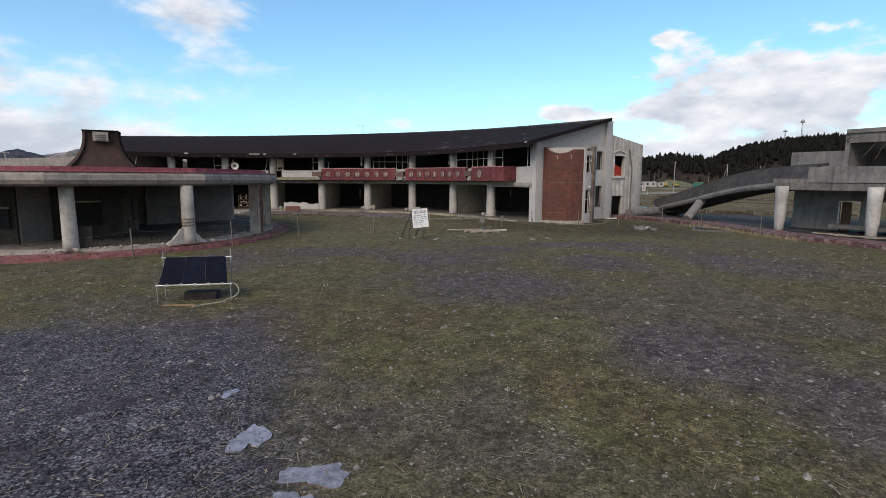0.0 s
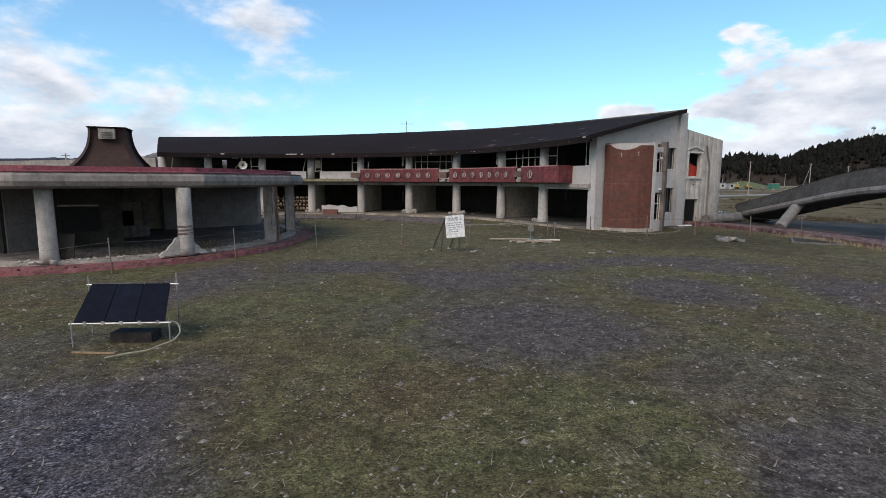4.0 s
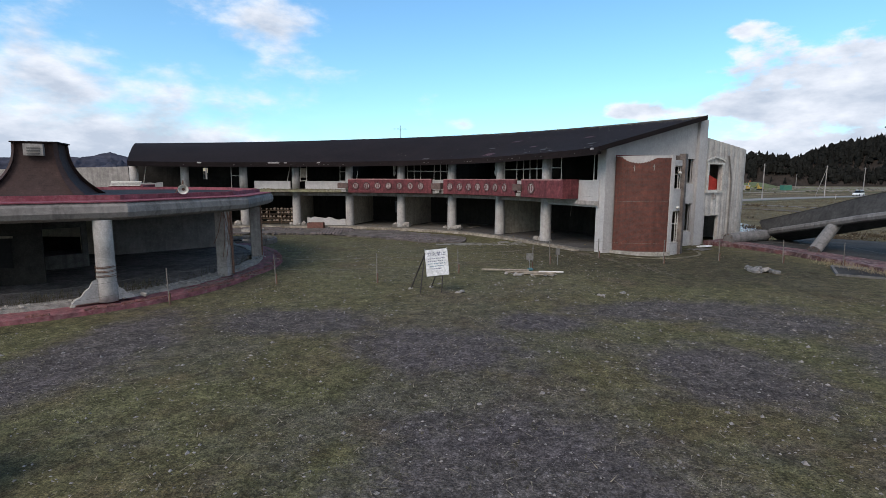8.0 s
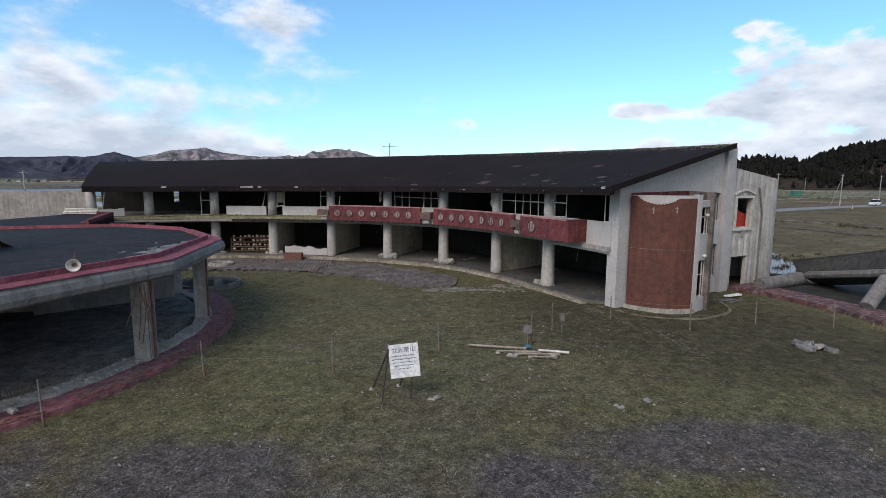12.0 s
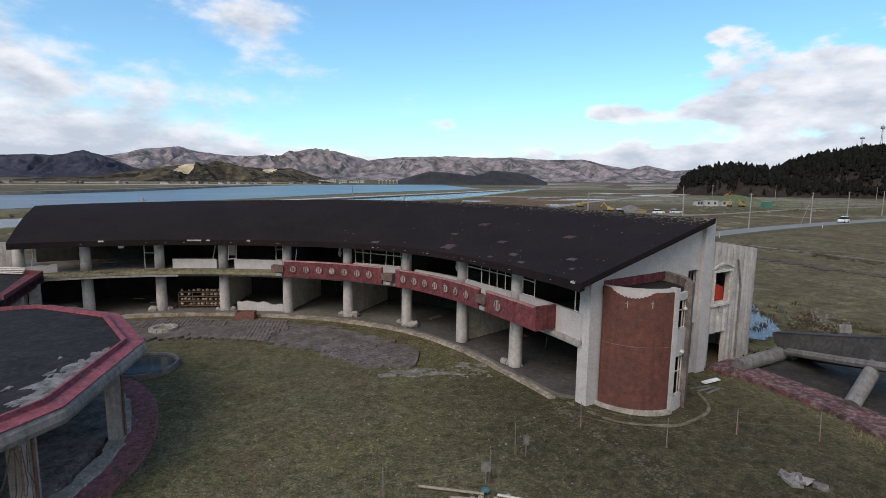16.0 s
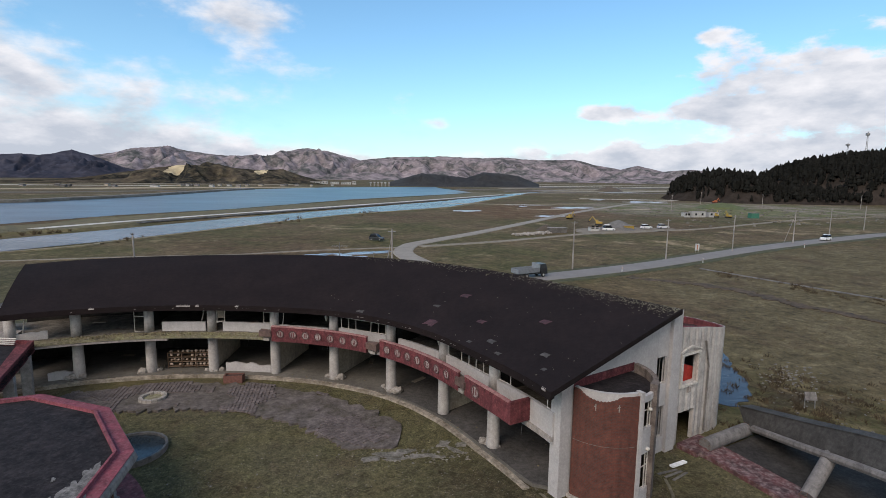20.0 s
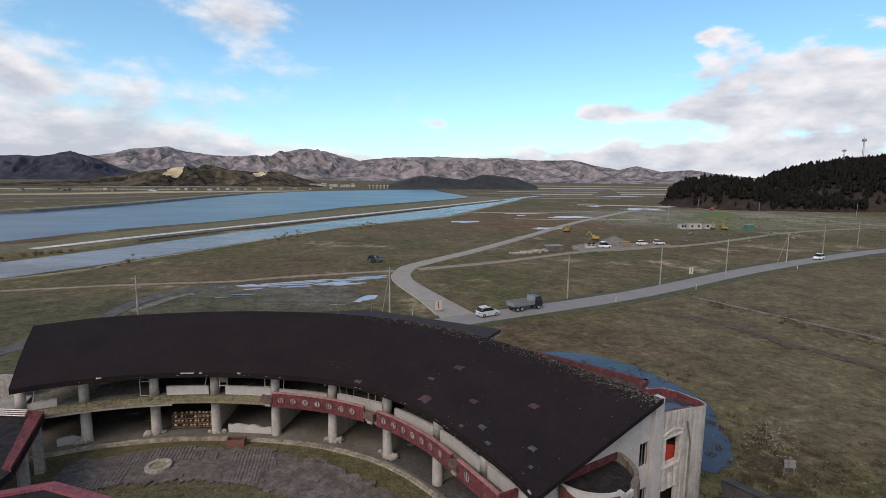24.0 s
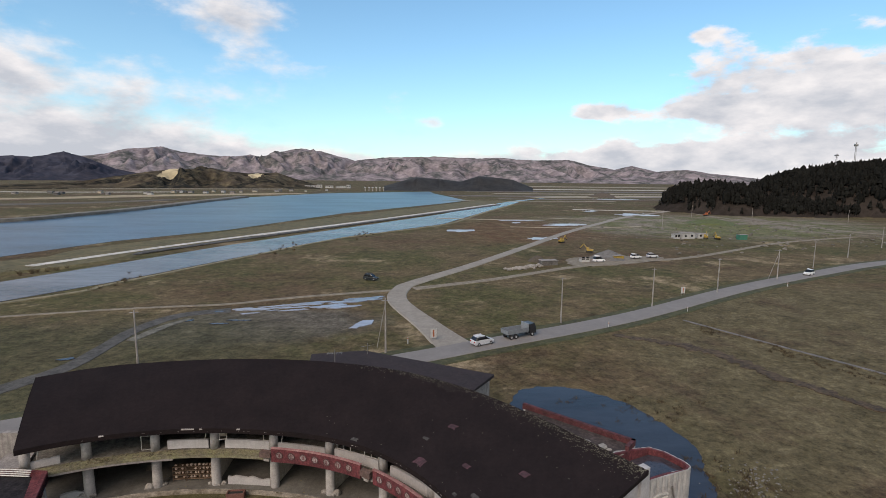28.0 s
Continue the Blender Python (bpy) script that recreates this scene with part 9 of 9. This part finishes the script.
    for x, y, w, d, h, mat, lab, turn in ((48, 171, 5.5, 2.6, 1.5, CONCRETE_DARK, "dark flat stack of steel sheets", 12), (136, 247, 7, 3, 2.6, white, "white site hut on the works ground", 10), (144, 248, 5, 2.6, 2.2, white, "white site hut on the works ground", 4), (130, 246, 3, 2.5, 2.2, white, "small white site hut", 12),
                                          (161, 243, 4, 2.5, 2.4, paint("container_green", (0.04, 0.16, 0.11), 0.5), "green container on the works ground", 5), (75, 181, 4, 2.2, 1.6, yellow, "yellow crate at the depot", 20), (62, 177, 3, 2, 1.2, white, "white crate at the depot", 5)):
        b = thing("site_hut" if mat is white else "crate", lab, "hut" if mat is white else "crate", "huts and crates")
        m = Matrix.Translation((x, y, FZ)) @ Matrix.Rotation(radians(turn), 4, "Z")
        bm = bm_new()
        box(bm, -w / 2, w / 2, -d / 2, d / 2, -0.1, h, m)
        part("body", bm, mat, b)
        bm = bm_new()
        box(bm, -w / 2 - 0.15, w / 2 + 0.15, -d / 2 - 0.15, d / 2 + 0.15, h, h + 0.15, m)
        part("lid", bm, CONCRETE, b)
        if mat is white:
            for k in range(2):
                bm = bm_new()
                box(bm, -w / 4 + k * w / 2 - 0.5, -w / 4 + k * w / 2 + 0.5, -d / 2 - 0.05, -d / 2, 0.9, 1.9, m)
                part("window", bm, paint("tinted_glass", (0.015, 0.017, 0.02), 0.08), b)
    for x, y in ((7.4, 93.3), (69.5, 126.6)):
        s = thing("road_sign", "white upright notice board at the roadside", "sign", "roadside boards")
        m = Matrix.Translation((x, y, FZ)) @ Matrix.Rotation(radians(8), 4, "Z")
        for dx in (-0.4, 0.4):
            bm = bm_new()
            rod(bm, m @ Vector((dx, 0.05, -0.2)), m @ Vector((dx, 0.05, 2.1)), 0.05, 6)
            part("leg", bm, WOOD, s)
        bm = bm_new()
        box(bm, -0.55, 0.55, -0.04, 0.0, 0.6, 2.2, m)
        part("board", bm, white, s)
        bm = bm_new()
        box(bm, -0.12, 0.12, -0.05, -0.042, 0.8, 2.0, m)
        part("text_bar", bm, orange, s)
    for x, y in ((62.5, 111.6), (41, 100.6), (104, 137), (3, 92)):
        s = thing("road_post", "short white roadside marker post", "post", "marker posts")
        bm = bm_new()
        rod(bm, (x, y, FZ - 0.1), (x, y, FZ + 1.1), 0.09, 6)
        part("post", bm, white, s)
        bm = bm_new()
        rod(bm, (x, y, FZ + 0.8), (x, y, FZ + 0.95), 0.10, 6)
        part("reflector", bm, orange, s)
    ib = thing("notice_stand", "small white notice panel on two legs beside the pond", "sign")
    m = Matrix.Translation((32.7, 44.3, FZ)) @ Matrix.Rotation(radians(-5), 4, "Z") @ Matrix.Scale(0.78, 4)
    for dx in (-0.5, 0.5):
        bm = bm_new()
        rod(bm, m @ Vector((dx, 0, -0.1)), m @ Vector((dx * 0.9, 0.1, 1.7)), 0.04, 6)
        part("leg", bm, STEEL, ib)
    bm = bm_new()
    sweep(bm, [[m @ Vector((x, -0.15, 1.0)), m @ Vector((x, -0.10, 0.97)), m @ Vector((x, 0.20, 1.72)), m @ Vector((x, 0.15, 1.75))] for x in (-0.55, 0.55)])
    part("panel", bm, CONCRETE_MID, ib)
    # masts on the wooded hill
    for x, y, h in ((404, 478, 17), (424, 480, 26)):
        mt = thing("radio_mast", "thin lattice radio mast on the wooded hill", "mast", "radio masts")
        z = hill_h(x, y) + FZ
        for dx, dy in ((-0.8, -0.5), (0.8, -0.5), (0, 0.8)):
            bm = bm_new()
            rod(bm, (x + dx, y + dy, z), (x + dx * 0.4, y + dy * 0.4, z + h), 0.16, 4)
            part("leg", bm, STEEL, mt)
        for k in range(1, 8):
            bm = bm_new()
            zz = z + h * k / 8
            rod(bm, (x - 0.8, y - 0.4, zz), (x + 0.8, y - 0.4, zz + h / 16), 0.08, 4)
            part("brace", bm, STEEL, mt)
        bm = bm_new()
        lathe(bm, [(1.6, z + h * 0.86), (1.8, z + h * 0.9), (1.6, z + h * 0.95)], at=(x, y, 0), n=8)
        part("platform", bm, STEEL, mt)
    # white buildings and a sluice on the far shore
    for k in range(8):
        x, y = -240 + k * 13 + rng.uniform(-3, 3), 1236 + rng.uniform(-4, 4)
        hb = thing("shore_building", "small white building on the far shore", "building", "buildings on the far shore")
        bm = bm_new()
        w, h = rng.uniform(3.5, 7), rng.uniform(4, 8)
        box(bm, x - w, x + w, y, y + 8, FZ - 1, h)
        part("wall", bm, white, hb)
        bm = bm_new()
        prism(bm, [(x - w - 0.5, y - 0.5), (x + w + 0.5, y - 0.5), (x + w + 0.5, y + 8.5), (x - w - 0.5, y + 8.5)], h, h + 0.8)
        part("roof", bm, CONCRETE_DARK, hb)
        for q in (-0.5, 0.5):
            bm = bm_new()
            box(bm, x + q * w - 1, x + q * w + 1, y - 0.2, y - 0.02, h * 0.4, h * 0.7)
            part("window", bm, paint("tinted_glass", (0.015, 0.017, 0.02), 0.08), hb)
    for k in range(6):
        x = -88 + k * 7
        sl = thing("sluice_tower", "pale sluice tower at the river's far end", "tower", "sluice towers")
        bm = bm_new()
        box(bm, x - 1.0, x + 1.0, 1010, 1013, FZ - 1, 5.5)
        part("pier", bm, CONCRETE, sl)
        bm = bm_new()
        box(bm, x - 1.6, x + 1.6, 1009, 1014, 5.5, 7.5)
        part("gatehouse", bm, white, sl)
    # scattered far houses along the left bank
    for k in range(34):
        f = rng.random() ** 0.8
        x, y = -640 + f * 480 + rng.gauss(0, 14), 640 + f * 300 + rng.gauss(0, 40)
        hs = thing("far_house", "small far house by the river bank", "house", "far houses")
        bm = bm_new()
        w, h = rng.uniform(1.6, 3.6), rng.uniform(1.6, 2.6)
        box(bm, x - w, x + w, y - 3, y + 3, FZ - 0.5, h)
        part("wall", bm, (white, CONCRETE, BEIGE, CONCRETE_DARK)[k % 4], hs)
        bm = bm_new()
        sweep(bm, [[Vector((xx, y - 3.4, h)), Vector((xx, y + 3.4, h)), Vector((xx, y, h + 1.2))] for xx in (x - w - 0.4, x + w + 0.4)])
        part("roof", bm, CONCRETE_DARK, hs)


site()


# ---- rough grass, ditches and stones of the field
def field_growth():
    rng = random.Random(15)
    v, f = [], []

    def blade(x, y, z, h, w):
        a = rng.uniform(0, 6.28)
        k = len(v)
        v.extend([(x - w, y, z), (x + w, y, z), (x + math.cos(a) * h * 0.6, y + math.sin(a) * h * 0.6, z + h)])
        f.append((k, k + 1, k + 2))

    for _ in range(15000):
        x, y = rng.uniform(24, 130), rng.uniform(44, 140)
        if y > 0.62 * x + 74 or (x < 36 and y < 72 and x < 36 - 0.2 * abs(y - 58)):
            continue
        z = ground_height(x, y)
        for _b in range(2):
            blade(x + rng.gauss(0, 0.12), y + rng.gauss(0, 0.12), z - 0.02, rng.uniform(0.08, 0.28), 0.03)
    me = bpy.data.meshes.new("field_grass")
    me.from_pydata(v, [], f)
    me.materials.append(surf("dead_field_grass", (0.11, 0.086, 0.045), (0.065, 0.052, 0.026), scale=0.4, fine=3))
    tagged(new("field_grass", me), "dead tufted grass over the field", "grass", kind="stuff")
    # dark scrub by the pond, the footbridge, the field ditch and the canal
    v, f = [], []
    for cx, cy, sx, sy, count, tall in ((33, 50, 2.0, 3.0, 500, 0.45), (31, 43.5, 3.0, 1.2, 500, 0.4), (36, 45, 4, 2.5, 700, 0.35), (30, 66, 4, 2, 350, 0.4), (28, 41, 2.5, 1.0, 300, 0.4), (60, 97, 1.6, 3.0, 260, 0.4), (65, 86, 1.4, 3.5, 420, 0.45), (71, 76, 1.6, 3.5, 420, 0.45),
                                        (-104, 158, 5, 4, 350, 1.4), (-72, 146, 2, 6, 150, 1.0), (-45, 205, 3, 8, 160, 1.2), (-20, 252, 4, 9, 160, 1.2)):
        for _c in range(count // 12):
            px, py = cx + rng.gauss(0, sx), cy + rng.gauss(0, sy)
            for _b in range(14):
                x, y = px + rng.gauss(0, 0.22), py + rng.gauss(0, 0.22)
                blade(x, y, ground_height(x, y) - 0.02, rng.uniform(0.4, 1.0) * tall, 0.035 + 0.03 * tall)
    me = bpy.data.meshes.new("scrub")
    me.from_pydata(v, [], f)
    me.materials.append(surf("brown_scrub", (0.060, 0.044, 0.026), (0.032, 0.026, 0.016), light=(0.12, 0.085, 0.05), scale=0.5, fine=3))
    tagged(new("scrub", me), "dark brown dead scrub by the water", "scrub", kind="stuff")
    bm = bm_new()
    for _ in range(260):
        x, y = rng.uniform(105, 250), rng.uniform(0, 1)
        y = 190 + 0.28 * (x - 105) + 120 * y ** 1.3
        lump(bm, (x, y, FZ), rng.uniform(0.25, 1.1), rng, 0.45)
    sr = thing("works_rubble", "scattered rubble and spoil over the works ground", "rubble", kind="stuff")
    part("pieces", bm, surf("mixed_rubble", (0.20, 0.18, 0.155), (0.085, 0.078, 0.06), scale=0.1, fine=1.5), sr)
    bm = bm_new()
    for _ in range(150):
        a = rng.random()
        x, y = 33.5 + rng.gauss(0, 1.5) + 4 * a, 47 + rng.gauss(0, 1.6) + 6 * a
        lump(bm, (x, y, ground_height(x, y) - 0.03), rng.uniform(0.05, 0.17), rng)
    for _ in range(120):
        x, y = rng.uniform(30, 46), rng.uniform(36, 47)
        lump(bm, (x, y, ground_height(x, y) - 0.03), rng.uniform(0.04, 0.16), rng)
    st = thing("pond_stones", "stones and rubble strewn by the pond", "stones", kind="stuff")
    part("pieces", bm, surf("wet_grey_stone", (0.17, 0.16, 0.145), (0.09, 0.085, 0.08), scale=1.5), st)
    weedy = surf("dark_ditch", (0.078, 0.052, 0.032), (0.044, 0.032, 0.021), light=(0.15, 0.11, 0.065), scale=0.5, fine=2.5, grime=0.5)
    dr = random.Random(58)
    bed = ((40.5, 96.2), (45, 93.6), (49, 90.8), (52, 87.2), (54, 83), (55.8, 78.5), (57.4, 74), (59, 69), (62, 63.5))
    for i, (p, q) in enumerate(zip(bed, bed[1:])):
        p, q = Vector(p), Vector(q)
        d = q - p
        n = Vector((-d.y, d.x)).normalized()
        w = 0.7 + 1.0 * math.sin(math.pi * (i + 1) / 9) + dr.uniform(-0.2, 0.3)
        off = n * dr.uniform(-0.7, 0.7)
        pts = [p + off + d * f + n * w * g * dr.uniform(0.6, 1.3) for f, g in ((-0.08, 0), (0.12, 0.7), (0.35, 1.0), (0.6, 0.7), (0.85, 0.9), (1.06, 0.1), (0.9, -0.7), (0.65, -1), (0.4, -0.6), (0.15, -0.8))]
        sheet("ditch_field", [tuple(v) for v in pts], FZ + 0.05 + 0.006 * i, weedy, "brown overgrown ditch in the field", "ditch", wig=0.22, seed=60 + i)
    strip("kerb_field", ((58.2, 105), (61.4, 98.5), (66, 89.5), (72.6, 77), (80, 62)), 0.5, FZ + 0.08, CONCRETE_MID, "pale concrete channel edge in the field", "kerb", 0.05)


field_growth()


# ---------------------------------------------------------------- worn paving blocks before the building
def pavers():
    rng = random.Random(12)
    base = tagged(thing("pavement_yard", "worn grey paving blocks half lost in mud before the building", "pavement", kind="structure"))
    bm = bm_new()
    n = 40
    rings = []
    for k in range(161):
        a = 36 + 82 * k / 160
        wob = 0.7 * noise.noise(Vector((a * 0.13, 1.0, 0))) + 0.6 * noise.noise(Vector((a * 0.7, 3.0, 0))) + 0.35 * noise.noise(Vector((a * 2.3, 5.0, 0)))
        fade = min(1.0, (a - 35.5) / 6, (118.5 - a) / 3)
        r0, r1 = 19.6 - (2.4 + wob) * fade, 19.7 + (2.1 + 0.6 * noise.noise(Vector((a * 0.5, 7.0, 0)))) * fade
        rings.append([Vector((CX + r * math.cos(radians(a)), CY + r * math.sin(radians(a)), z)) for r, z in ((r0, -0.4), (r1, -0.4), (r1, -0.105), (r0, -0.115))])
    sweep(bm, rings)
    part("mud_bed", bm, surf("muddy_bed", (0.132, 0.112, 0.105), (0.062, 0.053, 0.040), light=(0.195, 0.17, 0.162), scale=0.7, fine=7, grime=0.45), base)
    block = bm_new()
    vs = box(block, -0.125, 0.125, -0.125, 0.125, -0.05, 0.045)
    for q in vs[4:]:
        q.co.x *= 0.92
        q.co.y *= 0.92
    me = mesh_of("paver", block, PAVER)
    spots = []
    for i in range(18):
        r = 17.4 + 0.27 * i
        m = int(radians(76) * r / 0.285)
        for k in range(m):
            a = radians(39.5) + k * 0.285 / r
            x, y = CX + r * math.cos(a), CY + r * math.sin(a)
            if noise.noise(Vector((x * 0.28, y * 0.28, 2))) + 0.25 * noise.noise(Vector((x, y, 4))) > (0.02 if r < 18.3 else 0.17):
                spots.append((x, y, a))
    rng.shuffle(spots)
    spots.sort(key=lambda s: abs(s[0] - 0.0) + 0.6 * abs(s[1] - 43))
    rest = ([], [])
    src = [tuple(q.co) for q in me.vertices]
    fac = [tuple(p.vertices) for p in me.polygons]
    for i, (x, y, a) in enumerate(spots):
        m = Matrix.Translation((x + rng.gauss(0, 0.008), y + rng.gauss(0, 0.008), -0.09 + rng.gauss(0, 0.008))) @ Euler((rng.gauss(0, 0.03), rng.gauss(0, 0.03), a + rng.gauss(0, 0.03))).to_matrix().to_4x4()
        if i < 300:
            ob = new("paver", me)
            ob.parent = base
            ob.matrix_basis = m
        else:
            k = len(rest[0])
            rest[0].extend(tuple(m @ Vector(q)) for q in src)
            rest[1].extend(tuple(j + k for j in q) for q in fac)
    more = bpy.data.meshes.new("pavers_rest")
    more.from_pydata(rest[0], [], rest[1])
    more.materials.append(PAVER)
    ob = new("paver_field", more)
    ob.parent = base
    tagged(ob, kind="stuff")


pavers()
